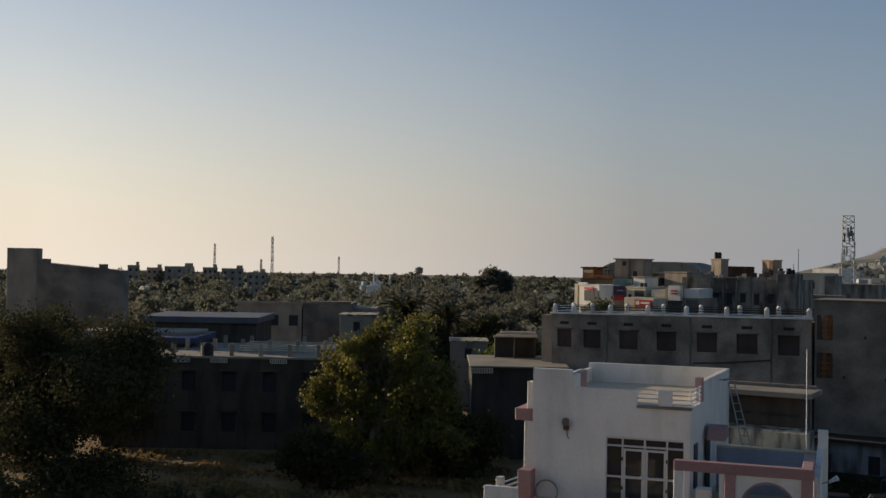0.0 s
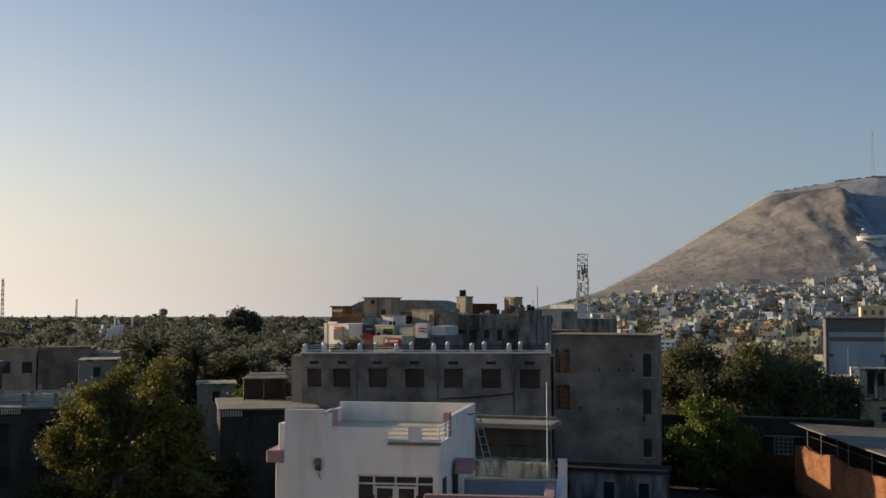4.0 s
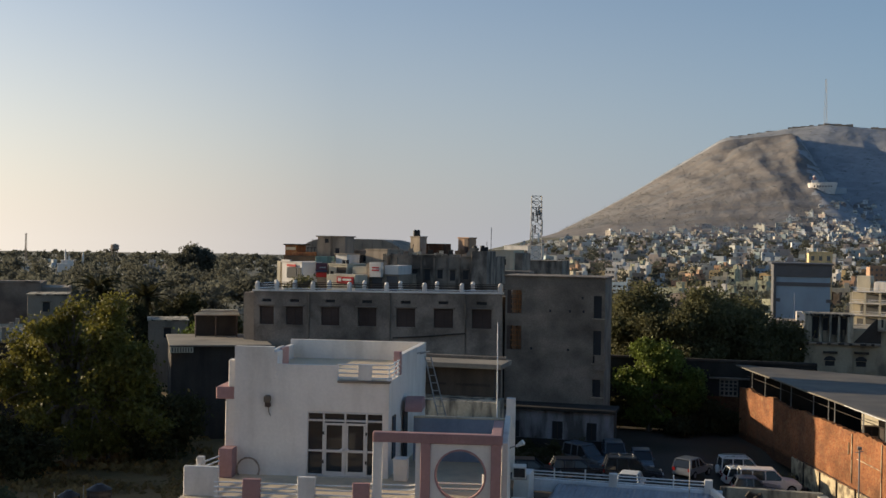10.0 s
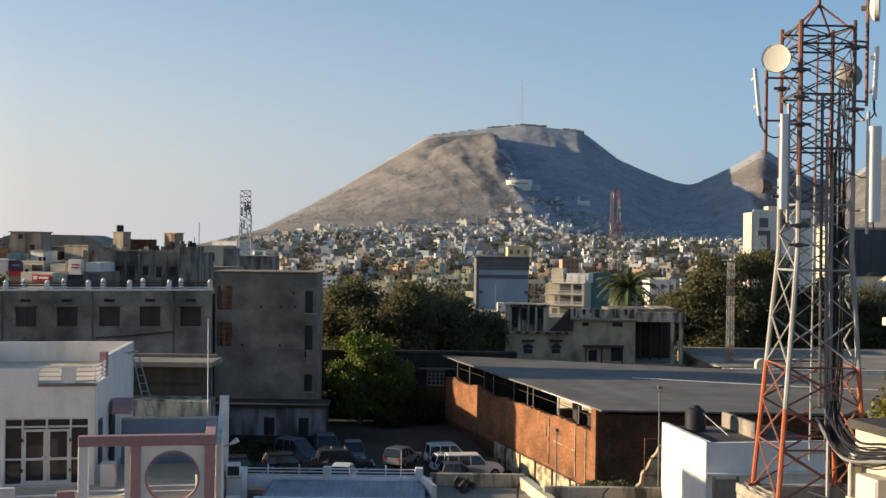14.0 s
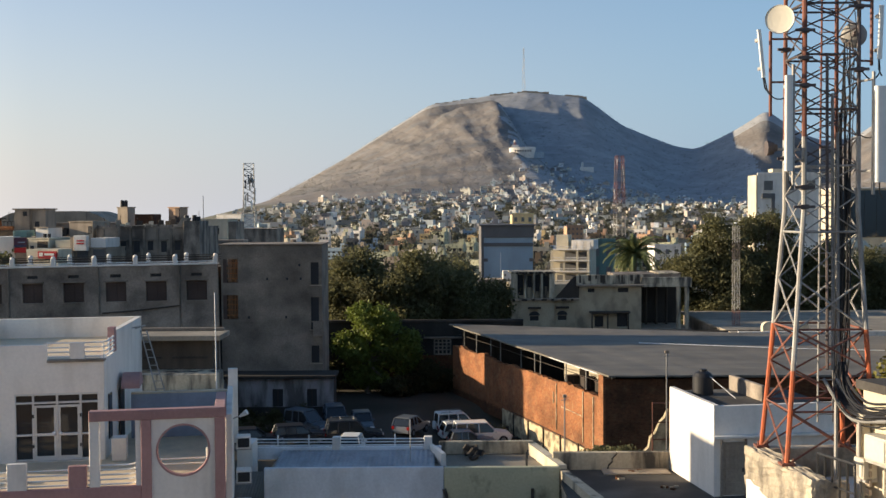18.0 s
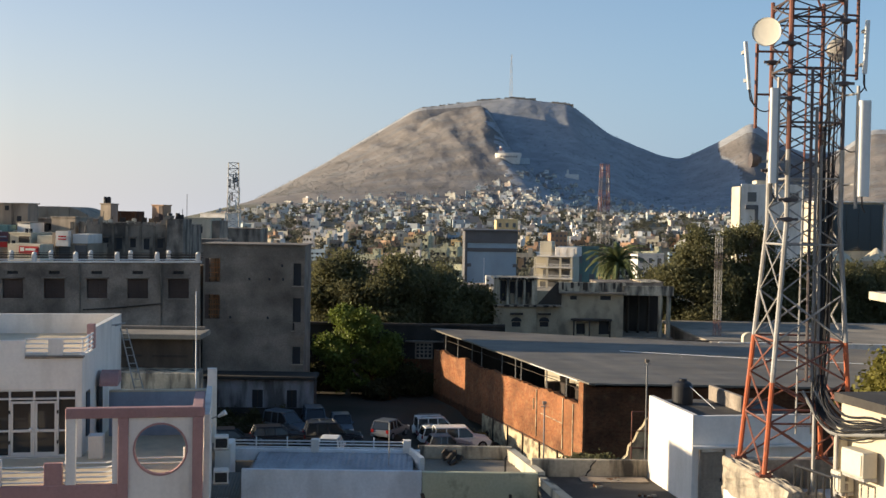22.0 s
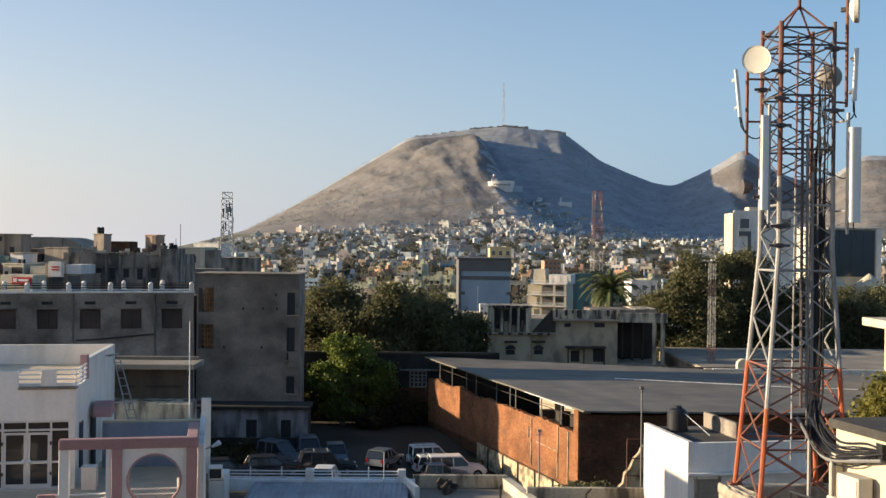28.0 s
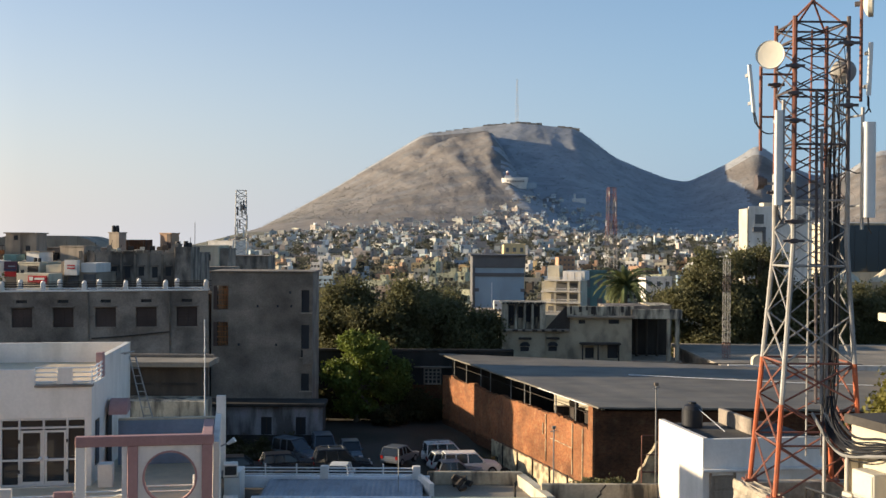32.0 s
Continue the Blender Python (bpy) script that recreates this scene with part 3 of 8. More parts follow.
def land_mesh():
    az = np.concatenate([np.arange(-180, -56, 4.0), np.arange(-56, -14, 0.5), np.arange(-14, 30, 0.12), np.arange(30, 180, 4.0)])
    rr = np.concatenate([[0.6, 8, 20, 35], np.arange(50, 130, 1.5), np.arange(130, 330, 18.0), np.arange(330, 1300, 45.0), np.arange(1300, 2650, 12.0), np.arange(2650, 4900, 160.0), [4900.0]])
    A, Rr = np.meshgrid(np.radians(az), rr)
    X, Y = Rr * np.sin(A), Rr * np.cos(A)
    Z = land(X, Y)
    nr, na = X.shape
    co = np.stack([X, Y, Z], -1).reshape(-1, 3)
    i, j = np.meshgrid(np.arange(nr - 1), np.arange(na), indexing="ij")
    j2 = (j + 1) % na
    q = np.stack([i * na + j, (i + 1) * na + j, (i + 1) * na + j2, i * na + j2], -1).reshape(-1, 4)[:, ::-1]
    me = bpy.data.meshes.new("ground")
    me.vertices.add(len(co))
    me.vertices.foreach_set("co", co.reshape(-1))
    me.loops.add(q.size)
    me.loops.foreach_set("vertex_index", q.reshape(-1).astype(np.int32))
    me.polygons.add(len(q))
    me.polygons.foreach_set("loop_start", np.arange(0, q.size, 4, dtype=np.int32))
    c = co[q].mean(axis=1)
    r = np.hypot(c[:, 0], c[:, 1])
    a = np.degrees(np.arctan2(c[:, 0], c[:, 1]))
    mi = np.where(r < 150, 0, 1)
    mi = np.where((r < 150) & (a < -24), 2, mi)
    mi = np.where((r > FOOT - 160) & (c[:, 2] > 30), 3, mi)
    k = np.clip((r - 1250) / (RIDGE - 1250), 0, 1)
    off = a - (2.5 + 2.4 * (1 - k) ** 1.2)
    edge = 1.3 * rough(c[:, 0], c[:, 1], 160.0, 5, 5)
    # Darker tone on sunny slopes; its edge follows the shadow line, roughened by noise.
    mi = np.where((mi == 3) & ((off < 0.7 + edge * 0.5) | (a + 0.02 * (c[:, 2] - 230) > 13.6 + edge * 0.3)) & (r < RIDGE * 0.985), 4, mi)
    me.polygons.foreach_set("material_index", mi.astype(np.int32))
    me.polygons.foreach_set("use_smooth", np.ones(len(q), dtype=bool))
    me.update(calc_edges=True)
    for m in (EARTH, SCRUB, GRASS_GROUND, ROCK, SUNNY_ROCK):
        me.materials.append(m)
    return me


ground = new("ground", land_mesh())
tagged(ground, "earth yard and scrub plain rising to bare rocky hills", "ground", kind="structure")


def seat(az, el, r0=1250.0):
    """The first place on the slopes seen at that bearing and height from the roof."""
    a, tn = radians(az), math.tan(radians(el))
    rr = np.arange(r0, 2500.0, 4.0)
    zz = land(rr * math.sin(a), rr * math.cos(a))
    hit = np.nonzero(zz >= 17 + rr * tn)[0]
    r = rr[hit[0]] if len(hit) else 2400.0
    return r * math.sin(a), r * math.cos(a), land_z(r * math.sin(a), r * math.cos(a))


# ---- the white house with the pink terrace (its plan is turned by 10 degrees) ----
HT = 10.0
ox, oy = turn(-5.6, 42.0, HT)
house = thing("house", ox, oy, 0, HT, "white two-storey house with pink trim and roof terrace", "house", frame_off=(-5.6, 42.0, 0))
ZT = 8.4
blk(house, "lower_storeys", WHITE, -11.2, -0.75, 36.75, 49.5, 0, 8.15)
blk(house, "terrace_floor", TILE, -11.35, -0.7, 36.5, 49.6, 8.15, ZT, label="beige stone terrace floor")
blk(house, "fascia", PINK, -10.3, -3.25, 36.32, 36.5, 7.3, 8.44, 0.02, "pink front band of the terrace")
# upper room
F0, F1, B0, B1 = (-10.6, 40.64), (-4.85, 40.64), (-10.2, 48.7), (-4.25, 48.7)
DX0, DX1, DZ1 = -7.85, -5.05, 10.8
wall_with_holes(house, "front_wall", WHITE, F0[0], F1[0], 40.64, 40.86, ZT, 11.95, [(DX0, DX1, ZT + 0.02, DZ1)])
seg_wall(house, "side_wall", WHITE, F1, B1, 0.22, ZT, 11.95)
seg_wall(house, "side_wall", WHITE, B0, F0, 0.22, ZT, 11.95)
seg_wall(house, "back_wall", WHITE, B1, B0, 0.22, ZT, 11.95)
o = ORG[house.name]
bm = bmesh.new()
add_prism(bm, [Vector(p) - o.xy for p in ((-10.55, 40.7), (-4.9, 40.7), (-4.32, 48.65), (-10.2, 48.65))], 11.75, 11.93)
part("roof_slab", bm, TILE, house, "dusty beige flat roof")
# Unseen block added behind the upper room to shade the low house.
blk(house, "rear_wing", WHITE, -10.1, -4.9, 48.75, 54.5, 0, 9.4)
blk(house, "corner_parapet", WHITE, -10.6, -9.15, 40.64, 40.9, 11.95, 13.12)
blk(house, "corner_return", WHITE, -9.3, -9.15, 40.9, 42.6, 11.95, 13.0, 0.02)
blk(house, "pilaster", PINK, -9.15, -9.0, 41.5, 42.6, 11.95, 12.98, 0.02)
blk(house, "corner_return", WHITE, -9.15, -9.0, 40.62, 41.5, 11.95, 12.95, 0.02)
blk(house, "front_parapet", WHITE, -9.0, -6.75, 40.64, 40.82, 11.95, 12.5)
seg_wall(house, "side_parapet", WHITE, (-10.6, 40.9), (-10.24, 48.5), -0.2, 11.95, 12.5)
seg_wall(house, "back_parapet", WHITE, (-10.2, 48.7), (-4.25, 48.7), -0.2, 11.95, 12.73)
seg_wall(house, "side_parapet", WHITE, (-4.66, 43.1), (-4.25, 48.7), 0.2, 11.95, 12.72)
seg_wall(house, "pilaster", PINK, (-4.72, 42.75), (-4.68, 43.1), 0.24, 11.9, 12.85)
blk(house, "roof_post", WHITE, -6.0, -5.5, 40.62, 40.8, 11.97, 12.55, 0.015)
blk(house, "rail_ledge", CEMENT, -6.75, -4.8, 40.55, 40.9, 11.88, 11.96, 0.01)
for k in range(4):
    z = 12.06 + 0.16 * k
    tub(house, "rail", RAIL, [(-6.75, 40.7, z), (-4.95, 40.7, z), (-4.8, 40.85, z), (-4.72, 42.7, z)], 0.028, 6)
for x, y in ((-4.86, 40.74), (-4.78, 41.6), (-4.73, 42.3)):
    tub(house, "rail_post", RAIL, [(x, y, 11.95), (x, y, 12.6)], 0.03, 6)
# glazed door: frame, four lights below a transom, two leaves
door = blk(house, "entrance_door", DARK, DX0, DX1, 40.82, 40.85, ZT + 0.03, DZ1, label="glazed aluminium entrance door, closed")
xs = [DX0, DX0 + 0.6, DX0 + 1.4, DX0 + 2.19, DX1]
for i in range(4):
    blk(door, "pane", GLASS, xs[i] + 0.05, xs[i + 1] - 0.05, 40.74, 40.76, 10.52, 10.73)
    blk(door, "pane", GLASS, xs[i] + 0.05, xs[i + 1] - 0.05, 40.74, 40.76, ZT + 0.12, 9.3)
    blk(door, "pane", GLASS, xs[i] + 0.05, xs[i + 1] - 0.05, 40.74, 40.76, 9.4, 10.42)
for i in (1, 2):
    leaf = blk(door, "door_leaf", ALU, xs[i] + 0.04, xs[i + 1] - 0.04, 40.68, 40.72, 10.3, 10.38, 0.005, "aluminium door leaf")
    for x0, x1, z0, z1 in ((xs[i] + 0.04, xs[i] + 0.11, ZT + 0.08, 10.3), (xs[i + 1] - 0.11, xs[i + 1] - 0.04, ZT + 0.08, 10.3), (xs[i] + 0.11, xs[i + 1] - 0.11, ZT + 0.08, ZT + 0.2), (xs[i] + 0.11, xs[i + 1] - 0.11, 9.3, 9.4)):
        blk(leaf, "stile", ALU, x0, x1, 40.68, 40.72, z0, z1, 0.005)
for x in xs:
    blk(door, "mullion", ALU, x - 0.035, x + 0.035, 40.66, 40.74, ZT + 0.03, DZ1, 0.01)
for z in (ZT + 0.07, 9.35, 10.47, 10.76):
    blk(door, "transom", ALU, DX0, DX1, 40.67, 40.735, z - 0.036, z + 0.036, 0.01)
for x in (xs[2] - 0.1, xs[2] + 0.1):
    bm = bmesh.new()
    bmesh.ops.create_uvsphere(bm, u_segments=8, v_segments=6, radius=0.07, matrix=Matrix.Translation(Vector((x, 40.62, 9.4)) - o))
    part("door_knob", bm, RAIL, door)
for x in (xs[1], xs[3]):
    for z in (8.9, 9.95):
        blk(door, "hinge", CABLE, x - 0.03, x + 0.03, 40.63, 40.66, z, z + 0.12)
# wall lamp and coiled hose
lamp = blk(house, "wall_lamp_base", WOOD_DK, -9.42, -9.22, 40.5, 40.64, 10.92, 11.1, 0.02, "small brown wall lamp")
blk(lamp, "shade", BARK, -9.44, -9.2, 40.36, 40.62, 11.1, 11.36, 0.05)
tub(lamp, "cable", CEMENT, [(-9.3, 40.6, 10.92), (-9.28, 40.58, 10.75), (-9.22, 40.6, 10.6)], 0.02, 5)
ring = [(-10.0 + 0.42 * math.cos(a), 40.5, 8.62 + 0.42 * math.sin(a)) for a in np.linspace(-0.5, 3.8, 20)]
hose = thing("garden_hose", *turn(-10.0, 40.5, HT), 8.4, HT, "grey hose coiled against the white wall", "hose", frame_off=(-10.0, 40.5, 8.4))
tub(hose, "coil", CEMENT, ring, 0.035, 6)
# left ledge, pilaster and small side balcony
blk(house, "side_ledge", PINK, -11.3, -10.55, 40.7, 44.0, 11.15, 11.6, 0.03)
blk(house, "side_pilaster", WHITE, -10.95, -10.55, 40.75, 41.4, 8.4, 11.15, 0.02)
blk(house, "side_pilaster", WHITE, -10.85, -10.55, 40.75, 41.2, 11.6, 12.6, 0.02)
blk(house, "balcony_wall", WHITE, -11.3, -10.12, 36.9, 37.1, 8.4, 9.4, 0.02)
blk(house, "balcony_post", PINK, -10.95, -10.45, 39.9, 40.6, 8.4, 9.45, 0.02)
blk(house, "corner_step", TILE, -11.35, -10.3, 36.2, 36.5, 7.9, 8.35)
for k in range(4):
    z = 8.62 + 0.17 * k
    tub(house, "rail", RAIL, [(-11.25, 37.1, z), (-11.2, 39.0, z + 0.02), (-10.9, 40.0, z + 0.05)], 0.03, 6)
blk(house, "balcony_post", WHITE, -11.35, -11.1, 38.5, 38.8, 8.4, 9.4, 0.02)
# front balustrade: posts and rails
for x0, x1, m, top in ((-9.14, -8.56, PINK, 9.15), (-7.3, -6.72, WHITE, 9.27), (-5.47, -4.92, PINK, 9.13)):
    blk(house, "balustrade_post", m, x0, x1, 36.34, 36.56, ZT - 0.1, top, 0.015)
for x0, x1 in ((-10.12, -9.14), (-8.56, -7.3), (-6.72, -5.47)):
    for k in range(4):
        tub(house, "rail", RAIL, [(x0, 36.45, 8.52 + 0.16 * k), (x1, 36.45, 8.52 + 0.16 * k)], 0.028, 6)
for k in range(5):
    z = 8.5 + 0.15 * k
    tub(house, "rail", RAIL, [(-4.9, 36.45, z), (-3.62, 36.45, z), (-3.45, 36.6, z), (-3.35, 38.2, z)], 0.028, 6)
# pergola screen with the round opening
screen = blk(house, "pergola_beam", PINK, -4.83, -0.63, 36.3, 36.62, 10.52, 10.84, 0.015, "ribbed pink beam")
for k in range(34):
    x = -4.76 + k * 0.124
    blk(screen, "rib", PINK, x, x + 0.085, 36.282, 36.3, 10.54, 10.81)
for x0, x1 in ((-3.25, -2.93), (-0.96, -0.63)):
    blk(house, "pergola_column", PINK, x0, x1, 36.3, 36.62, 6.6, 10.52, 0.015)
blk(house, "pergola_post", WHITE, -4.83, -4.52, 36.34, 36.6, ZT, 10.52, 0.015)
blk(house, "inner_post", WHITE, -3.42, -3.25, 36.36, 36.58, ZT, 10.52)
bm = bmesh.new()
cx, cz, rad, n = -1.945 - o.x, 9.5, 0.8, 48
x0, x1, z0, z1 = -2.93 - o.x, -0.96 - o.x, 6.6, 10.52
for y, flip in ((36.38 - o.y, False), (36.52 - o.y, True)):
    inner = [bm.verts.new((cx + rad * math.cos(k * math.tau / n), y, cz + rad * math.sin(k * math.tau / n))) for k in range(n)]
    outer = []
    for k in range(n):
        c, s = math.cos(k * math.tau / n), math.sin(k * math.tau / n)
        tx = (x1 - cx) / c if c > 1e-6 else (x0 - cx) / c if c < -1e-6 else 1e9
        tz = (z1 - cz) / s if s > 1e-6 else (z0 - cz) / s if s < -1e-6 else 1e9
        d = min(tx, tz)
        outer.append(bm.verts.new((cx + d * c, y, cz + d * s)))
    for k in range(n):
        f = (inner[k], inner[(k + 1) % n], outer[(k + 1) % n], outer[k])
        bm.faces.new(f if flip else f[::-1])
part("screen_panel", bm, WHITE, house, "white screen panel with a round opening")
bm = bmesh.new()
sect = [(-0.01, -0.1), (0.05, -0.1), (0.05, 0.1), (-0.01, 0.1)]
rings = [[bm.verts.new((cx + (rad + a) * math.cos(k * math.tau / n), 36.45 - o.y + b, cz + (rad + a) * math.sin(k * math.tau / n))) for a, b in sect] for k in range(n)]
for k in range(n):
    for j in range(4):
        bm.faces.new((rings[k][j], rings[k][(j + 1) % 4], rings[(k + 1) % n][(j + 1) % 4], rings[(k + 1) % n][j]))
part("round_frame", bm, PINK, house, "pink ring round the opening")
# right-hand side wall, back wall of the low terrace, chimney post
blk(house, "terrace_side_wall", WHITE, -0.63, -0.42, 36.62, 44.3, 6.5, 9.5, 0.01)
blk(house, "side_beam", PINK, -0.96, -0.63, 36.62, 39.6, 10.5, 10.82, 0.015)
blk(house, "side_upper_wall", WHITE, -0.62, -0.42, 36.62, 44.3, 9.5, 10.55, 0.01)
blk(house, "terrace_back_wall", BLUE_PAINT, -4.3, -0.4, 44.3, 44.5, 8.4, 10.1, 0.01)
blk(house, "wall_coping", CREAM, -4.3, -0.4, 44.28, 44.52, 10.1, 10.17, 0.01)
blk(house, "vent_post", WHITE, -0.6, -0.25, 42.6, 42.9, 8.4, 11.2, 0.01)
for z in (8.85, 9.02):
    tub(house, "rail", RAIL, [(-3.2, 37.4, z), (-0.7, 37.4, z)], 0.022, 6)
tub(house, "rail_post", RAIL, [(-1.25, 37.4, 8.4), (-1.25, 37.4, 9.35)], 0.035, 6)
# side door with rounded canopy, side window, low block
bm = bmesh.new()
prof = [(math.cos(a) * 0.8, math.sin(a) * 0.5) for a in np.linspace(0, math.pi, 13)]
lo = [bm.verts.new((-4.5 - o.x, 43.6 - o.y + p, 10.55 + q)) for p, q in prof]
hi = [bm.verts.new((-3.85 - o.x, 43.6 - o.y + p, 10.55 + q)) for p, q in prof]
for k in range(12):
    bm.faces.new((lo[k], lo[k + 1], hi[k + 1], hi[k]))
bm.faces.new(hi[::-1])
bm.faces.new(lo)
bm.faces.new((lo[0], hi[0], hi[-1], lo[-1]))
part("door_canopy", bm, PINK, house, "rounded pink canopy over the side door")
seg_wall(house, "side_door", DARK, (-4.60, 43.2), (-4.55, 44.0), -0.05, 8.42, 10.5)
seg_wall(house, "side_window", GLASS, (-4.80, 41.3), (-4.76, 41.9), -0.04, 9.0, 10.6)
blk(house, "low_block", WHITE, -4.6, -4.1, 40.3, 40.9, 8.4, 9.2, 0.02)
# bracket lamp and flood lights
tub(house, "bracket", STEEL, [(-4.4, 47.2, 12.35), (-3.95, 46.9, 12.5), (-4.6, 46.2, 12.45), (-4.7, 46.1, 12.2)], 0.03, 6)
# ladder from the low terrace to the roof
ladder = thing("ladder", *turn(-3.9, 45.2, HT), 8.4, HT, "grey metal ladder leaning on the white wall", "ladder", frame_off=(-3.9, 45.2, 8.4))
for dx in (0, 0.4):
    tub(ladder, "stile", STEEL, [(-3.2 + dx, 46.6, 8.45), (-4.25 + dx * 0.6, 48.3, 12.15)], 0.03, 6)
for k in range(12):
    u = (k + 0.5) / 12
    tub(ladder, "rung", STEEL, [(-3.2 - 1.05 * u, 46.6 + 1.7 * u, 8.45 + 3.7 * u), (-2.8 - 1.21 * u, 46.6 + 1.7 * u, 8.45 + 3.7 * u)], 0.02, 5)


def air_conditioner(x, y, z, rz):
    a = thing("air_conditioner", x, y, z, rz, "white window air conditioner on the house wall", "air conditioner", "air conditioners on the side wall")
    blk(a, "case", WHITE, -0.3, 0.22, -0.3, 0.3, 0, 0.45, 0.02)
    blk(a, "grille", DARK, -0.25, 0.17, -0.33, -0.29, 0.06, 0.39)
    for k in range(5):
        blk(a, "slat", DARK, -0.24, 0.16, -0.345, -0.33, 0.08 + 0.065 * k, 0.1 + 0.065 * k)
    blk(a, "bracket", STEEL, -0.33, 0.25, -0.3, 0.3, -0.05, 0)
    return a


ac = air_conditioner(*turn(-0.02, 40.2, HT), 7.5, HT)
for v, z in ((42.0, 8.35), (39.0, 6.7)):
    copy_thing(ac, pose(*turn(-0.02, v, HT), z, 0, 0, HT))
flood = thing("flood_light", *turn(-0.4, 41.0, HT), 9.6, HT, "white flood light on a bracket", "lamp", frame_off=(-0.4, 41.0, 9.6))
tub(flood, "arm", STEEL, [(-0.45, 41.0, 9.6), (-0.1, 40.9, 9.75)], 0.03, 6)
bm = bmesh.new()
add_tube(bm, [(0.22, -0.08, 0.1), (0.48, -0.16, 0.27)], [0.05, 0.1], 9)
part("head", bm, RAIL, flood)


# ---- the long grey terrace building with its white roof balustrade ----
RY = 92.5
row = thing("row_building", -29.3, RY, 0, 0, "long grey cement building with a white roof balustrade", "building", ry=-0.85, frame_off=(-29.3, RY, 0))
WIN = ((-39.48, 1.35), (-36.85, 1.6), (-33.51, 1.7), (-30.12, 1.7), (-26.63, 1.7), (-23.29, 1.7), (-19.95, 1.7))
holes = [(x - w / 2, x + w / 2, 9.81, 11.40) for x, w in WIN] + [(x - 0.45, x + 0.45, 11.81, 12.07) for x, w in WIN]
wall_with_holes(row, "facade", CEMENT, -40.70, -18.19, RY, RY + 0.3, 0, 12.73, holes)
blk(row, "body", NEAR_BLACK, -40.70, -18.19, RY + 0.5, RY + 4.5, 0, 12.48)
blk(row, "return_wall", CEMENT_LT, -42.14, -40.70, RY + 1.0, RY + 4.5, 0, 12.58)
blk(row, "roof_edge", WHITE, -40.80, -18.09, RY - 0.15, RY + 0.35, 12.73, 12.89, 0.02, "whitewashed roof edge")
for x, w in WIN:
    win = blk(row, "window", WOOD_DK, x - w / 2, x + w / 2, RY + 0.2, RY + 0.26, 9.81, 11.40, label="dark shuttered window")
    blk(win, "frame", WOOD_DK, x - w / 2, x + w / 2, RY + 0.12, RY + 0.2, 11.30, 11.40)
    blk(row, "hood", CEMENT_DK, x - w / 2 - 0.15, x + w / 2 + 0.15, RY - 0.22, RY, 11.46, 11.54, 0.01)
    blk(win, "frame", WOOD_DK, x - 0.05, x + 0.05, RY + 0.12, RY + 0.2, 9.81, 11.30)
    for k in range(5):
        blk(win, "slat", WOOD_DK, x - w / 2 + 0.08, x + w / 2 - 0.08, RY + 0.15, RY + 0.2, 9.96 + 0.26 * k, 10.2 + 0.26 * k)
    blk(row, "vent", DARK, x - 0.45, x + 0.45, RY + 0.22, RY + 0.27, 11.81, 12.07)
    blk(row, "sill", CEMENT, x - w / 2 - 0.1, x + w / 2 + 0.1, RY - 0.1, RY, 9.70, 9.80)
for x in (-35.46, -28.02, -21.34):
    tub(row, "drain_pipe", CEMENT_DK, [(x, RY - 0.06, 3), (x, RY - 0.06, 12.68)], 0.07, 6)
tub(row, "drain_pipe", NEAR_BLACK, [(-21.34, RY - 0.1, 9.39), (-25.18, RY - 0.1, 9.03), (-27.75, RY - 0.1, 8.88)], 0.06, 6)


def balustrade_post(parent, x, y, z):
    o = ORG[parent.name]
    bm = bmesh.new()
    add_box(bm, x - 0.17 - o.x, x + 0.17 - o.x, y - 0.17 - o.y, y + 0.17 - o.y, z, z + 0.58, 0.02)
    bmesh.ops.create_uvsphere(bm, u_segments=10, v_segments=6, radius=0.19, matrix=Matrix.Translation((x - o.x, y - o.y, z + 0.58)))
    part("balustrade_post", bm, WHITE, parent)


posts = (-40.39, -38.54, -35.15, -31.76, -28.37, -24.97, -21.69, -18.35)
for y in (RY + 0.1, RY + 4.3):
    for x in posts:
        balustrade_post(row, x, y, 12.89)
for k in range(3):
    z = 13.01 + 0.2 * k
    tub(row, "rail", NEAR_BLACK if k else RAIL, [(-40.39, RY + 0.1, z), (-18.35, RY + 0.1, z)], 0.035, 6)
    tub(row, "rail", NEAR_BLACK, [(-40.39, RY + 4.3, z), (-18.35, RY + 4.3, z)], 0.035, 6)
    tub(row, "rail", RAIL, [(-40.39, RY + 0.1, z), (-40.39, RY + 4.3, z)], 0.035, 6)

# ---- the bare grey block beside it ----
BY = 90.0
block = thing("apartment_block", -13.6, BY, 0, 0, "bare grey cement block with barred windows", "building", frame_off=(-13.6, BY, 0))
BW = [(-17.45, -16.25, 11.5, 13.4), (-17.45, -16.25, 8.55, 10.5), (-10.4, -9.76, 11.3, 13.1), (-10.4, -9.76, 7.7, 10.3), (-10.4, -9.76, 5.0, 6.4)]
wall_with_holes(block, "facade", CEMENT_DK, -17.6, -9.5, BY, BY + 0.3, 0, 14.5, BW)
blk(block, "side_wall", CEMENT_DK, -9.75, -9.5, BY + 0.3, BY + 5.2, 0, 14.5)
blk(block, "back_wall", CEMENT_DK, -17.6, -9.75, BY + 5.0, BY + 5.2, 0, 14.5)
blk(block, "side_wall", CEMENT_DK, -17.6, -17.35, BY + 3.2, BY + 5.0, 0, 14.5)
blk(block, "roof_slab", CEMENT_DK, -17.75, -9.35, BY - 0.15, BY + 5.3, 14.5, 14.62, 0.03)
for z in (4.7, 8.1, 11.1):
    blk(block, "floor_slab", CEMENT_DK, -17.35, -9.75, BY + 0.3, BY + 5.0, z, z + 0.15)
blk(block, "partition", CEMENT_DK, -15.9, -15.7, BY + 0.3, BY + 5.0, 0, 14.4)
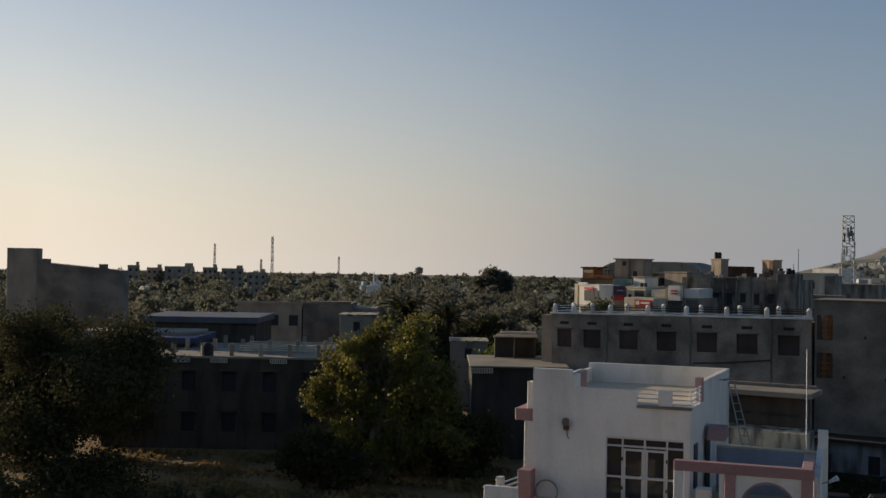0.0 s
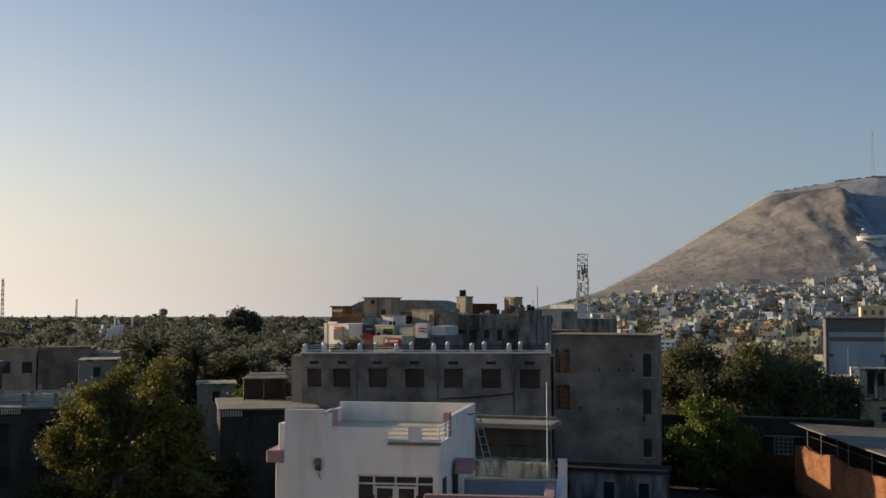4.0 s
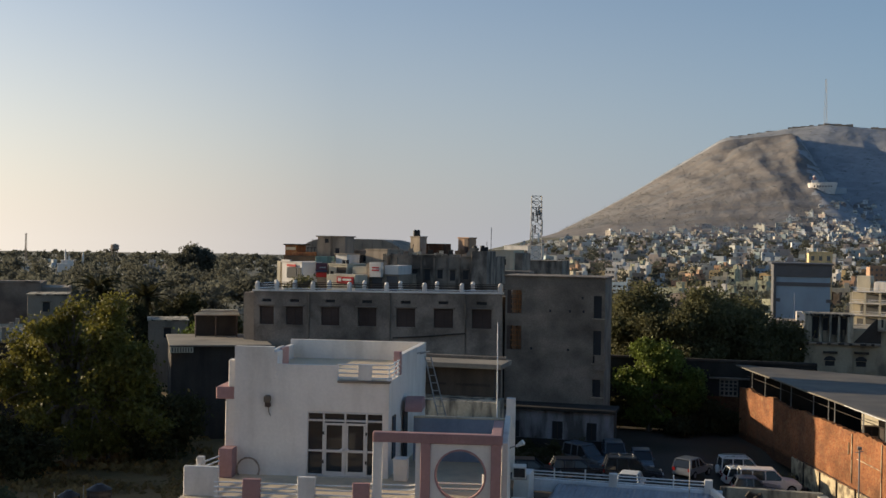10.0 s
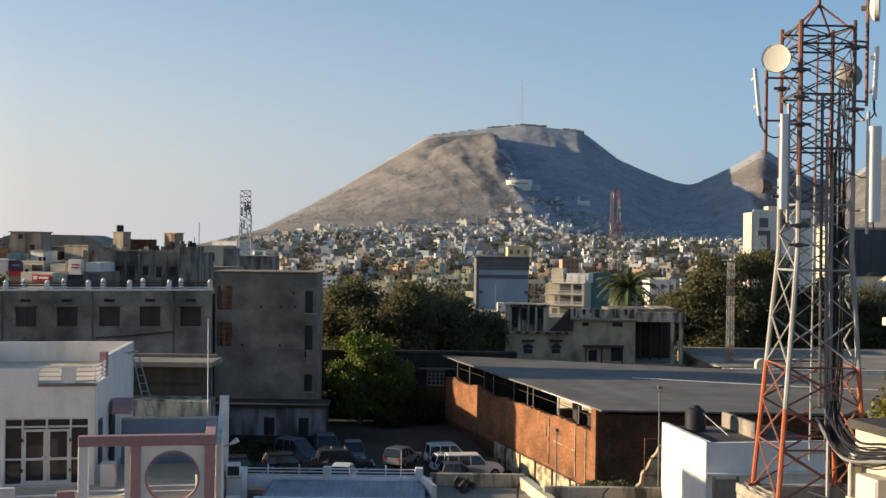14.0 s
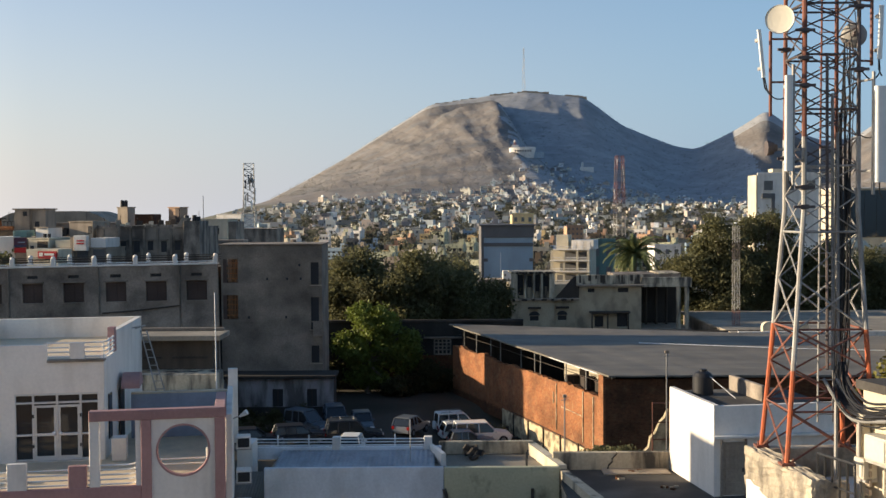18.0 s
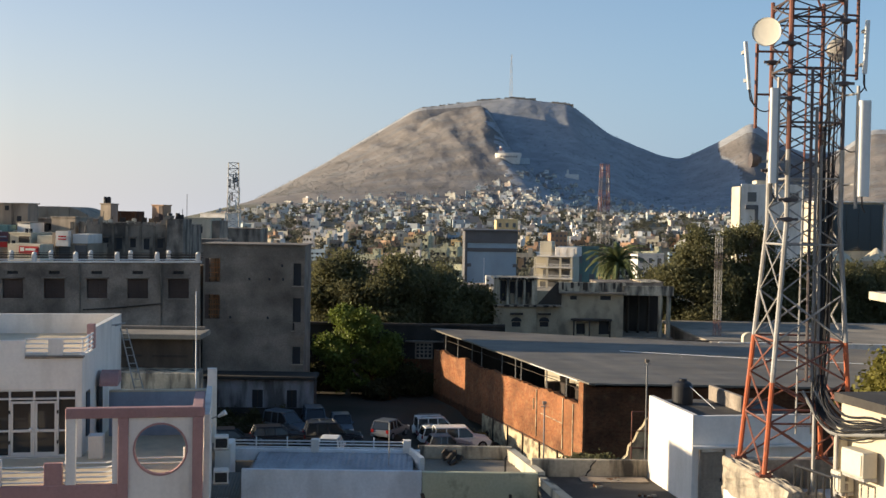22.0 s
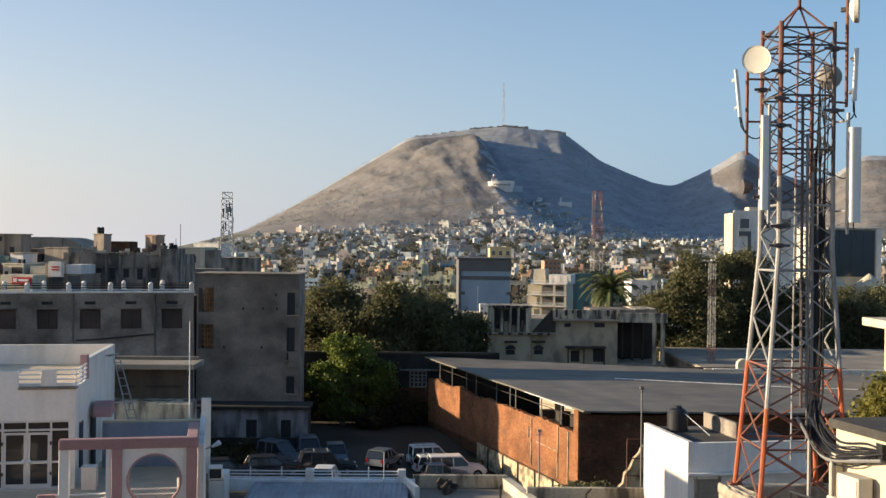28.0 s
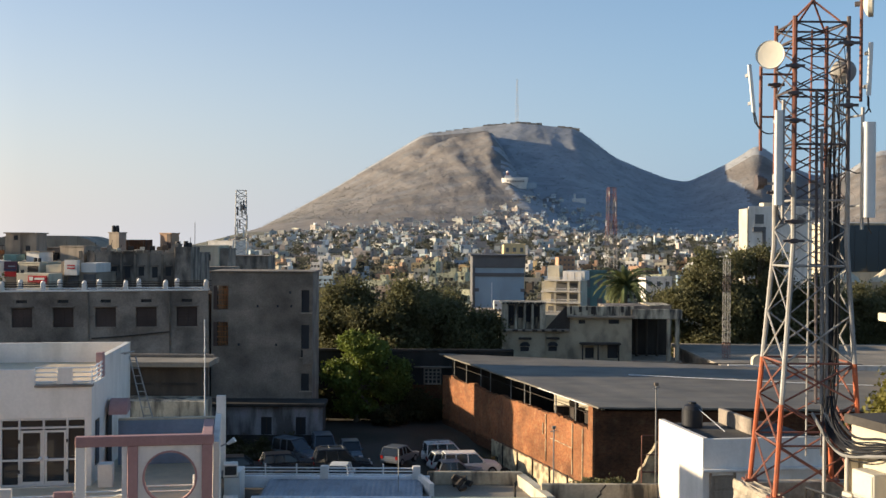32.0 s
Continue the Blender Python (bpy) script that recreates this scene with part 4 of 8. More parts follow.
for x0, x1, z0, z1 in BW[:2]:
    win = blk(block, "window", WOOD_DK, x0, x1, BY + 0.1, BY + 0.16, z0 - 0.02, z0 + 0.05, label="open window with a timber grille")
    for k in range(6):
        blk(win, "bar", WOOD_OR, x0 + 0.42 + 0.13 * k, x0 + 0.46 + 0.13 * k, BY + 0.2, BY + 0.24, z0, z1)
    for k in range(4):
        blk(win, "bar", WOOD_OR, x0, x1, BY + 0.16, BY + 0.2, z0 + 0.3 + 0.42 * k, z0 + 0.36 + 0.42 * k)
    blk(win, "shutter", WOOD_DK, x0, x0 + 0.3, BY + 0.05, BY + 0.1, z0, z1)
for x0, x1, z0, z1 in BW[2:]:
    win = blk(block, "window", DARK, x0, x1, BY + 0.2, BY + 0.25, z0, z1)
    blk(win, "sill", CEMENT_LT, x0 - 0.1, x1 + 0.25, BY - 0.1, BY, z0 - 0.08, z0)
blk(block, "balcony_front", CEMENT_DK, -10.2, -9.35, BY - 0.5, BY - 0.4, 7.3, 8.35)
blk(block, "balcony_slab", CEMENT_DK, -10.2, -9.35, BY - 0.5, BY, 7.2, 7.3)
for z in (8.3, 11.1, 13.55):
    blk(block, "string_course", CEMENT_DK, -17.6, -9.5, BY - 0.04, BY, z, z + 0.08)
for x, z in ((-13.9, 11.8), (-12.3, 11.8), (-11.2, 11.8), (-15.4, 8.7), (-12.4, 8.7), (-11.3, 12.9)):
    blk(block, "vent_hole", DARK, x - 0.08, x + 0.08, BY - 0.02, BY, z - 0.1, z + 0.1)

# low outbuilding in front of the block
shop = thing("outbuilding", -13.0, 88.0, 0, 0, "low dirty blue-white outbuilding with small windows", "building", frame_off=(-13.0, 88.0, 0))
SW = [(-13.2, -12.35, 1.9, 3.3), (-10.5, -9.7, 1.9, 3.3), (-16.6, -15.8, 1.9, 3.2)]
wall_with_holes(shop, "front_wall", BLUE_DIRTY, -18.2, -8.4, 87.4, 87.65, 0, 4.15, SW)
blk(shop, "body", NEAR_BLACK, -18.2, -8.4, 87.95, 89.9, 0, 4.1)
# Near-black eave colour stands in for the shade that belongs on it.
blk(shop, "eave", DEEP_BLACK, -18.4, -8.2, 86.9, 89.95, 4.15, 4.4, 0.03)
blk(shop, "lower_band", DEEP_BLACK, -18.2, -8.4, 87.3, 87.4, 0, 1.9)
for x0, x1, z0, z1 in SW:
    w = blk(shop, "window", DARK, x0, x1, 87.58, 87.64, z0, z1)
    blk(w, "bar", NEAR_BLACK, (x0 + x1) / 2 - 0.03, (x0 + x1) / 2 + 0.03, 87.5, 87.55, z0, z1)

# both scaled about the camera, keeping their outline, to stand flush with the long building
for t in (block, shop):
    t.location = (t.location.x * 1.03, t.location.y * 1.03, 17 - 17 * 1.03)
    t.scale = (1.03, 1.03, 1.03)

# flat-roofed annex between the house and the row, with its pole
annex = thing("annex", -19.0, 74.0, 0, 0, "stained cement annex with a pale roof slab", "building", frame_off=(-19.0, 74.0, 0))
blk(annex, "wall", DUN, -26.0, -14.9, 73.0, 75.2, 0, 8.86)
blk(annex, "roof_slab", ROOF_DUST, -26.5, -14.2, 72.0, 75.4, 8.86, 9.2, 0.04, "pale weathered roof slab")
blk(annex, "slab_kerb", CEMENT_DK, -26.2, -14.5, 74.9, 75.2, 9.2, 9.42, 0.03)
blk(annex, "lower_wall", OLD_WHITE, -24.0, -14.2, 70.5, 73.0, 0, 6.9, 0.04)
blk(annex, "lower_roof", CREAM, -21.0, -13.9, 66.0, 70.5, 5.6, 5.9, 0.03)
blk(annex, "lower_room", OLD_WHITE, -21.0, -14.2, 66.5, 70.5, 0, 5.6)
for k in range(3):
    blk(annex, "stain_ledge", NEAR_BLACK, -23.5 + 3 * k, -21.2 + 3 * k, 72.9, 73.0, 7.6, 7.75)
planks = thing("plank_pile", -16.6, 68.3, 5.9, 6, "pile of pale weathered planks on the annex roof", "planks")
for k in range(9):
    blk(planks, "plank", CREAM if k % 3 else PLASTER_BAND, -1.7 + 0.12 * (k % 4), 1.6 + 0.1 * (k % 3), -0.6 + 0.4 * (k % 3), -0.24 + 0.4 * (k % 3), 0.09 * (k // 3) + 0.005, 0.09 * (k // 3) + 0.08, 0.01)
pole = thing("roof_pole", -14.1, 70.2, 5.9, 0, "slender pale steel pole", "pole")
tub(pole, "shaft", RAIL, [(0, 0, 0), (-0.05, 0, 6.2)], [0.045, 0.03], 7)

# ---- the brick shed with the sheet roof ----
shed = thing("brick_shed", 10.92, 75.0, 0, 0, "large brick shed with a grey sheet roof", "shed", frame_off=(10.92, 75.0, 0))
C0, WD, WL = Vector((10.92, 75.0)), Vector((-0.31, 0.951)), 31.5


def on_wall(s, out=0.0):
    p = C0 + WD * s + Vector((-WD.y, WD.x)) * out
    return p.x, p.y


def brick_run(parent, name, s0, s1, z0, ztop, material, thick=0.35, step_len=0.5, jag=0.1, seed=1, label="", out=0.0):
    """A stretch of the long wall with an uneven broken top."""
    rng = random.Random(seed)
    ang = math.degrees(math.atan2(WD.y, WD.x))
    bm = bmesh.new()
    n = max(1, int((s1 - s0) / step_len))
    tops = []
    for i in range(n + 1):
        s = s0 + (s1 - s0) * i / n
        tops.append((s, ztop(s) + rng.uniform(-jag, jag)))
    lo0 = [bm.verts.new((s, 0, z0)) for s, z in tops]
    hi0 = [bm.verts.new((s, 0, z)) for s, z in tops]
    lo1 = [bm.verts.new((s, -thick, z0)) for s, z in tops]
    hi1 = [bm.verts.new((s, -thick, z)) for s, z in tops]
    for i in range(n):
        bm.faces.new((lo0[i + 1], lo0[i], hi0[i], hi0[i + 1]))
        bm.faces.new((lo1[i], lo1[i + 1], hi1[i + 1], hi1[i]))
        bm.faces.new((hi0[i], hi1[i], hi1[i + 1], hi0[i + 1]))
    bm.faces.new((lo0[0], lo1[0], hi1[0], hi0[0]))
    bm.faces.new((lo0[n], hi0[n], hi1[n], lo1[n]))
    ob = part(name, bm, material, parent, label)
    ob.matrix_basis = pose(-0.951 * out, -0.31 * out, 0, 0, 0, ang)
    return ob


brick_run(shed, "long_brick_wall", 0.7, WL, 0.55, lambda s: (4.42 + 0.04 * min(s, 6.5) if s < 7 else 4.55) + 0.12 * math.sin(s * 0.9) * (s > 16) + 0.1 * (22.8 < s < 29.6), BRICK, step_len=0.24, jag=0.07, label="long rough red brick wall with a broken top")
brick_run(shed, "plaster_plinth", 0.6, 18.5, -1.7, lambda s: 0.25 + 0.25 * max(0, min(1, (s - 1.0) / 1.6)) + 0.012 * s, PLASTER_BAND, 0.55, 0.3, 0.05, 2, "flaking cream plaster plinth", 0.1)
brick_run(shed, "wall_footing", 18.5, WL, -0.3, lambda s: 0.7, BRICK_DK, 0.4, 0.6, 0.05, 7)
brick_run(shed, "corner_pier", 0.0, 0.7, -1.6, lambda s: 6.0, BRICK, 0.6, 0.12, 0.03, 3)
brick_run(shed, "brick_wall_upper", 29.6, WL, 4.4, lambda s: 4.6, BRICK, 0.3, 0.5, 0.05, 4)
for s, z0, z1 in ((1.43, 0.6, 4.34), (3.06, 0.9, 4.48), (7.6, 1.0, 4.42), (8.12, 2.87, 3.72)):
    p = on_wall(s, 0.03)
    tub(shed, "wall_strap", PLASTER_BAND, [(*p, z0), (*p, z1)], 0.06, 5)
for s in (3.6, 6.68, 9.79, 12.79, 15.87):
    p = on_wall(s, 0.16)
    tub(shed, "plinth_post", NEAR_BLACK, [(*p, -1.6), (*p, 0.75)], 0.06, 5)
p, q = on_wall(2.9, 0.1), on_wall(16.2, 0.1)
tub(shed, "plinth_ledge", NEAR_BLACK, [(*p, 0.62), (*q, 0.86)], 0.035, 4)
p, q = on_wall(3.06, 0.02), on_wall(6.8, 0.02)
tub(shed, "mortar_seam", PLASTER_BAND, [(*p, 2.7), (*q, 2.8)], 0.035, 4)
# Front wall takes the darker brick copy, which paints its shade.
blk(shed, "front_wall", BRICK_DK, 11.1, 60.0, 75.0, 75.35, 0, 5.75, label="red brick front wall with its shade in the colour")
for s in (3.26, 6.6, 11.34, 12.46, 15.27, 19.83, 22.13, 25.73, 29.0):
    p = on_wall(s, -0.3)
    tub(shed, "roof_stanchion", TRAY, [(*p, 3.8), (*p, 6.1 + 0.015 * s)], 0.05, 6)
for z in (5.35,):
    p, q = on_wall(0.6, -0.5), on_wall(31, -0.5)
    tub(shed, "wall_rail", NEAR_BLACK, [(*p, z), (*q, z + 0.3)], 0.03, 5)
# Near-black inner walls keep the gap under the roof dark.
blk(shed, "inner_wall", NEAR_BLACK, 11.5, 22.0, 84.5, 86.0, 0, 5.6)
blk(shed, "back_wall", NEAR_BLACK, 2.0, 40.0, 103.2, 103.5, 0, 6.0)
RA, RB, RC, RD = Vector((11.2, 74.4, 6.1)), Vector((60.0, 74.4, 5.9)), Vector((60.0, 88.0, 6.2)), Vector((0.8, 104.6, 6.62))
bm = bmesh.new()
o = ORG[shed.name]
nu, nv = 60, 16
grid = []
for i in range(nu + 1):
    col = []
    for j in range(nv + 1):
        u, v = i / nu, j / nv
        p = (RA * (1 - u) + RB * u) * (1 - v) + (RD * (1 - u) + RC * u) * v
        col.append(p - o + Vector((0, 0, 0.012 * math.sin(i * 1.9) + 0.018 * math.sin(j * 1.3 + 0.15 * i))))
    grid.append(col)
top = [[bm.verts.new(p) for p in col] for col in grid]
bot = [[bm.verts.new(p - Vector((0, 0, 0.12))) for p in col] for col in grid]
for i in range(nu):
    for j in range(nv):
        bm.faces.new((top[i][j], top[i + 1][j], top[i + 1][j + 1], top[i][j + 1]))
        bm.faces.new((bot[i][j], bot[i][j + 1], bot[i + 1][j + 1], bot[i + 1][j]))
for i in range(nu):
    bm.faces.new((top[i][0], bot[i][0], bot[i + 1][0], top[i + 1][0]))
    bm.faces.new((top[i][nv], top[i + 1][nv], bot[i + 1][nv], bot[i][nv]))
for j in range(nv):
    bm.faces.new((top[0][j], top[0][j + 1], bot[0][j + 1], bot[0][j]))
    bm.faces.new((top[nu][j], bot[nu][j], bot[nu][j + 1], top[nu][j + 1]))
part("sheet_roof", bm, SHEET, shed, "weathered grey sheet roof")
tub(shed, "roof_seam", RAIL, [(16.0, 90.0, 6.45), (28.0, 86.5, 6.33), (45.0, 83.0, 6.25)], 0.035, 5)
for s in (0.8, 4, 8, 12, 16, 20, 24, 28):
    p, q = on_wall(s, 0.05), on_wall(min(s + 4, 31), 0.05)
    tub(shed, "roof_edge_tube", TRAY if s > 16 else RAIL, [(*p, 6.03 + s * 0.017), (*q, 6.03 + s * 0.017 + 0.06)], 0.035, 5)
rng = random.Random(77)
for i, (s_, o_, w_, h_) in enumerate(((2.2, -1.2, 0.8, 1.1), (3.4, -1.5, 0.6, 0.7), (4.6, -1.1, 0.9, 0.9), (6.3, -1.6, 0.7, 1.2), (7.7, -1.3, 1.0, 0.6))):
    cx_, cy_ = on_wall(s_, o_)
    cr = thing("storage_crate", cx_, cy_, 4.3, rng.uniform(0, 90), "dark stacked crate behind the brick wall", "crate", "crates in the shed")
    blk(cr, "box", NEAR_BLACK, -w_ / 2, w_ / 2, -0.3, 0.3, 0, h_, 0.03)
    blk(cr, "lid", WOOD_DK, -w_ / 2 - 0.03, w_ / 2 + 0.03, -0.33, 0.33, h_, h_ + 0.06, 0.01)
    blk(cr, "batten", WOOD_DK, -0.05, 0.05, -0.34, -0.3, 0.05, h_ - 0.05)
p, q = on_wall(0.8, -0.8), on_wall(9.0, -0.8)
seg_wall(shed, "storage_loft", WOOD_DK, p, q, -1.6, 4.18, 4.3)
inner = thing("inner_partition", 11.0, 83.0, 0, 0, "sunlit cream partition wall inside the open shed", "wall", frame_off=(11, 83, 0))
seg_wall(inner, "wall_body", CREAM, (9.4, 84.8), (12.6, 81.4), 0.25, 0, 5.95)

# lower pale roof and vents behind the shed
back_roof = thing("flat_roof_building", 40.0, 112.0, 0, 0, "low building with a broad pale flat roof", "building", frame_off=(40, 112, 0))
blk(back_roof, "body", CEMENT, 27.0, 66.0, 100.5, 124.0, 0, 5.7)
blk(back_roof, "roof", ROOF_DUST, 26.6, 66.5, 100.0, 124.4, 5.7, 5.95, 0.04)
blk(back_roof, "parapet", WHITE, 26.6, 60.0, 99.7, 100.0, 5.6, 6.25, 0.03)
for x, y in ((29.8, 101.0), (32.7, 100.8)):
    bm = bmesh.new()
    prof = [(0.62, 0), (0.62, 0.55)] + [(0.62 * math.cos(a), 0.55 + 0.5 * math.sin(a)) for a in np.linspace(0.2, math.pi - 0.2, 9)] + [(-0.62, 0.55), (-0.62, 0)]
    f0 = [bm.verts.new((p, 0, q)) for p, q in prof]
    f1 = [bm.verts.new((p, 0.7, q)) for p, q in prof]
    for k in range(len(prof) - 1):
        bm.faces.new((f0[k], f0[k + 1], f1[k + 1], f1[k]))
    bm.faces.new(f0[::-1])
    bm.faces.new(f1)
    v = thing("roof_vent", x, y, 5.95, 0, "round-topped pale roof vent", "vent", "roof vents")
    part("hood", bm, CREAM, v)

# dark boundary wall behind the parking yard
bwall = thing("boundary_wall", -1.0, 108.0, 0, 0, "dark boundary wall behind the yard", "wall", kind="structure", frame_off=(-1, 108, 0))
# Near-black wall colour puts the yard's deep shade into the surface.
blk(bwall, "wall_body", DEEP_BLACK, -12.0, 8.0, 107.6, 108.0, 0, 6.5)
blk(bwall, "coping", NEAR_BLACK, -12.0, 8.0, 107.5, 108.1, 6.5, 6.75, 0.03)
# Unseen walls added to cast the shade on the brick wall's far end.
blk(bwall, "return_wall", DEEP_BLACK, -12.4, -12.0, 97.4, 104.2, 0, 5.3)
blk(bwall, "return_wall", DEEP_BLACK, -12.4, -12.0, 104.2, 106.4, 0, 6.0)
lattice = blk(bwall, "lattice_panel", CEMENT, -0.65, 1.05, 107.5, 107.6, 3.35, 3.5, 0.02, "pale cement lattice panel")
for k in range(5):
    blk(lattice, "bar", CEMENT, -0.65 + 0.39 * k, -0.5 + 0.39 * k, 107.5, 107.6, 3.5, 4.9)
for k in range(4):
    blk(lattice, "bar", CEMENT, -0.64, 1.04, 107.52, 107.59, 3.8 + 0.34 * k, 3.92 + 0.34 * k)
blk(bwall, "ledge", CEMENT, -1.6, 2.6, 107.3, 107.6, 4.95, 5.12, 0.02)
blk(bwall, "brick_facing", BRICK_DK, -5.0, 4.5, 107.55, 107.6, 0, 3.33)


# ---- low houses in front of the yard ----
white_low = thing("low_house", -4.0, 49.0, 0, 0, "low white house with a flat roof and white railing", "house", frame_off=(-4, 49, 0))
blk(white_low, "body", BLUE_WHITE, -7.3, 0.05, 46.2, 50.6, 0, 5.9)
blk(white_low, "roof", CEMENT, -7.4, 0.1, 46.2, 50.7, 5.9, 6.0)
bm = bmesh.new()
ribs = 62
c0 = [bm.verts.new((-3.2 + 6.9 * k / ribs, -2.75, 6.06 + 0.035 * (k % 2))) for k in range(ribs + 1)]
c1 = [bm.verts.new((-3.2 + 6.9 * k / ribs, 1.3, 6.3 + 0.035 * (k % 2))) for k in range(ribs + 1)]
for k in range(ribs):
    bm.faces.new((c0[k], c0[k + 1], c1[k + 1], c1[k]))
part("corrugated_roof", bm, ASBESTOS, white_low, "grey corrugated sheet roof")
blk(white_low, "back_parapet", BLUE_WHITE, -8.7, 0.0, 50.35, 50.6, 5.9, 6.45, 0.02)
bm = bmesh.new()
add_prism(bm, [(4.0, -0.6), (4.2, -0.6), (3.62, 1.5), (3.42, 1.5)], 5.9, 6.55)
part("side_parapet", bm, WHITE, white_low)
blk(white_low, "front_edge", BLUE_WHITE, -7.35, 0.08, 46.02, 46.2, 5.0, 6.5, 0.02)
for x in (-4.75, -0.6):
    blk(white_low, "rail_pier", WHITE, x - 0.18, x + 0.18, 50.3, 50.65, 6.0, 6.9, 0.02)
for k in range(3):
    z = 6.52 + 0.14 * k
    tub(white_low, "rail", RAIL, [(-8.5, 50.45, z), (-0.6, 50.45, z)], 0.03, 6)
for x in (-7.4, -6.0, -2.1):
    tub(white_low, "rail_post", RAIL, [(x, 50.45, 6.4), (x, 50.45, 7.0)], 0.035, 6)
blk(white_low, "wall_step", BLUE_WHITE, -7.25, -5.2, 45.98, 46.2, 0, 4.98, 0.02)
d = blk(white_low, "door", WOOD_DK, -7.0, -6.5, 45.95, 46.0, 3.0, 5.2)
blk(white_low, "window", DARK, -6.45, -5.6, 45.96, 46.02, 3.6, 4.6)
w = blk(white_low, "window", DARK, -2.2, -1.2, 46.12, 46.2, 3.6, 4.7)
blk(white_low, "window_shade", BLUE_WHITE, -2.5, -0.9, 45.5, 46.2, 4.75, 4.95, 0.02)
tub(white_low, "roof_pole", STEEL, [(-1.35, 48.4, 6.0), (-1.35, 48.4, 8.05)], 0.03, 6)
d2 = blk(white_low, "door", DARK, -6.3, -5.75, 45.93, 46.0, 3.0, 5.1, label="dark open doorway")
blk(d2, "frame", CEMENT_LT, -6.4, -6.3, 45.9, 46.0, 3.0, 5.2)
gw = blk(white_low, "grille_window", PINK, -2.25, -1.0, 45.9, 46.12, 4.6, 4.75, 0.01, "pink ledge over the barred window")
for k in range(6):
    tub(gw, "bar", CEMENT_DK, [(-2.15 + 0.2 * k, 46.02, 3.6), (-2.15 + 0.2 * k, 46.02, 4.6)], 0.02, 5)
# corrugated lean-to beside it
lean = thing("lean_to", -8.0, 48.0, 0, 0, "grey corrugated lean-to roof over a side passage", "shed", frame_off=(-8, 48, 0))
bm = bmesh.new()
n = 28
a0 = [bm.verts.new((-0.9 + 1.75 * k / n, -2.4, 4.9 + 0.03 * (k % 2))) for k in range(n + 1)]
a1 = [bm.verts.new((-0.9 + 1.75 * k / n, 0.6, 5.75 + 0.03 * (k % 2))) for k in range(n + 1)]
for k in range(n):
    bm.faces.new((a0[k], a0[k + 1], a1[k + 1], a1[k]))
part("corrugated_sheet", bm, SHEET, lean)
blk(lean, "side_wall", WHITE, -8.9, -7.35, 45.4, 45.6, 0, 4.7)
blk(lean, "upper_box", WHITE, -9.0, -8.3, 49.0, 50.3, 0, 6.9, 0.02)

green_low = thing("low_house", 2.6, 48.5, 0, 0, "low pale green house with a stained flat roof", "house", frame_off=(2.6, 48.5, 0))
blk(green_low, "body", GREEN_WALL, 0.15, 4.85, 46.2, 50.9, 0, 5.85)
blk(green_low, "roof", ROOF_DUST, 0.1, 4.9, 46.25, 50.9, 5.85, 6.0)
blk(green_low, "back_parapet", OLD_WHITE, -0.1, 4.2, 50.7, 50.95, 6.0, 6.6, 0.03)
bm = bmesh.new()
add_prism(bm, [(1.35, 2.2), (2.25, -2.3), (2.6, -2.3), (1.7, 2.45)], 5.85, 6.5)
part("side_parapet", bm, CREAM, green_low)
blk(green_low, "front_edge", GREEN_WALL, 0.1, 4.9, 46.0, 46.25, 5.0, 6.48, 0.03)
blk(green_low, "string_course", GREEN_WALL, 0.1, 4.9, 45.92, 46.0, 4.95, 5.05)
w = blk(green_low, "window", DARK, 1.75, 2.75, 45.98, 46.02, 3.2, 4.55)
blk(green_low, "window_shade", NEAR_BLACK, 1.45, 3.05, 45.5, 46.0, 4.6, 4.72, 0.02)
tub(green_low, "drain_pipe", NEAR_BLACK, [(0.2, 45.9, 3.0), (0.2, 45.9, 5.3), (0.1, 45.95, 5.6)], 0.09, 6)
tub(green_low, "drain_pipe", NEAR_BLACK, [(3.75, 45.9, 3.0), (3.75, 45.9, 5.6)], 0.07, 6)
heap = thing("junk_heap", 1.4, 49.8, 6.0, 0, "heap of rusty junk on the green roof", "junk")
rng = random.Random(5)
for k in range(9):
    bm = bmesh.new()
    add_box(bm, -0.2, 0.2, -0.06, 0.06, 0, 0.25)
    bmesh.ops.transform(bm, matrix=pose(rng.uniform(-.3, .3), rng.uniform(-.3, .3), rng.uniform(0, .4), rng.uniform(-40, 40), rng.uniform(-40, 40), rng.uniform(0, 180)), verts=bm.verts)
    part("scrap", bm, NEAR_BLACK, heap)

# dark roof yard with the cracked parapet, and the white stair room
yard = thing("roof_yard", 7.5, 45.0, 0, 0, "building with a dark screeded roof and a cracked parapet", "building", frame_off=(7.5, 45, 0))
blk(yard, "body", OLD_WHITE, 4.95, 16.0, 40.0, 47.6, 0, 5.85)
blk(yard, "roof", ROOF_TAR, 4.9, 16.0, 39.9, 47.5, 5.85, 6.0)
blk(yard, "cracked_parapet", OLD_WHITE, 4.75, 9.8, 47.5, 47.75, 5.7, 6.75, 0.03)
bm = bmesh.new()
add_prism(bm, [(-2.85, 2.6), (-2.6, 2.6), (-1.2, -4.8), (-1.7, -4.8)], 5.6, 6.35)
part("side_parapet", bm, OLD_WHITE, yard)
rng = random.Random(9)
pts = [(7.05 + 0.42 * k / 6 + rng.uniform(-.05, .05), 47.48, 5.95 + 0.78 * k / 6) for k in range(7)]
tub(yard, "crack", NEAR_BLACK, pts, 0.035, 4)
blk(yard, "roof_slab_patch", CEMENT_LT, 6.8, 9.6, 46.5, 47.45, 6.0, 6.06, 0.01)
stair = thing("stair_room", 10.3, 44.0, 6.0, 9.0, "white roof stair room with a closed wooden door", "building")
blk(stair, "wall_block", WHITE, 0, 5.0, -1.2, 3.55, 0, 3.3)
blk(stair, "parapet", WHITE, 0, 0.2, -1.2, 3.55, 3.3, 3.55)
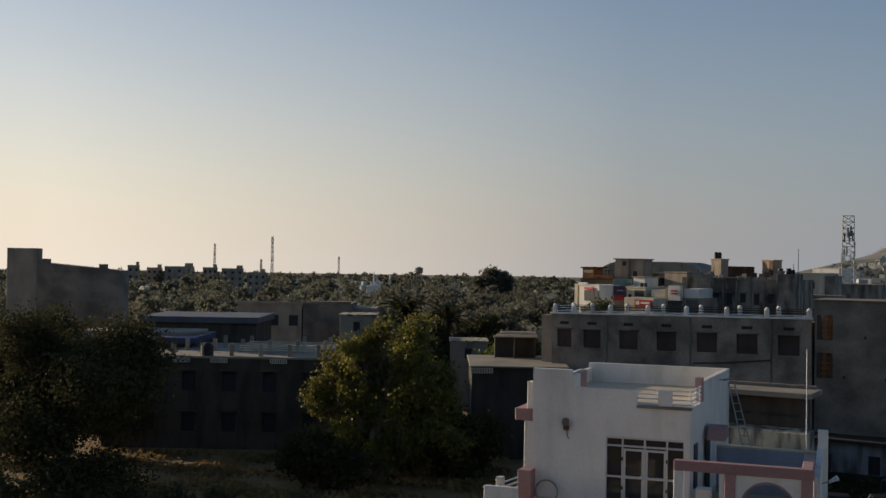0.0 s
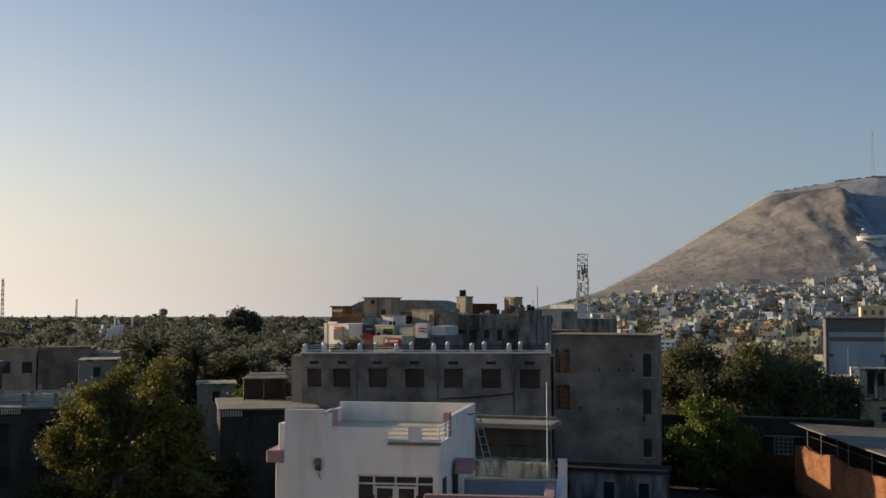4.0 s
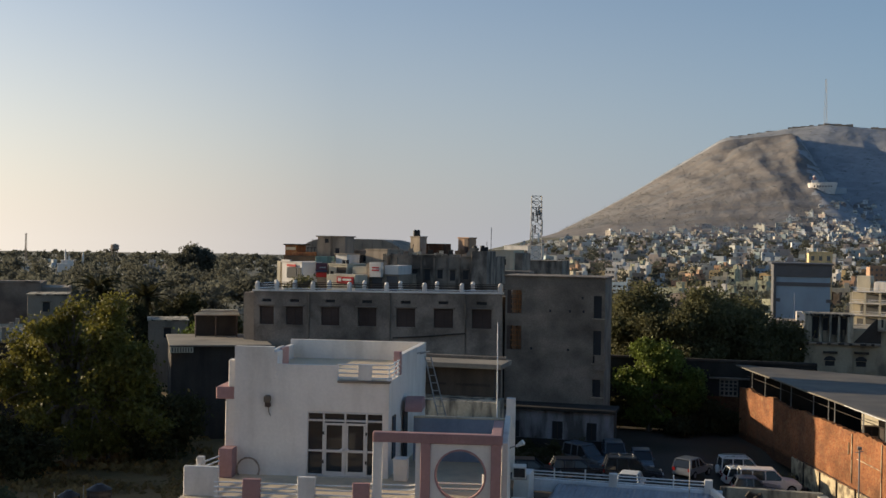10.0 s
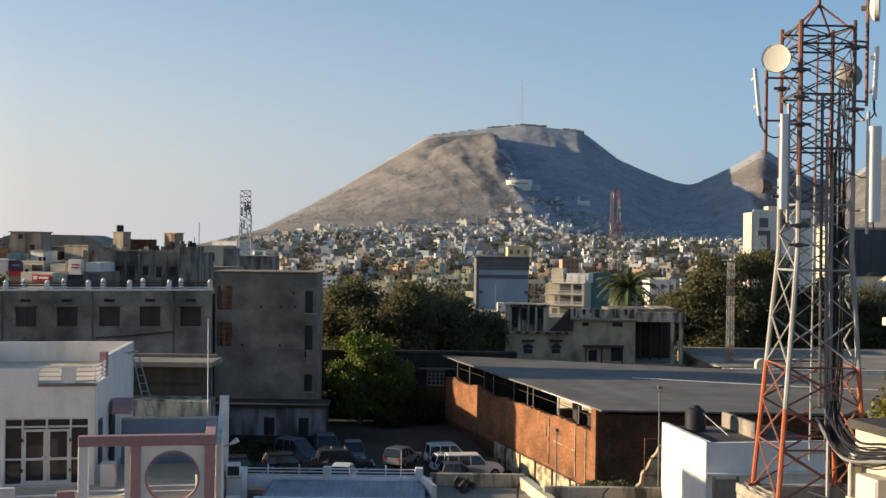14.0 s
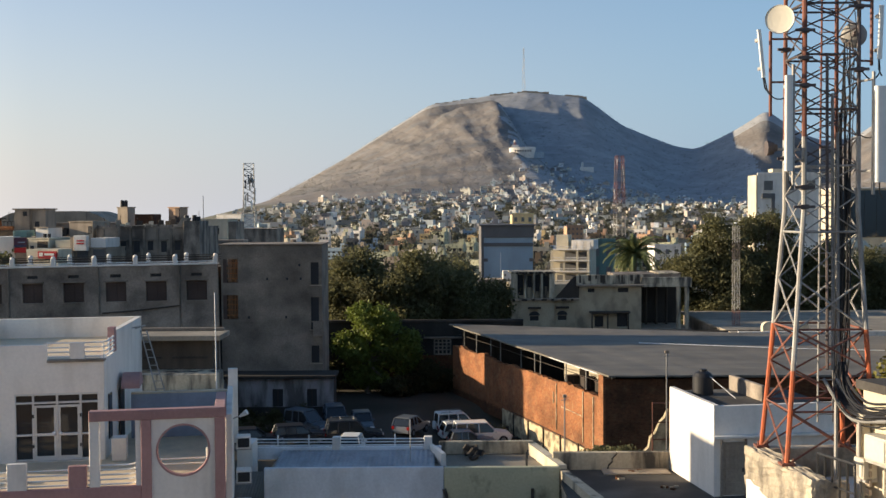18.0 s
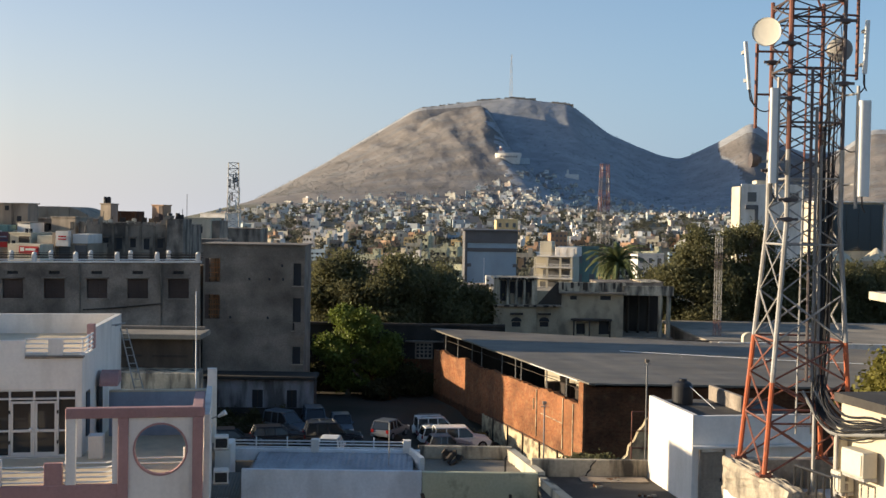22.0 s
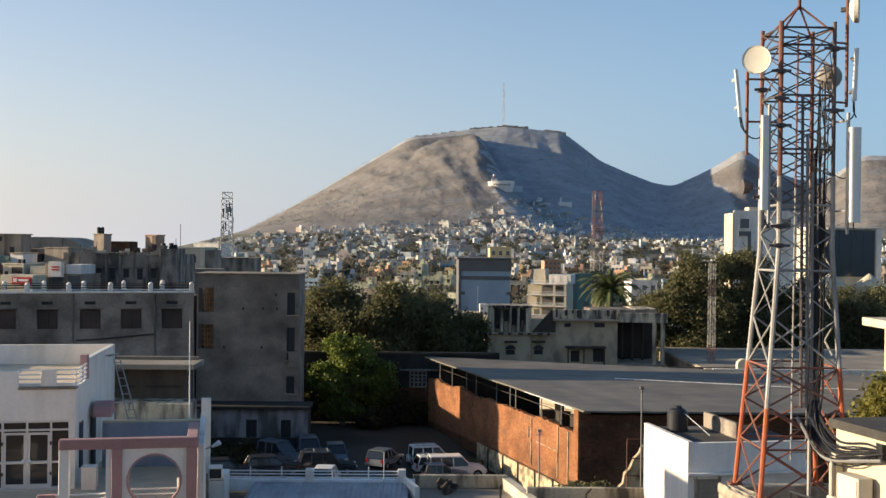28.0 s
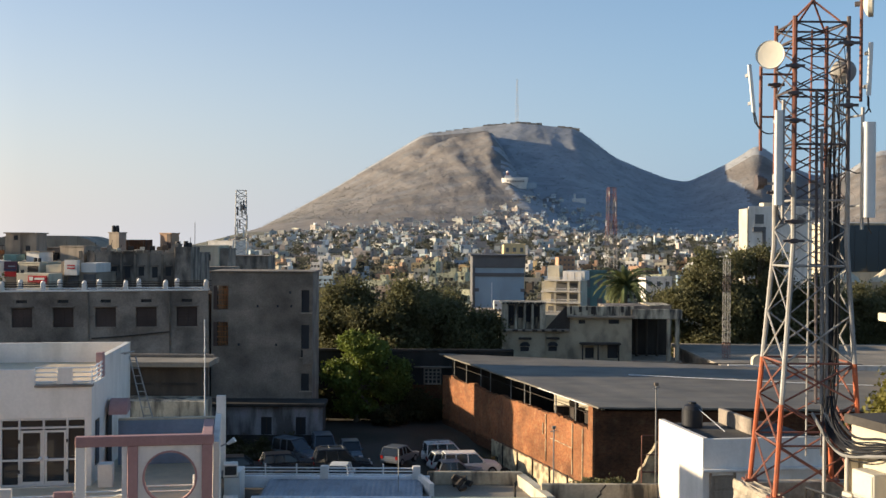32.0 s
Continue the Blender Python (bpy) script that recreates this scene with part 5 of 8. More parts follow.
blk(stair, "parapet", WHITE, 0.2, 5.0, -1.2, -1.0, 3.3, 3.5)
blk(stair, "roof", ROOF_TAR, 0.2, 5.0, -1.0, 3.6, 3.3, 3.36)
blk(stair, "canopy_edge", WHITE, -0.12, 5.0, -1.5, -1.2, 2.28, 2.38, 0.015)
dr = blk(stair, "door", CEMENT_LT, 0.35, 1.25, -1.26, -1.2, 0.05, 2.1, 0.01, "weathered grey panelled door, closed")
for k in range(4):
    blk(dr, "panel", CEMENT_LT, 0.43, 1.17, -1.285, -1.26, 0.15 + 0.48 * k, 0.55 + 0.48 * k, 0.01)
blk(dr, "frame", CEMENT, 0.27, 0.35, -1.28, -1.2, 0, 2.2)
blk(dr, "frame", CEMENT, 1.25, 1.33, -1.28, -1.2, 0, 2.2)
blk(dr, "handle", CABLE, 1.12, 1.17, -1.33, -1.28, 0.95, 1.1)
blk(stair, "lamp_socket", CABLE, 1.6, 1.72, -1.35, -1.2, 1.55, 1.65)
blk(stair, "inner_wall", MOULDY, 2.6, 2.8, 0.2, 3.4, 3.36, 4.0, 0.03)
tank = thing("water_tank", 10.95, 46.6, 9.36, 0, "black plastic roof water tank", "water tank")
bm = bmesh.new()
add_tube(bm, [(0, 0, 0), (0, 0, 0.75), (0, 0, 0.9), (0, 0, 0.98)], [0.43, 0.43, 0.34, 0.18], 28)
part("barrel", bm, BLACK_PLASTIC, tank)
bm = bmesh.new()
add_tube(bm, [(0, 0, 0.98), (0, 0, 1.06)], [0.17, 0.17], 12)
part("lid", bm, BLACK_PLASTIC, tank)
tub(tank, "pipe", RAIL, [(0.2, -0.3, 0.8), (1.0, -1.4, 0.05)], 0.014, 6)
for x, y, z0, z1, nm in ((5.6, 50.5, 0, 8.6, "lamp_pole"), (9.72, 48.0, 5.5, 10.9, "lamp_pole")):
    lp = thing(nm, x, y, z0, 0, "thin grey pole with a small fitting on top", "pole", "thin poles")
    tub(lp, "shaft", TRAY, [(0, 0, 0), (0, 0, z1 - z0)], 0.034, 7)
    blk(lp, "fitting", CEMENT_DK, -0.09, 0.09, -0.08, 0.08, z1 - z0, z1 - z0 + 0.14, 0.02)
    tub(lp, "arm", TRAY, [(-0.16, 0, z1 - z0 - 0.12), (0.16, 0, z1 - z0 - 0.05)], 0.02, 5)

slab_pole = thing("stub_pole", 3.55, 46.4, 6.0, 0, "short dark pipe on the green roof", "pole")
tub(slab_pole, "pipe", CABLE, [(0, 0, 0), (0, 0, 1.0), (0.06, 0, 1.1)], 0.05, 6)
for i, (x, y, a) in enumerate(((8.2, 46.9, 20), (7.3, 45.8, 70), (9.0, 44.2, -30))):
    dbr = thing("roof_rubble", x, y, 6.0, a, "broken brick rubble on the dark roof", "rubble", "roof rubble")
    rr = random.Random(60 + i)
    for k in range(6):
        bm = bmesh.new()
        add_box(bm, -0.1, 0.1, -0.06, 0.06, 0, 0.09, 0.01)
        bmesh.ops.transform(bm, matrix=pose(rr.uniform(-.3, .3), rr.uniform(-.25, .25), 0.0, 0, 0, rr.uniform(0, 180)), verts=bm.verts)
        part("brick", bm, PAD if k % 2 else BRICK_DK, dbr)
# rubble and plants between shed and cracked parapet
gate = thing("broken_gate_pier", 10.3, 52.0, 0, 0, "broken plastered wall with a rusty gate frame", "wall", frame_off=(9.5, 52, 0))
bm = bmesh.new()
prof = [(-0.95, 0.0), (0.55, 0.0), (0.55, 7.65), (0.3, 7.8), (0.12, 7.4), (-0.12, 7.15), (-0.3, 6.7), (-0.55, 6.45), (-0.62, 6.0), (-0.9, 5.75)]
lo = [bm.verts.new((x, -0.1, z)) for x, z in prof]
hi = [bm.verts.new((x, 0.28, z)) for x, z in prof]
for j in range(len(prof)):
    k = (j + 1) % len(prof)
    bm.faces.new((lo[j], lo[k], hi[k], hi[j]))
bm.faces.new(lo[::-1])
bm.faces.new(hi)
bmesh.ops.recalc_face_normals(bm, faces=bm.faces)
part("wall_body", bm, PLASTER_BAND, gate)
for x in (-0.45, 0.35):
    tub(gate, "gate_bar", RUST, [(9.5 + x, 51.85, 5.5), (9.5 + x, 51.85, 8.1)], 0.03, 5)
for z in (6.4, 7.2, 8.1):
    tub(gate, "gate_bar", RUST, [(9.05, 51.85, z), (9.85, 51.85, z)], 0.03, 5)

# ---- the lattice mast on its concrete base ----
PT = 10.5
base = thing("mast_base_building", 9.9, 29.5, 0, 0, "white building with a crumbling concrete mast base", "building", frame_off=(9.9, 29.5, 0))
bm = bmesh.new()
add_prism(bm, [(-1.5, 1.15), (-0.58, -5.0), (6.0, -5.0), (5.6, 1.5)], 0, 9.7)
part("wall_block", bm, WHITE, base)
bm = bmesh.new()
add_prism(bm, [(-1.5, 1.3), (-0.98, -2.7), (-0.5, -2.65), (-1.0, 1.3)], 9.55, PT)
bmesh.ops.subdivide_edges(bm, edges=bm.edges[:], cuts=9, use_grid_fill=True)
rng = random.Random(2)
for v in bm.verts:
    low = v.co.z < 9.6
    v.co += Vector((rng.uniform(-.035, .015), rng.uniform(-.03, .03), (rng.uniform(-0.16, 0.02) if low else rng.uniform(-.05, .03))))
part("concrete_curb", bm, PAD, base, "rough crumbling concrete curb")
bm = bmesh.new()
add_prism(bm, [(-1.1, 1.3), (-1.1, 0.9), (4.0, 1.1), (4.0, 1.5)], 9.5, PT)
part("back_curb", bm, PAD, base)
blk(base, "front_curb", PAD, 9.0, 9.9, 26.9, 27.3, 9.5, PT - 0.1, 0.05)
blk(base, "rubble_block", PAD, 11.2, 11.9, 27.3, 28.0, 9.7, 10.4, 0.1)
mast = thing("lattice_mast", 9.95, 29.55, PT, 0, "red and white banded lattice telecom mast", "mast", frame_off=(9.95, 29.55, PT))
HB, HM, ZM, ZTOP = 1.13, 0.68, 17.0, 22.9
LEGS = ((-1, 1), (-1, -1), (1, -1), (1, 1))
MC = Vector((0.12, -0.15))
LEG_DX = (-0.13, -0.06, -0.03, -0.12)       # leg offsets fitted to the camera's view


def leg_at(k, z):
    f = min(1.0, (z - PT) / (ZM - PT))
    h = HB + (HM - HB) * f
    sx, sy = LEGS[k]
    return Vector((9.95 + (MC.x + LEG_DX[k]) * f + sx * h, 29.55 + MC.y * f + sy * h, z))


def band(z):
    return RED_STEEL if z < 14.0 or 18.9 < z < 20.9 else STEEL if z < 18.9 else RUST


zs = [PT, 11.85, 12.95, 13.95, 15.2, 16.45, 17.4, 18.15, 18.9, 19.6, 20.3, 21.0, 21.7, 22.3, 22.75]
for k in range(4):
    zb = (13.95, 12.9, 13.95, 14.2)[k]
    for a, c in ((PT - 0.05, zb), (zb, 18.9), (18.9, ZTOP)):
        if a == 18.9 and k != 1:
            m = DARK_STEEL if k == 2 else RUST
        else:
            m = band((a + c) / 2)
        tub(mast, "leg", m, [leg_at(k, a), leg_at(k, min(max(ZM, a), c)), leg_at(k, c)] if a < ZM < c else [leg_at(k, a), leg_at(k, c)], 0.068 if a < 18 or k == 1 else 0.056, 8)
    p = leg_at(k, PT)
    blk(mast, "foot_plate", RUST, p.x - 0.18, p.x + 0.18, p.y - 0.18, p.y + 0.18, PT, PT + 0.06, 0.01)
    for dx in (-0.13, 0.13):
        tub(mast, "anchor_bolt", RUST, [(p.x + dx, p.y - 0.13, PT), (p.x + dx, p.y - 0.13, PT + 0.2)], 0.025, 6)
for k in range(4):
    j = (k + 1) % 4
    for i in range(len(zs) - 1):
        a, c = zs[i], zs[i + 1]
        m = band((a + c) / 2)
        m = DARK_STEEL if a > 18 else m
        m = RUST if a < 13.9 else m
        w = 0.02 if a > 15 else 0.028
        tub(mast, "brace", m, [leg_at(k, a), leg_at(j, c)], w, 5)
        tub(mast, "brace", m, [leg_at(j, a), leg_at(k, c)], w, 5)
        if i in (0, 2, 4, 6, 8, 10, 12, 13):
            tub(mast, "girt", m, [leg_at(k, c), leg_at(j, c)], 0.03, 5)
top = Vector((10.02, 29.4, 23.45))
for k in range(4):
    tub(mast, "apex_strut", RUST, [leg_at(k, 22.6), top], 0.03, 6)
tub(mast, "spike", RUST, [top - Vector((0, 0, 0.1)), top + Vector((0, 0, 1.1))], 0.05, 7)
# climbing ladder up the middle
for dx in (-0.2, 0.2):
    tub(mast, "ladder_rail", STEEL, [(10.0 + dx, 29.0, 11.5), (10.03 + dx, 28.97, 18.6)], 0.025, 6)
    tub(mast, "ladder_rail", RUST, [(10.03 + dx, 28.97, 18.6), (10.05 + dx, 28.95, 22.6)], 0.025, 6)
for k in range(36):
    z = 11.7 + 0.3 * k
    tub(mast, "rung", STEEL if z < 18.6 else RUST, [(9.8, 29.0, z), (10.22, 29.0, z)], 0.016, 5)
# feeder cables down the mast and along the tray
rng = random.Random(4)
for k in range(14):
    x = 10.26 + 0.024 * k + rng.uniform(-0.03, 0.03)
    y = 28.85 + rng.uniform(-0.1, 0.1)
    zt = rng.choice((17.6, 18.2, 18.6, 19.0, 19.5, 20.3, 21.3))
    w = [rng.uniform(-0.05, 0.05) for _ in range(4)]
    f = 0.026 * k
    tub(mast, "cable", CABLE, flowing([(x + rng.uniform(-0.12, 0.12), y, zt), (x + w[0], y, 17.5), (x + w[1], y, 15.0), (x + w[2] - 0.05, y, 13.4), (x - 0.12, y - 0.15, 12.7), (10.12 + f, 28.1, 12.15), (10.22 + f, 27.3, 11.95 + f * 0.3), (10.45 + f, 26.4, 12.08), (10.8 + f * 0.5, 25.55, 12.3)]), 0.022, 6)
for k in range(12):
    sag, off = rng.uniform(11.75, 12.3), rng.uniform(-0.25, 0.35)
    tub(mast, "slack_cable", CABLE, flowing([(10.35 + off * 0.5, 28.7, 13.1), (10.2 + off, 28.2, sag + 0.35), (10.3 + off, 27.3, sag), (10.6 + off * 0.7, 26.3, sag + 0.12), (10.85, 25.65, 12.35)]), 0.02, 5)
for k in range(3):
    x = 9.9 + 0.14 * k
    tub(mast, "conduit", TRAY if k else DARK_STEEL, [(x, 28.7, 21.0 - k), (x + 0.03, 28.72, 16.0), (x + 0.05, 28.72, 12.9)], 0.04, 6)
for k in range(7):
    x, zt = 10.2 + 0.07 * k, 19.6 + 0.45 * k
    sw = [rng.uniform(-0.12, 0.12) for _ in range(5)]
    tub(mast, "jumper_cable", CABLE, [(x + sw[0], 28.8, zt), (x + sw[1], 28.78, zt - 0.9), (x + sw[2], 28.82, zt - 1.8), (x + sw[3] * 0.5, 28.85, zt - 2.7), (x * 0.5 + 5.2, 28.85, 16.6)], 0.012, 5)
tray = thing("cable_tray", 10.2, 27.4, 9.7, 0, "grey steel cable tray on posts", "cable tray", frame_off=(10.2, 27.4, 9.7))
for off in (0.0, 0.32):
    tub(tray, "tray_rail", TRAY, flowing([(9.78 + off, 28.5, 12.7), (10.0 + off, 28.2, 12.2), (10.08 + off, 27.9, 11.98), (10.15 + off, 27.3, 11.85), (10.4 + off, 26.4, 11.98), (10.72 + off, 25.5, 12.15)]), 0.045, 6)
for k in range(8):
    u = k / 7
    tub(tray, "tray_rung", TRAY, [(10.1 + 0.6 * u, 27.8 - 2.2 * u, 11.92 + 0.2 * u), (10.42 + 0.6 * u, 27.8 - 2.2 * u, 11.92 + 0.2 * u)], 0.02, 5)
tub(tray, "post", STEEL, [(10.0, 28.2, 9.7), (10.0, 28.2, 12.15)], 0.05, 7)
tub(tray, "post", STEEL, [(10.18, 27.1, 9.7), (10.18, 27.1, 11.85)], 0.05, 7)


def dish(x, y, z, rz, rx, r, label, coat):
    d = thing("microwave_dish", x, y, z, rz, label, "dish antenna", "dishes on the mast", rx=rx)
    bm = bmesh.new()
    n = 28
    prof = [(0.0, 0.03), (0.55, 0.02), (0.92, 0.0), (1.0, -0.02), (1.0, 0.12), (0.8, 0.2), (0.4, 0.27), (0.0, 0.29)]
    rings = []
    for u, v in prof[1:-1]:
        rings.append([bm.verts.new((r * u * math.cos(k * math.tau / n), r * v * 2.2, r * u * math.sin(k * math.tau / n))) for k in range(n)])
    for q, s in zip(rings, rings[1:]):
        for k in range(n):
            bm.faces.new((q[k], q[(k + 1) % n], s[(k + 1) % n], s[k]))
    a, c = bm.verts.new((0, 0.07 * r, 0)), bm.verts.new((0, 0.64 * r, 0))
    for k in range(n):
        bm.faces.new((a, rings[0][(k + 1) % n], rings[0][k]))
        bm.faces.new((c, rings[-1][k], rings[-1][(k + 1) % n]))
    part("drum", bm, coat or DISH, d)
    blk(d, "mount", DARK_STEEL, -0.05, 0.05, r * 0.6, r * 0.6 + 0.22, -0.06, 0.06, 0.01)
    return d


dish(8.62, 28.5, 21.86, -24, 0, 0.36, "round cream microwave dish facing forward", None)
dish(11.0, 29.85, 21.64, 165, 0, 0.33, "round microwave dish seen from behind, in a shade-grey tone", DISH_DK)
dish(11.4, 28.9, 23.29, 65, 0, 0.36, "cream microwave dish seen from the side", None)


def panel_antenna(x, y, z0, z1, w, d, label, rz=0.0, rx=0.0, ry=0.0):
    a = thing("panel_antenna", x, y, z0, rz, label, "antenna", "panel antennas on the mast", rx=rx, ry=ry)
    bm = bmesh.new()
    ring = [(w / 2 * math.copysign(abs(math.cos(q)) ** 0.5, math.cos(q)), d / 2 * math.copysign(abs(math.sin(q)) ** 0.7, math.sin(q))) for q in np.linspace(0, math.tau, 24, endpoint=False)]
    add_prism(bm, ring, 0, z1 - z0)
    part("panel", bm, ANTENNA, a)
    for z in (0.25, z1 - z0 - 0.25):
        blk(a, "clamp", STEEL, -0.05, 0.05, d / 2, d / 2 + 0.25, z - 0.04, z + 0.04)
    tub(a, "jumper_cable", CABLE, [(0, 0.05, 0.02), (0.03, 0.1, -0.25), (0.15, 0.2, -0.4)], 0.02, 6)
    return a


def stand_pole(name, x, y, z0, z1, arms, r=0.045, m=RUST):
    p = thing(name, x, y, z0, 0, "rusty steel pole clamped to the mast", "pole", "antenna poles")
    tub(p, "shaft", m, [(0, 0, 0), (0, 0, z1 - z0)], r, 7)
    for z, tx, ty in arms:
        tub(p, "arm", m, [(0, 0, z - z0), (tx - x, ty - y, z - z0)], 0.03, 6)
    return p


panel_antenna(8.77, 28.2, 18.0, 20.4, 0.2, 0.12, "tall white sector panel antenna")
stand_pole("antenna_pole", 8.95, 28.42, 17.7, 20.7, ((18.3, 9.33, 28.75), (20.2, 9.33, 28.75)), m=STEEL)
panel_antenna(11.0, 28.0, 17.7, 20.1, 0.3, 0.2, "broad white sector panel antenna")
stand_pole("antenna_pole", 10.92, 28.25, 17.4, 20.5, ((20.3, 10.72, 28.75), (18.0, 10.72, 28.75)), m=STEEL)
panel_antenna(8.25, 28.6, 20.4, 21.62, 0.1, 0.08, "slim white whip panel antenna", ry=-6)
stand_pole("antenna_pole", 8.48, 28.8, 19.43, 21.6, ((20.3, 9.3, 28.8), (21.4, 9.3, 28.8)))
panel_antenna(11.28, 28.8, 20.88, 22.25, 0.12, 0.08, "slim white whip panel antenna", ry=2)
stand_pole("antenna_pole", 11.15, 29.0, 20.74, 23.9, ((20.85, 10.7, 28.85), (22.4, 10.7, 28.85)))
box = thing("remote_radio_unit", 8.5, 28.8, 18.45, 0, "small dark drum antenna clamped to the mast leg", "antenna")
tub(box, "drum", DARK_STEEL, [(-0.12, 0, 0.16), (0.06, 0, 0.16)], [0.2, 0.16], 14)
blk(box, "case", DARK_STEEL, 0.05, 0.16, -0.06, 0.06, 0.08, 0.26, 0.02)
blk(box, "arm", STEEL, 0.14, 0.75, -0.03, 0.03, 0.1, 0.16)

# clamps and stub brackets on the legs
for k, z, ln in ((1, 21.6, 0.45), (1, 20.9, 0.35), (1, 20.2, 0.5), (1, 17.6, 0.45), (1, 17.1, 0.5), (2, 22.2, 0.5), (2, 20.6, 0.45), (0, 21.3, 0.4), (0, 18.4, 0.4)):
    p = leg_at(k, z)
    blk(mast, "leg_clamp", DARK_STEEL, p.x - ln * 0.6, p.x + ln * 0.5, p.y - 0.14, p.y - 0.08, z - 0.035, z + 0.035)
    blk(mast, "leg_clamp", DARK_STEEL, p.x - 0.1, p.x + 0.1, p.y - 0.1, p.y + 0.1, z - 0.06, z + 0.06, 0.01)
tub(mast, "loop_cable", CABLE, flowing([(8.3, 28.7, 20.4), (8.4, 28.65, 20.0), (8.7, 28.65, 19.85), (9.2, 28.7, 20.1)]), 0.018, 6)
tub(mast, "loop_cable", CABLE, flowing([(11.28, 28.8, 20.85), (11.25, 28.75, 20.5), (11.0, 28.7, 20.35), (10.7, 28.75, 20.7)]), 0.018, 6)
tub(mast, "loop_cable", CABLE, flowing([(10.7, 28.8, 19.0), (10.9, 28.6, 18.85), (11.0, 28.2, 18.9)]), 0.016, 6)

# equipment room beside the mast, railing, cabinets
room = thing("equipment_room", 12.0, 26.6, 9.7, 0, "cream plastered equipment room with a dark flat roof", "building", frame_off=(12.0, 26.6, 9.7))
bm = bmesh.new()
add_prism(bm, [(-1.58, 0.88), (-1.1, -1.08), (3.0, -1.5), (2.6, 1.6)], 0, 2.9)
part("wall_block", bm, CREAM, room)
bm = bmesh.new()
add_prism(bm, [(-1.72, 1.02), (-1.2, -1.24), (3.2, -1.7), (2.8, 1.8)], 2.9, 3.12)
part("roof", bm, ROOF_TAR, room, "dark flat roof slab")
bm = bmesh.new()
add_prism(bm, [(-1.0, -1.2), (3.0, -1.6), (3.0, -1.5), (-1.0, -1.1)], 0.4, 2.8)
part("front_panel", bm, BLUE_WALL, room)
blk(room, "corner_pier", CREAM, 10.85, 11.0, 25.36, 25.5, 9.7, 12.6)
blk(room, "cable_entry", CABLE, 10.78, 10.9, 25.6, 25.95, 12.1, 12.5)
blk(room, "side_pier", CREAM, 10.25, 10.45, 27.1, 27.5, 9.7, 12.0, 0.02)
for k in range(5):
    blk(room, "vent_slat", CEMENT_LT, 10.3, 10.36, 26.75, 27.05, 9.9 + 0.22 * k, 10.05 + 0.22 * k)
wall_rz = -76
for x, y, z, w, h in ((10.42, 26.3, 11.05, 0.85, 0.6), (10.3, 27.0, 10.5, 0.4, 0.5)):
    cb = thing("equipment_cabinet", x, y, z, wall_rz, "beige metal equipment cabinet on the wall", "cabinet", "equipment cabinets")
    blk(cb, "case", CABINET, -w / 2, w / 2, -0.2, 0.2, 0, h, 0.02)
    blk(cb, "door", CABINET, -w / 2 + 0.04, w / 2 - 0.04, -0.225, -0.2, 0.05, h - 0.05, 0.01)
    blk(cb, "bracket", STEEL, -w / 2, w / 2, -0.15, 0.2, -0.08, 0)
fence = thing("railing", 9.5, 26.9, 9.7, 0, "black steel railing on the roof edge", "railing", frame_off=(9.5, 26.9, 9.7))
for k in range(6):
    x, y = 9.3 + 0.09 * k, 27.5 - 0.26 * k
    tub(fence, "baluster", CABLE, [(x, y, 9.7), (x, y, 11.0)], 0.028, 6)
tub(fence, "top_rail", CABLE, [(9.3, 27.5, 11.0), (9.75, 26.2, 11.0)], 0.035, 6)
tub(fence, "mid_rail", CABLE, [(9.3, 27.5, 10.3), (9.75, 26.2, 10.3)], 0.025, 6)


# ---- old mouldy villa behind the shed ----
villa = thing("old_villa", 16.5, 118.0, 0, 0, "old mouldy whitewashed villa with a columned porch", "house", frame_off=(16.5, 118, 0))
VW = [(15.2, 15.9, 8.75, 9.15), (18.3, 19.4, 8.75, 9.2), (15.9, 16.8, 5.2, 6.3), (9.2, 10.1, 5.9, 6.4), (12.1, 13.0, 5.9, 6.4), (18.2, 19.3, 5.2, 6.6)]
wall_with_holes(villa, "front_wall", VILLA, 11.7, 20.7, 115.0, 115.3, 0, 9.6, [h for h in VW if h[0] > 11.8])
wall_with_holes(villa, "wing_wall", VILLA, 7.3, 11.7, 114.6, 114.9, 0, 8.2, [VW[3]])
blk(villa, "body", VILLA, 7.4, 20.6, 115.8, 124.0, 0, 9.4)
blk(villa, "wing_body", OLD_WHITE, 7.4, 11.7, 115.2, 115.8, 0, 8.0)
for x0, x1 in ((7.3, 7.95), (8.6, 8.85), (9.5, 9.75), (10.3, 10.55), (11.2, 11.75)):
    blk(villa, "turret_pier", OLD_WHITE, x0, x1, 114.6, 115.2, 8.2, 10.85, 0.03)
blk(villa, "turret_wall", OLD_WHITE, 7.5, 11.6, 115.3, 118.0, 8.2, 10.75)
blk(villa, "turret_cap", OLD_WHITE, 7.2, 11.85, 114.5, 118.2, 10.75, 10.95, 0.03)
blk(villa, "cornice", CEMENT_LT, 7.2, 14.2, 114.2, 115.0, 8.0, 8.2, 0.03)
blk(villa, "roof_parapet", OLD_WHITE, 14.0, 20.9, 114.9, 115.2, 9.6, 10.55, 0.03)
blk(villa, "eave", CEMENT_LT, 14.0, 20.9, 114.3, 115.0, 9.4, 9.6, 0.03)
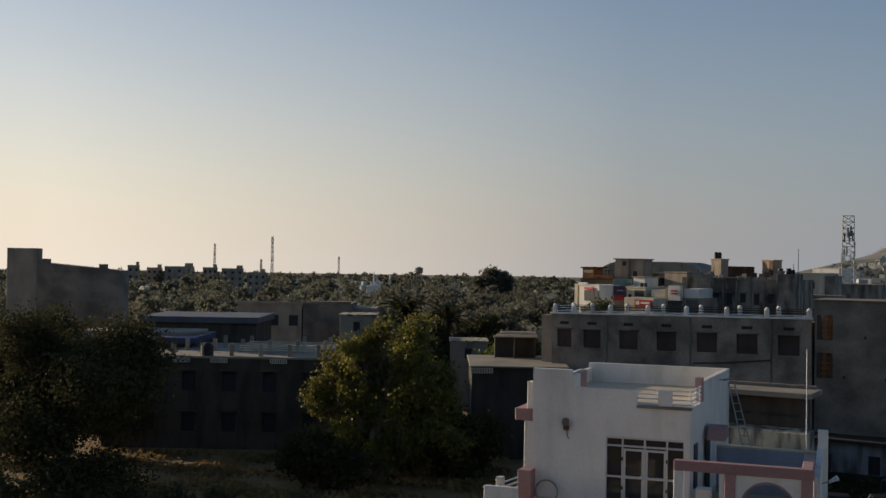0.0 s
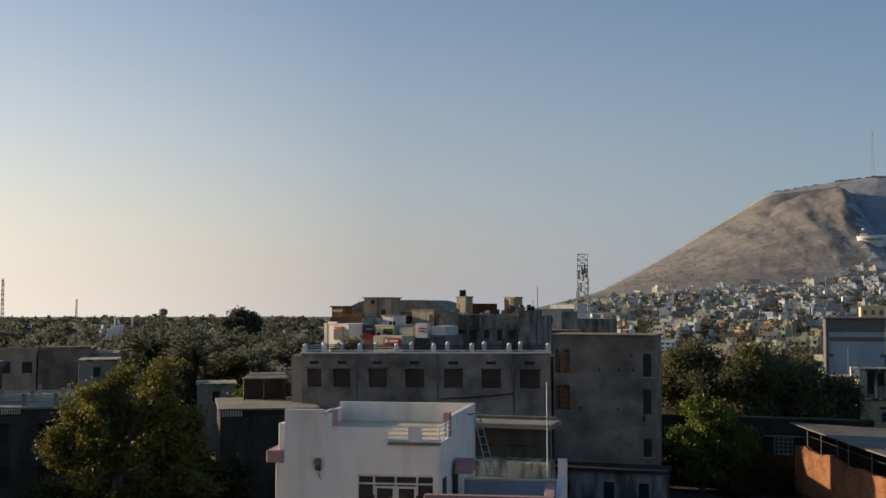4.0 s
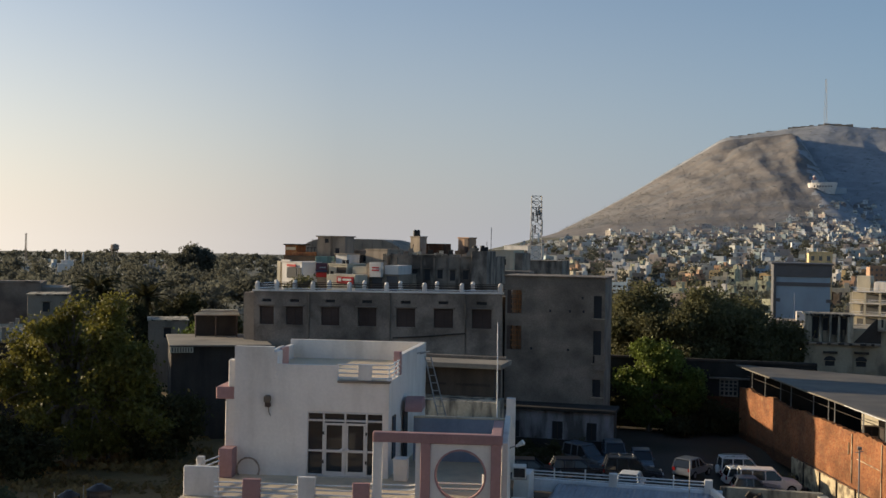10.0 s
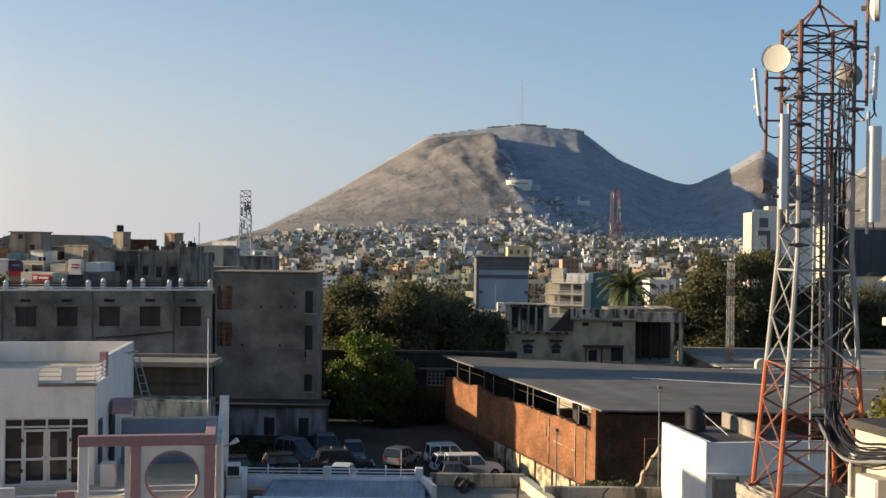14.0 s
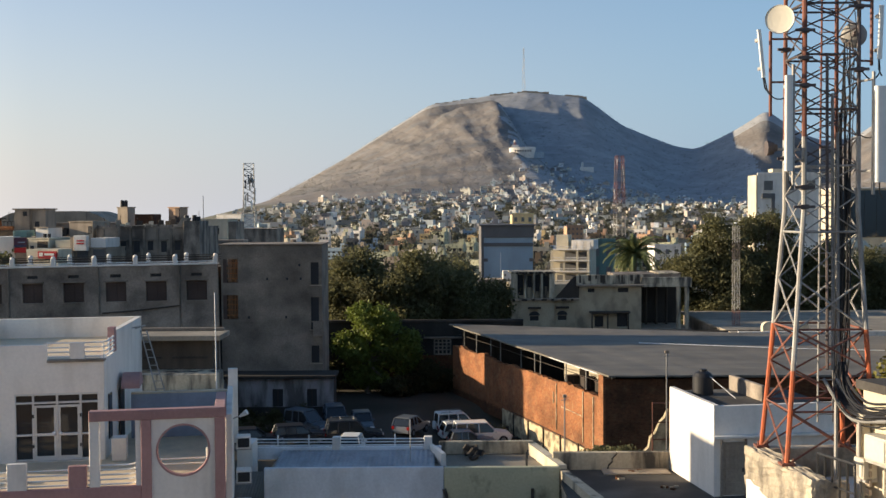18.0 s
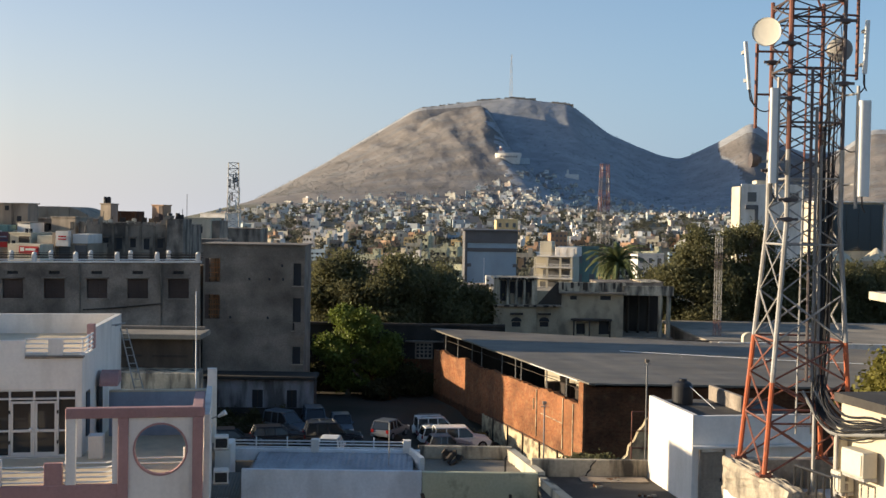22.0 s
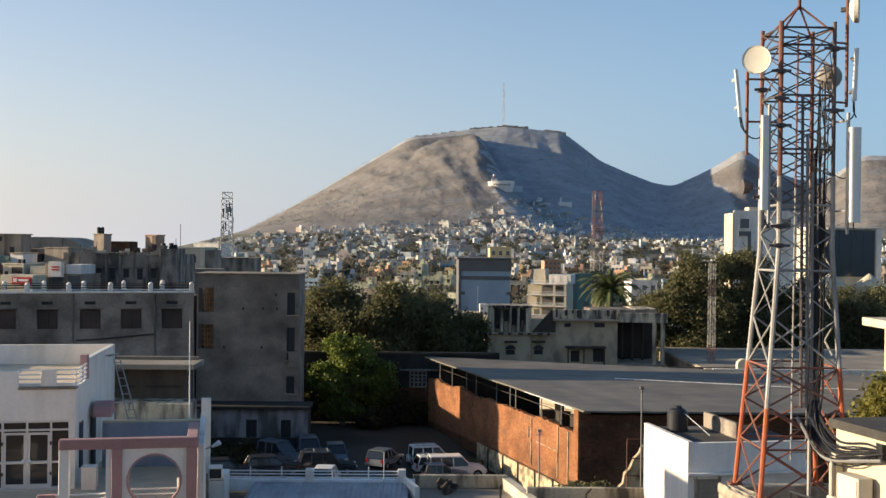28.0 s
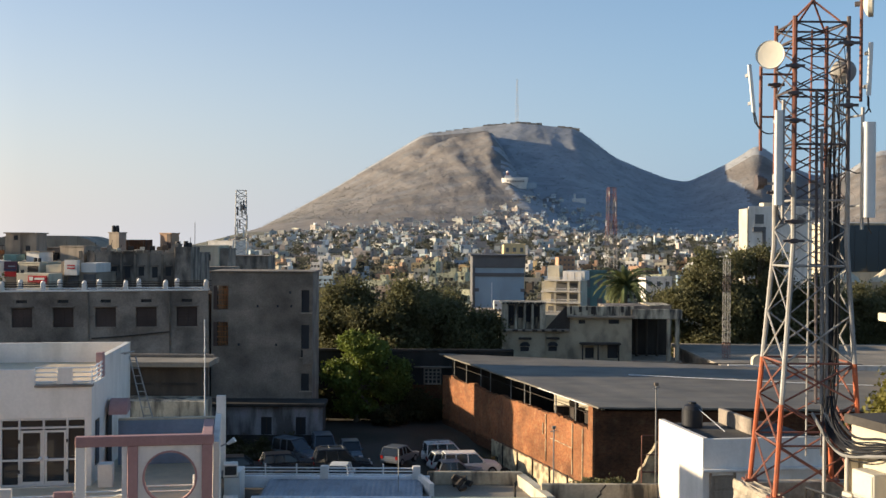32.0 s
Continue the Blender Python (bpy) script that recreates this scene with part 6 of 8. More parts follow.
for x0, x1, z0, z1 in VW:
    y = 114.8 if x0 < 11 else 115.2
    w = blk(villa, "window", DARK, x0, x1, y, y + 0.06, z0, z1)
    if z0 == 5.9:
        bm = bmesh.new()
        ov = ORG[villa.name]
        c = [bm.verts.new(((x0 + x1) / 2 + 0.55 * math.cos(a) - ov.x, y - 0.28 - ov.y, 6.45 + 0.45 * math.sin(a))) for a in np.linspace(0, math.pi, 11)]
        bm.faces.new(c[::-1])
        part("fanlight", bm, DARK, w)
        blk(w, "shade", NEAR_BLACK, x0 - 0.2, x1 + 0.2, y - 0.7, y - 0.2, 7.15, 7.35)
blk(villa, "porch_roof", OLD_WHITE, 20.6, 25.8, 114.6, 122.0, 9.3, 9.6, 0.03)
blk(villa, "porch_parapet", OLD_WHITE, 20.6, 25.8, 114.6, 114.85, 9.6, 10.3, 0.03)
# Near-black back wall puts the open porch's shade into the colour.
blk(villa, "porch_back", NEAR_BLACK, 20.6, 25.6, 121.0, 121.3, 0, 9.3)
blk(villa, "porch_floor", CEMENT_LT, 20.6, 25.8, 114.6, 121.0, 0, 5.0)
for x in (24.5, 25.35):
    tub(villa, "column", OLD_WHITE, [(x, 114.9, 5.0), (x, 114.9, 9.3)], 0.24, 12)
for x in (22.0, 23.1, 24.2):
    tub(villa, "column", DUN, [(x, 119.5, 5.0), (x, 119.5, 9.3)], 0.14, 10)
blk(villa, "upper_terrace", MOULDY, 18.5, 25.6, 119.0, 124.0, 9.6, 10.4, 0.03)
blk(villa, "terrace_coping", OLD_WHITE, 23.2, 25.7, 118.9, 124.0, 10.4, 10.5, 0.02)
for k in range(9):
    blk(villa, "mould_streak", NEAR_BLACK, 14.3 + 0.72 * k + 0.2 * (k % 3), 14.5 + 0.72 * k + 0.3 * (k % 2), 114.885, 114.9, 9.75 + 0.2 * (k % 3), 10.55)
bm = bmesh.new()
tri = [(-4.7, 8.2), (-2.2, 8.2), (-2.2, 10.55), (-2.6, 10.55)]
lo = [bm.verts.new((x, -3.05, z)) for x, z in tri]
hi = [bm.verts.new((x, -2.7, z)) for x, z in tri]
for j in range(4):
    bm.faces.new((lo[j], lo[(j + 1) % 4], hi[(j + 1) % 4], hi[j]))
bm.faces.new(lo[::-1])
bm.faces.new(hi)
part("ramp_wall", bm, NEAR_BLACK, villa)
for x0, x1, z0, z1 in ((7.98, 8.57, 8.5, 10.6), (9.0, 9.45, 9.3, 10.5), (9.8, 10.25, 8.9, 10.6), (10.62, 11.1, 9.4, 10.5)):
    blk(villa, "turret_opening", DARK, x0, x1, 115.24, 115.3, z0, z1)
for k in range(13):
    x = 7.4 + 0.34 * k
    blk(villa, "mould_streak", DEEP_BLACK, x, x + 0.1 + 0.09 * (k % 3), 114.46, 114.5, 10.77 - 0.05 * (k % 2), 10.94)
for k in range(7):
    x = 7.35 + 1.0 * k
    blk(villa, "mould_streak", NEAR_BLACK, x, x + 0.3 + 0.25 * (k % 2), 114.16, 114.2, 7.98, 8.19)
blk(villa, "balcony", NEAR_BLACK, 15.3, 19.4, 113.9, 115.0, 6.65, 6.85, 0.03)
for x in (15.5, 17.1, 19.2):
    tub(villa, "balcony_prop", NEAR_BLACK, [(x, 114.0, 5.0), (x, 114.0, 6.65)], 0.08, 6)

# ---- charcoal and blue clad building ----
blueb = thing("clad_building", 8.5, 142.0, 0, 0, "charcoal and pale blue clad building with no windows", "building", frame_off=(8.5, 142, 0))
blk(blueb, "body", BLUE_WALL, 5.3, 11.65, 140.0, 148.0, 0, 13.95, 0.03)
blk(blueb, "upper_band", CHARCOAL, 5.15, 11.8, 139.85, 148.1, 13.9, 15.35, 0.03)
blk(blueb, "roof_edge", CHARCOAL, 4.9, 12.0, 139.6, 148.3, 15.35, 15.55, 0.03)
blk(blueb, "stripe", CHARCOAL, 5.25, 11.7, 139.9, 140.0, 12.8, 13.25)
blk(blueb, "pilaster", CHARCOAL, 5.2, 5.5, 139.8, 140.0, 5, 13.9)
# Slab added over the sunlit side, so no bright edge shows.
blk(blueb, "side_cladding", CHARCOAL, 5.18, 5.3, 140.0, 148.0, 3, 13.9)
for x in (5.5, 11.2):
    blk(blueb, "wall_vent", CHARCOAL, x, x + 0.5, 139.93, 140.0, 10.9, 11.3)
tub(blueb, "pipe", RAIL, [(7.6, 139.8, 8), (7.6, 139.8, 12.0)], 0.06, 6)
annexb = thing("small_house", 7.5, 136.0, 0, 0, "small white annex house under the clad building", "house", frame_off=(7.5, 136, 0))
blk(annexb, "body", OLD_WHITE, 4.8, 9.5, 134.0, 138.0, 0, 8.8, 0.03)
blk(annexb, "roof", CEMENT_LT, 4.5, 9.8, 133.6, 138.2, 8.8, 9.0)
blk(annexb, "tank_room", WHITE, 7.6, 8.9, 135.0, 136.5, 9.0, 10.0, 0.03)
blk(annexb, "window", DARK, 6.4, 7.2, 133.95, 134.0, 7.0, 8.2)


def flat_house(name, x, y, w, d, h, material, label, rz=0.0, storeys=2, z=0.0, group="", bays=3, trim=None):
    """A flat-roofed house: walls, parapet, rows of windows with shades, stair room."""
    t = thing(name, x, y, z, rz, label, "house", group)
    blk(t, "wall", material, -w / 2, w / 2, -d / 2, d / 2, -2.0, h)
    blk(t, "roof", ROOF_DUST, -w / 2 + 0.2, w / 2 - 0.2, -d / 2 + 0.2, d / 2 - 0.2, h, h + 0.1)
    for a in ((-w / 2, w / 2, -d / 2 - 0.05, -d / 2 + 0.2), (-w / 2, w / 2, d / 2 - 0.2, d / 2)):
        blk(t, "parapet", trim or material, *a, h, h + 0.8)
    for a in ((-w / 2 - 0.05, -w / 2 + 0.2), (w / 2 - 0.2, w / 2)):
        blk(t, "parapet", trim or material, *a, -d / 2 + 0.2, d / 2 - 0.2, h, h + 0.8)
    sx = w * 0.18
    blk(t, "stair_room", material, sx, sx + w * 0.28, 0, d * 0.35, h, h + 2.5)
    sh = h / storeys
    for s in range(storeys):
        for b in range(bays):
            cx = -w / 2 + w * (b + 0.5) / bays
            ww = min(1.2, w / bays * 0.5)
            z0 = s * sh + sh * 0.35
            win = blk(t, "window", DARK, cx - ww / 2, cx + ww / 2, -d / 2 - 0.03, -d / 2, z0, z0 + sh * 0.42)
            blk(win, "shade", trim or material, cx - ww / 2 - 0.2, cx + ww / 2 + 0.2, -d / 2 - 0.45, -d / 2 - 0.03, z0 + sh * 0.45, z0 + sh * 0.45 + 0.1)
    return t


def tall_block(name, x0, x1, y, d, z1, material, label, rows, cols, z0=4.0, category="building"):
    t = thing(name, (x0 + x1) / 2, y + d / 2, 0, 0, label, category, frame_off=((x0 + x1) / 2, y + d / 2, 0))
    blk(t, "wall", material, x0, x1, y, y + d, 0, z1, 0.04)
    blk(t, "roof_parapet", material, x0 - 0.1, x1 + 0.1, y - 0.1, y + 0.25, z1, z1 + 0.5, 0.03)
    for r in range(rows):
        for c in range(cols):
            cx = x0 + (x1 - x0) * (c + 0.5) / cols
            cz = z0 + (z1 - z0) * (r + 0.5) / rows
            w, h = (x1 - x0) / cols * 0.42, (z1 - z0) / rows * 0.45
            win = blk(t, "window", TOWN_WIN, cx - w / 2, cx + w / 2, y - 0.05, y, cz - h / 2, cz + h / 2)
            blk(win, "sill", material, cx - w / 2 - 0.1, cx + w / 2 + 0.1, y - 0.25, y - 0.05, cz - h / 2 - 0.12, cz - h / 2)
    return t


# white apartment tower beyond the mast
apt = tall_block("apartment_tower", 62.5, 75.0, 220.0, 6.0, 24.1, WHITE, "white and cream apartment tower with grey balcony bands", 1, 3, 20)
# Cream on this side stands in for the warm sun that lights it.
blk(apt, "side_wall", CREAM, 62.2, 62.5, 220.0, 226.0, 0, 24.1)
for k in range(4):
    blk(apt, "balcony_band", CHARCOAL, 63.3, 65.2, 219.6, 220.0, 19.6 - 4.0 * k, 20.5 - 4.0 * k)
blk(apt, "service_strip", CHARCOAL, 65.2, 65.8, 219.7, 220.0, 4.0, 20.5)
blk(apt, "roof_room", CREAM, 66.0, 70.0, 222.0, 225.0, 24.1, 25.4)
glassb = thing("glass_building", 93.0, 234.0, 0, 0, "dark blue glass fronted hall with pale posts", "building", frame_off=(93, 234, 0))
blk(glassb, "body", CREAM, 82.0, 96.4, 231.0, 242.0, 0, 21.5)
for k in range(5):
    blk(glassb, "glass_panel", BLUE_GLASS, 82.6 + 2.5 * k, 85.04 + 2.5 * k, 230.8, 231.0, 11.5, 21.2)
blk(glassb, "post", WHITE, 95.3, 96.3, 230.5, 231.0, 10.0, 21.4)
blk(glassb, "roof_edge", WHITE, 81.8, 96.6, 230.4, 242.4, 21.5, 21.75, 0.05)
for x in (84.0, 92.0, 98.0):
    bm = bmesh.new()
    bmesh.ops.create_cone(bm, segments=14, radius1=3.4, radius2=0.1, depth=2.6, cap_ends=True, matrix=Matrix.Translation((x - 93, -8, 11.0)))
    part("tent_canopy", bm, CREAM, glassb, "cream conical canopy")
    tub(glassb, "canopy_pole", STEEL, [(x, 226.0, 0), (x, 226.0, 10.0)], 0.12, 6)

# cream houses at the far right edge
flat_house("corner_house", 42.9, 86.5, 9.0, 8.0, 10.5, CREAM, "cream plastered house with a deep roof ledge", 8, 3)
ledge = thing("roof_pergola", 36.5, 82.0, 11.35, 0, "pale concrete roof frame with water tanks", "roof frame", frame_off=(36.5, 82, 11.35))
blk(ledge, "slab", CREAM, 33.7, 41.0, 79.0, 84.0, 11.35, 11.95, 0.03)
for x in (34.5, 35.3, 36.2):
    blk(ledge, "post", CREAM, x, x + 0.4, 80.0, 80.3, 11.95, 13.5)
blk(ledge, "beam", CREAM, 34.2, 41.0, 79.9, 80.3, 13.5, 13.8)
for x in (35.2, 36.3):
    wt = thing("water_tank", x, 80.1, 13.8, 0, "black plastic roof water tank", "water tank", "roof water tanks")
    bm = bmesh.new()
    add_tube(bm, [(0, 0, 0), (0, 0, 0.9), (0, 0, 1.1)], [0.42, 0.42, 0.2], 14)
    part("barrel", bm, BLACK_PLASTIC, wt)
wa = thing("white_apartments", 17.5, 151.0, 0, -16, "cream apartments with stacked open balconies in the sun", "building", frame_off=(17.5, 151, 0))
blk(wa, "body", CREAM, 15.0, 20.1, 152.2, 158.0, 0, 11.9, 0.03)
blk(wa, "upper_body", WHITE, 17.4, 20.4, 153.6, 158.0, 11.9, 13.2, 0.03)
blk(wa, "stair_room", CREAM, 15.2, 16.8, 154.0, 157.0, 11.9, 13.9, 0.03)
for k, z in enumerate((7.3, 8.9, 10.4, 11.9)):
    x0 = 14.8 + 0.5 * (k == 3)
    sl = blk(wa, "balcony_slab", WHITE, x0, 20.2, 150.9, 152.2, z, z + 0.14, 0.02)
    if k < 3:
        blk(wa, "recess", TOWN_WIN, 15.6 + 0.4 * k, 19.6, 152.12, 152.2, z + 0.14, z + 1.2)
        for x in (14.9, 16.6, 18.4, 19.9):
            blk(wa, "balcony_pier", CREAM, x, x + 0.28, 150.95, 151.2, z + 0.14, z + 1.45)
    for j in range(2):
        tub(wa, "rail", RAIL, [(x0 + 0.1, 150.98, z + 0.3 + 0.22 * j), (20.1, 150.98, z + 0.3 + 0.22 * j)], 0.035, 5)
for x in (17.6, 18.6, 19.6):
    blk(wa, "roof_pier", WHITE, x, x + 0.5, 152.6, 153.2, 11.9, 12.8 + 0.2 * (x > 18), 0.02)
tall_block("green_apartments", 22.3, 26.0, 166.0, 8.0, 12.6, TEAL, "blue-green painted narrow apartments", 3, 2)
tall_block("white_house_block", 49.9, 56.0, 260.0, 9.0, 9.0, WHITE, "white flat-roofed house block", 2, 3)
tall_block("yellow_house_block", 21.4, 27.7, 330.0, 9.0, 16.4, YELLOW, "yellow plastered house block", 3, 3, 8)
tall_block("orange_house_block", 39.8, 45.0, 350.0, 9.0, 12.6, ORANGE_WALL, "orange plastered house block", 3, 4, 8)

# ---- the cluster behind the row ----
def cluster(name, x0, x1, y, d, z1, m, label, rows=2, cols=3):
    return tall_block(name, x0, x1, y, d, z1, m, label, rows, cols, max(3.0, z1 - 7))


def box_house(name, x0, x1, y, d, z1, m, label, category="house", rz=0.0):
    """A plain flat-roofed house front with a roof edge; its openings are added one by one."""
    t = thing(name, (x0 + x1) / 2, y, 0, rz, label, category, frame_off=((x0 + x1) / 2, y, 0))
    blk(t, "wall", m, x0, x1, y, y + d, 0, z1, 0.03)
    blk(t, "roof_edge", m, x0 - 0.08, x1 + 0.08, y - 0.12, y + d + 0.1, z1, z1 + 0.14, 0.02)
    return t


c1 = box_house("roof_hut_house", -62.0, -52.5, 150.2, 11, 14.9, DUN, "dull cement house with a roof hut and a brick room")
blk(c1, "brick_room", BRICK, -61.8, -60.1, 150.3, 154.0, 15.04, 16.5, 0.02, "raw red brick roof room")
blk(c1, "room_roof", NEAR_BLACK, -61.9, -59.6, 149.8, 154.4, 16.5, 16.7, 0.02)
blk(c1, "sign_panel", CREAM, -61.6, -60.2, 150.2, 150.29, 15.85, 16.25)
blk(c1, "low_wall", BRICK, -60.1, -57.1, 150.3, 150.6, 15.04, 15.6, 0.02)
hut = blk(c1, "roof_hut", CEMENT_LT, -57.1, -53.0, 150.9, 155.0, 15.04, 17.8, 0.03, "pale cement roof hut")
blk(hut, "roof", CEMENT_LT, -57.3, -52.8, 150.6, 155.2, 17.8, 17.96, 0.02)
blk(hut, "opening", DARK, -56.0, -55.45, 150.85, 150.9, 16.95, 17.55)
blk(hut, "pier", CEMENT, -55.1, -54.85, 150.75, 150.9, 15.04, 17.8, 0.02)
blk(hut, "opening", DARK, -54.4, -53.8, 150.85, 150.9, 15.2, 16.2)
for x in (-58.6, -58.1, -57.6):
    tub(c1, "roof_bar", NEAR_BLACK, [(x, 151.0, 15.6), (x, 151.0, 16.2)], 0.05, 5)
tub(c1, "roof_bar", NEAR_BLACK, [(-58.8, 151.0, 16.2), (-57.3, 151.0, 16.2)], 0.05, 5)
vault = thing("vaulted_hall", -59.5, 172.0, 0, 0, "long hall with a curved dusty sheet roof", "hall", frame_off=(-59.5, 172, 0))
blk(vault, "body", CEMENT, -68.9, -50.1, 172.2, 184.0, 0, 15.4)
bm = bmesh.new()
prof = [(a, 15.4 + 2.25 * math.sin(min(1.0, (a + 68.9) / 5.0, (-50.1 - a) / 5.0) * math.pi / 2) ** 0.8) for a in np.linspace(-68.9, -50.1, 34)]
f0 = [bm.verts.new((p + 59.5, 0, q)) for p, q in prof]
f1 = [bm.verts.new((p + 59.5, 12.0, q)) for p, q in prof]
for k in range(33):
    bm.faces.new((f0[k], f0[k + 1], f1[k + 1], f1[k]))
bm.faces.new(f0[::-1])
bm.faces.new(f1)
part("curved_roof", bm, ROOF_DUST, vault, "curved dusty sheet roof")
for k in range(9):
    x = -66.0 + 1.7 * k
    blk(vault, "roof_joint", CEMENT, x, x + 0.06, 171.9, 172.0, 15.6, 17.55)
shopw = box_house("white_shop", -58.5, -54.8, 140.2, 8, 14.2, WHITE, "white shop with an open dark upper floor", "shop", -22)
for x0, x1 in ((-57.5, -55.75), (-55.6, -54.9)):
    blk(shopw, "opening", DARK, x0, x1, 140.12, 140.2, 12.2, 13.6)
blk(shopw, "awning", RED_SIGN, -57.4, -55.8, 140.0, 140.15, 13.7, 14.0)
blk(shopw, "side_post", CREAM, -59.4, -58.8, 140.2, 140.7, 0.0, 14.4, 0.02)
blk(shopw, "raised_edge", WHITE, -58.5, -56.8, 140.0, 140.2, 14.34, 14.6, 0.02)
purp = box_house("sign_house", -55.1, -52.4, 142.2, 7, 14.1, CEMENT, "narrow house covered by a purple sign board")
sb = blk(purp, "sign_board", PURPLE_SIGN, -55.1, -52.3, 142.0, 142.08, 13.05, 14.22, 0.01, "dark purple sign board")
blk(sb, "text_bar", BLUE_WALL, -53.4, -52.5, 141.97, 142.0, 13.55, 13.7)
blk(sb, "stripe", TARP_BLUE, -55.1, -52.3, 141.97, 142.0, 13.05, 13.3)
blk(purp, "lower_board", RED_SIGN, -55.0, -52.4, 142.02, 142.08, 12.3, 12.95, 0.01, "maroon lower sign board")
blk(purp, "roof_tent", TEAL, -54.4, -52.7, 143.0, 146.0, 14.24, 15.1, 0.05, "teal roof covering")
ch = box_house("cream_house", -51.9, -48.9, 141.0, 8, 14.05, CREAM, "cream two-storey house with a white roof room", rz=-16)
blk(ch, "roof_room", WHITE, -53.0, -51.1, 144.0, 147.0, 12.0, 15.4, 0.02)
blk(ch, "room_roof", CEMENT_LT, -53.1, -51.0, 143.8, 147.2, 15.4, 15.52)
blk(ch, "recess", NEAR_BLACK, -50.6, -49.1, 140.94, 141.0, 12.95, 13.75)
blk(ch, "window", DARK, -51.6, -51.1, 140.94, 141.0, 12.3, 13.2)
for x in (-50.2, -49.6):
    tub(ch, "roof_tank", BLACK_PLASTIC, [(x, 142.0, 14.19), (x, 142.0, 14.7)], 0.22, 9)
sign = thing("red_sign_board", -47.6, 136.0, 0, -12, "red shop sign board with white lettering bars", "sign", frame_off=(-47.6, 136, 0))
blk(sign, "support", CREAM, -50.6, -46.3, 136.3, 139.4, 0, 12.9, 0.02)
blk(sign, "board", RED_SIGN, -48.9, -46.4, 136.0, 136.2, 11.75, 12.65, 0.02)
blk(sign, "emblem", WHITE, -48.7, -48.2, 135.96, 136.0, 12.05, 12.5)
blk(sign, "text_bar", WHITE, -48.0, -46.7, 135.96, 136.0, 12.15, 12.4)
mid = box_house("terrace_house", -48.2, -41.5, 140.0, 9, 12.85, CEMENT_LT, "cream terrace house with dark roller shutters", rz=-9)
blk(mid, "upper_front", CREAM, -48.2, -45.6, 140.0, 144.0, 12.99, 13.9, 0.02)
blk(mid, "upper_front", WHITE, -43.5, -41.5, 140.0, 144.0, 12.99, 14.15, 0.02)
pl = blk(mid, "front_pier", WHITE, -45.4, -43.7, 139.3, 140.0, 12.6, 14.5, 0.02)
for k in range(2):
    blk(pl, "text_bar", RED_SIGN, -45.0, -44.0, 139.25, 139.3, 13.75 - 0.35 * k, 13.93 - 0.35 * k)
blk(mid, "side_pier", CEMENT_LT, -46.0, -45.6, 139.6, 140.0, 11.0, 14.3, 0.02)
for x0, x1 in ((-47.2, -45.6), (-45.2, -43.8), (-43.1, -41.6)):
    sh_ = blk(mid, "shutter", CHARCOAL, x0, x1, 139.8, 139.9, 10.6, 12.75, label="dark roller shutter")
    for k in range(6):
        blk(sh_, "rib", CHARCOAL, x0, x1, 139.77, 139.8, 10.8 + 0.32 * k, 10.86 + 0.32 * k)
ur = box_house("upper_room", -48.4, -44.9, 146.0, 4, 16.1, CEMENT_LT, "pale cement upper room with a flat roof", rz=-16)
blk(ur, "window", DARK, -45.6, -45.1, 145.94, 146.0, 14.6, 15.6)
ml = box_house("middle_house", -55.4, -44.5, 158.0, 6, 15.8, CEMENT, "stained grey house behind the upper room")
for k in range(6):
    w = blk(ml, "window", DARK, -54.6 + 1.7 * k, -53.9 + 1.7 * k, 157.94, 158.0, 14.3, 15.2)
    blk(w, "shade", CEMENT_LT, -54.8 + 1.7 * k, -53.7 + 1.7 * k, 157.6, 157.94, 15.25, 15.33)
big = box_house("dark_house", -44.4, -31.0, 145.0, 12, 15.3, MOULDY, "dingy cement house with rough parapets")
rng = random.Random(12)
for k in range(12):
    x = -44.3 + k * 0.9
    blk(big, "broken_parapet", MOULDY, x, x + 0.7, 144.9, 145.2, 15.44, 15.55 + rng.uniform(0, 0.3), 0.02)
for k in range(7):
    x = -43.6 + 1.75 * k
    blk(big, "pilaster", CEMENT_DK, x, x + 0.3, 144.86, 145.0, 11.0, 15.2, 0.02)
    w = blk(big, "window", DARK, x + 0.6, x + 1.3, 144.94, 145.0, 12.2 + 0.25 * (k % 2), 13.6)
    blk(w, "shade", CEMENT_DK, x + 0.45, x + 1.45, 144.6, 144.94, 13.7, 13.8)
blk(big, "side_wing", MOULDY, -33.0, -30.9, 144.4, 150.0, 0, 16.2, 0.04)
bm = bmesh.new()
sl = [(-34.0, 15.4), (-33.0, 15.4), (-32.4, 16.6), (-33.2, 16.6)]
lo = [bm.verts.new((x + 37.7, -0.4, z)) for x, z in sl]
hi = [bm.verts.new((x + 37.7, 1.6, z)) for x, z in sl]
for k in range(4):
    bm.faces.new((lo[k], lo[(k + 1) % 4], hi[(k + 1) % 4], hi[k]))
bm.faces.new(lo[::-1])
bm.faces.new(hi)
part("sloped_wall", bm, CEMENT_LT, big)
blk(big, "brick_room", BRICK_DK, -41.3, -38.7, 152.0, 156.0, 15.44, 17.1, 0.03)
blk(big, "beam", CEMENT_LT, -40.5, -36.5, 144.7, 144.9, 15.6, 15.7)
for x, z in ((-31.9, 16.5), (-31.4, 16.3)):
    tub(big, "roof_tank", BLACK_PLASTIC, [(x, 146.0, z - 0.3), (x, 146.0, z + 0.45)], 0.3, 10)
box_house("tank_tower", -45.3, -43.5, 157.2, 1.6, 18.0, CEMENT_LT, "pale cement tank room on a roof", rz=-24)
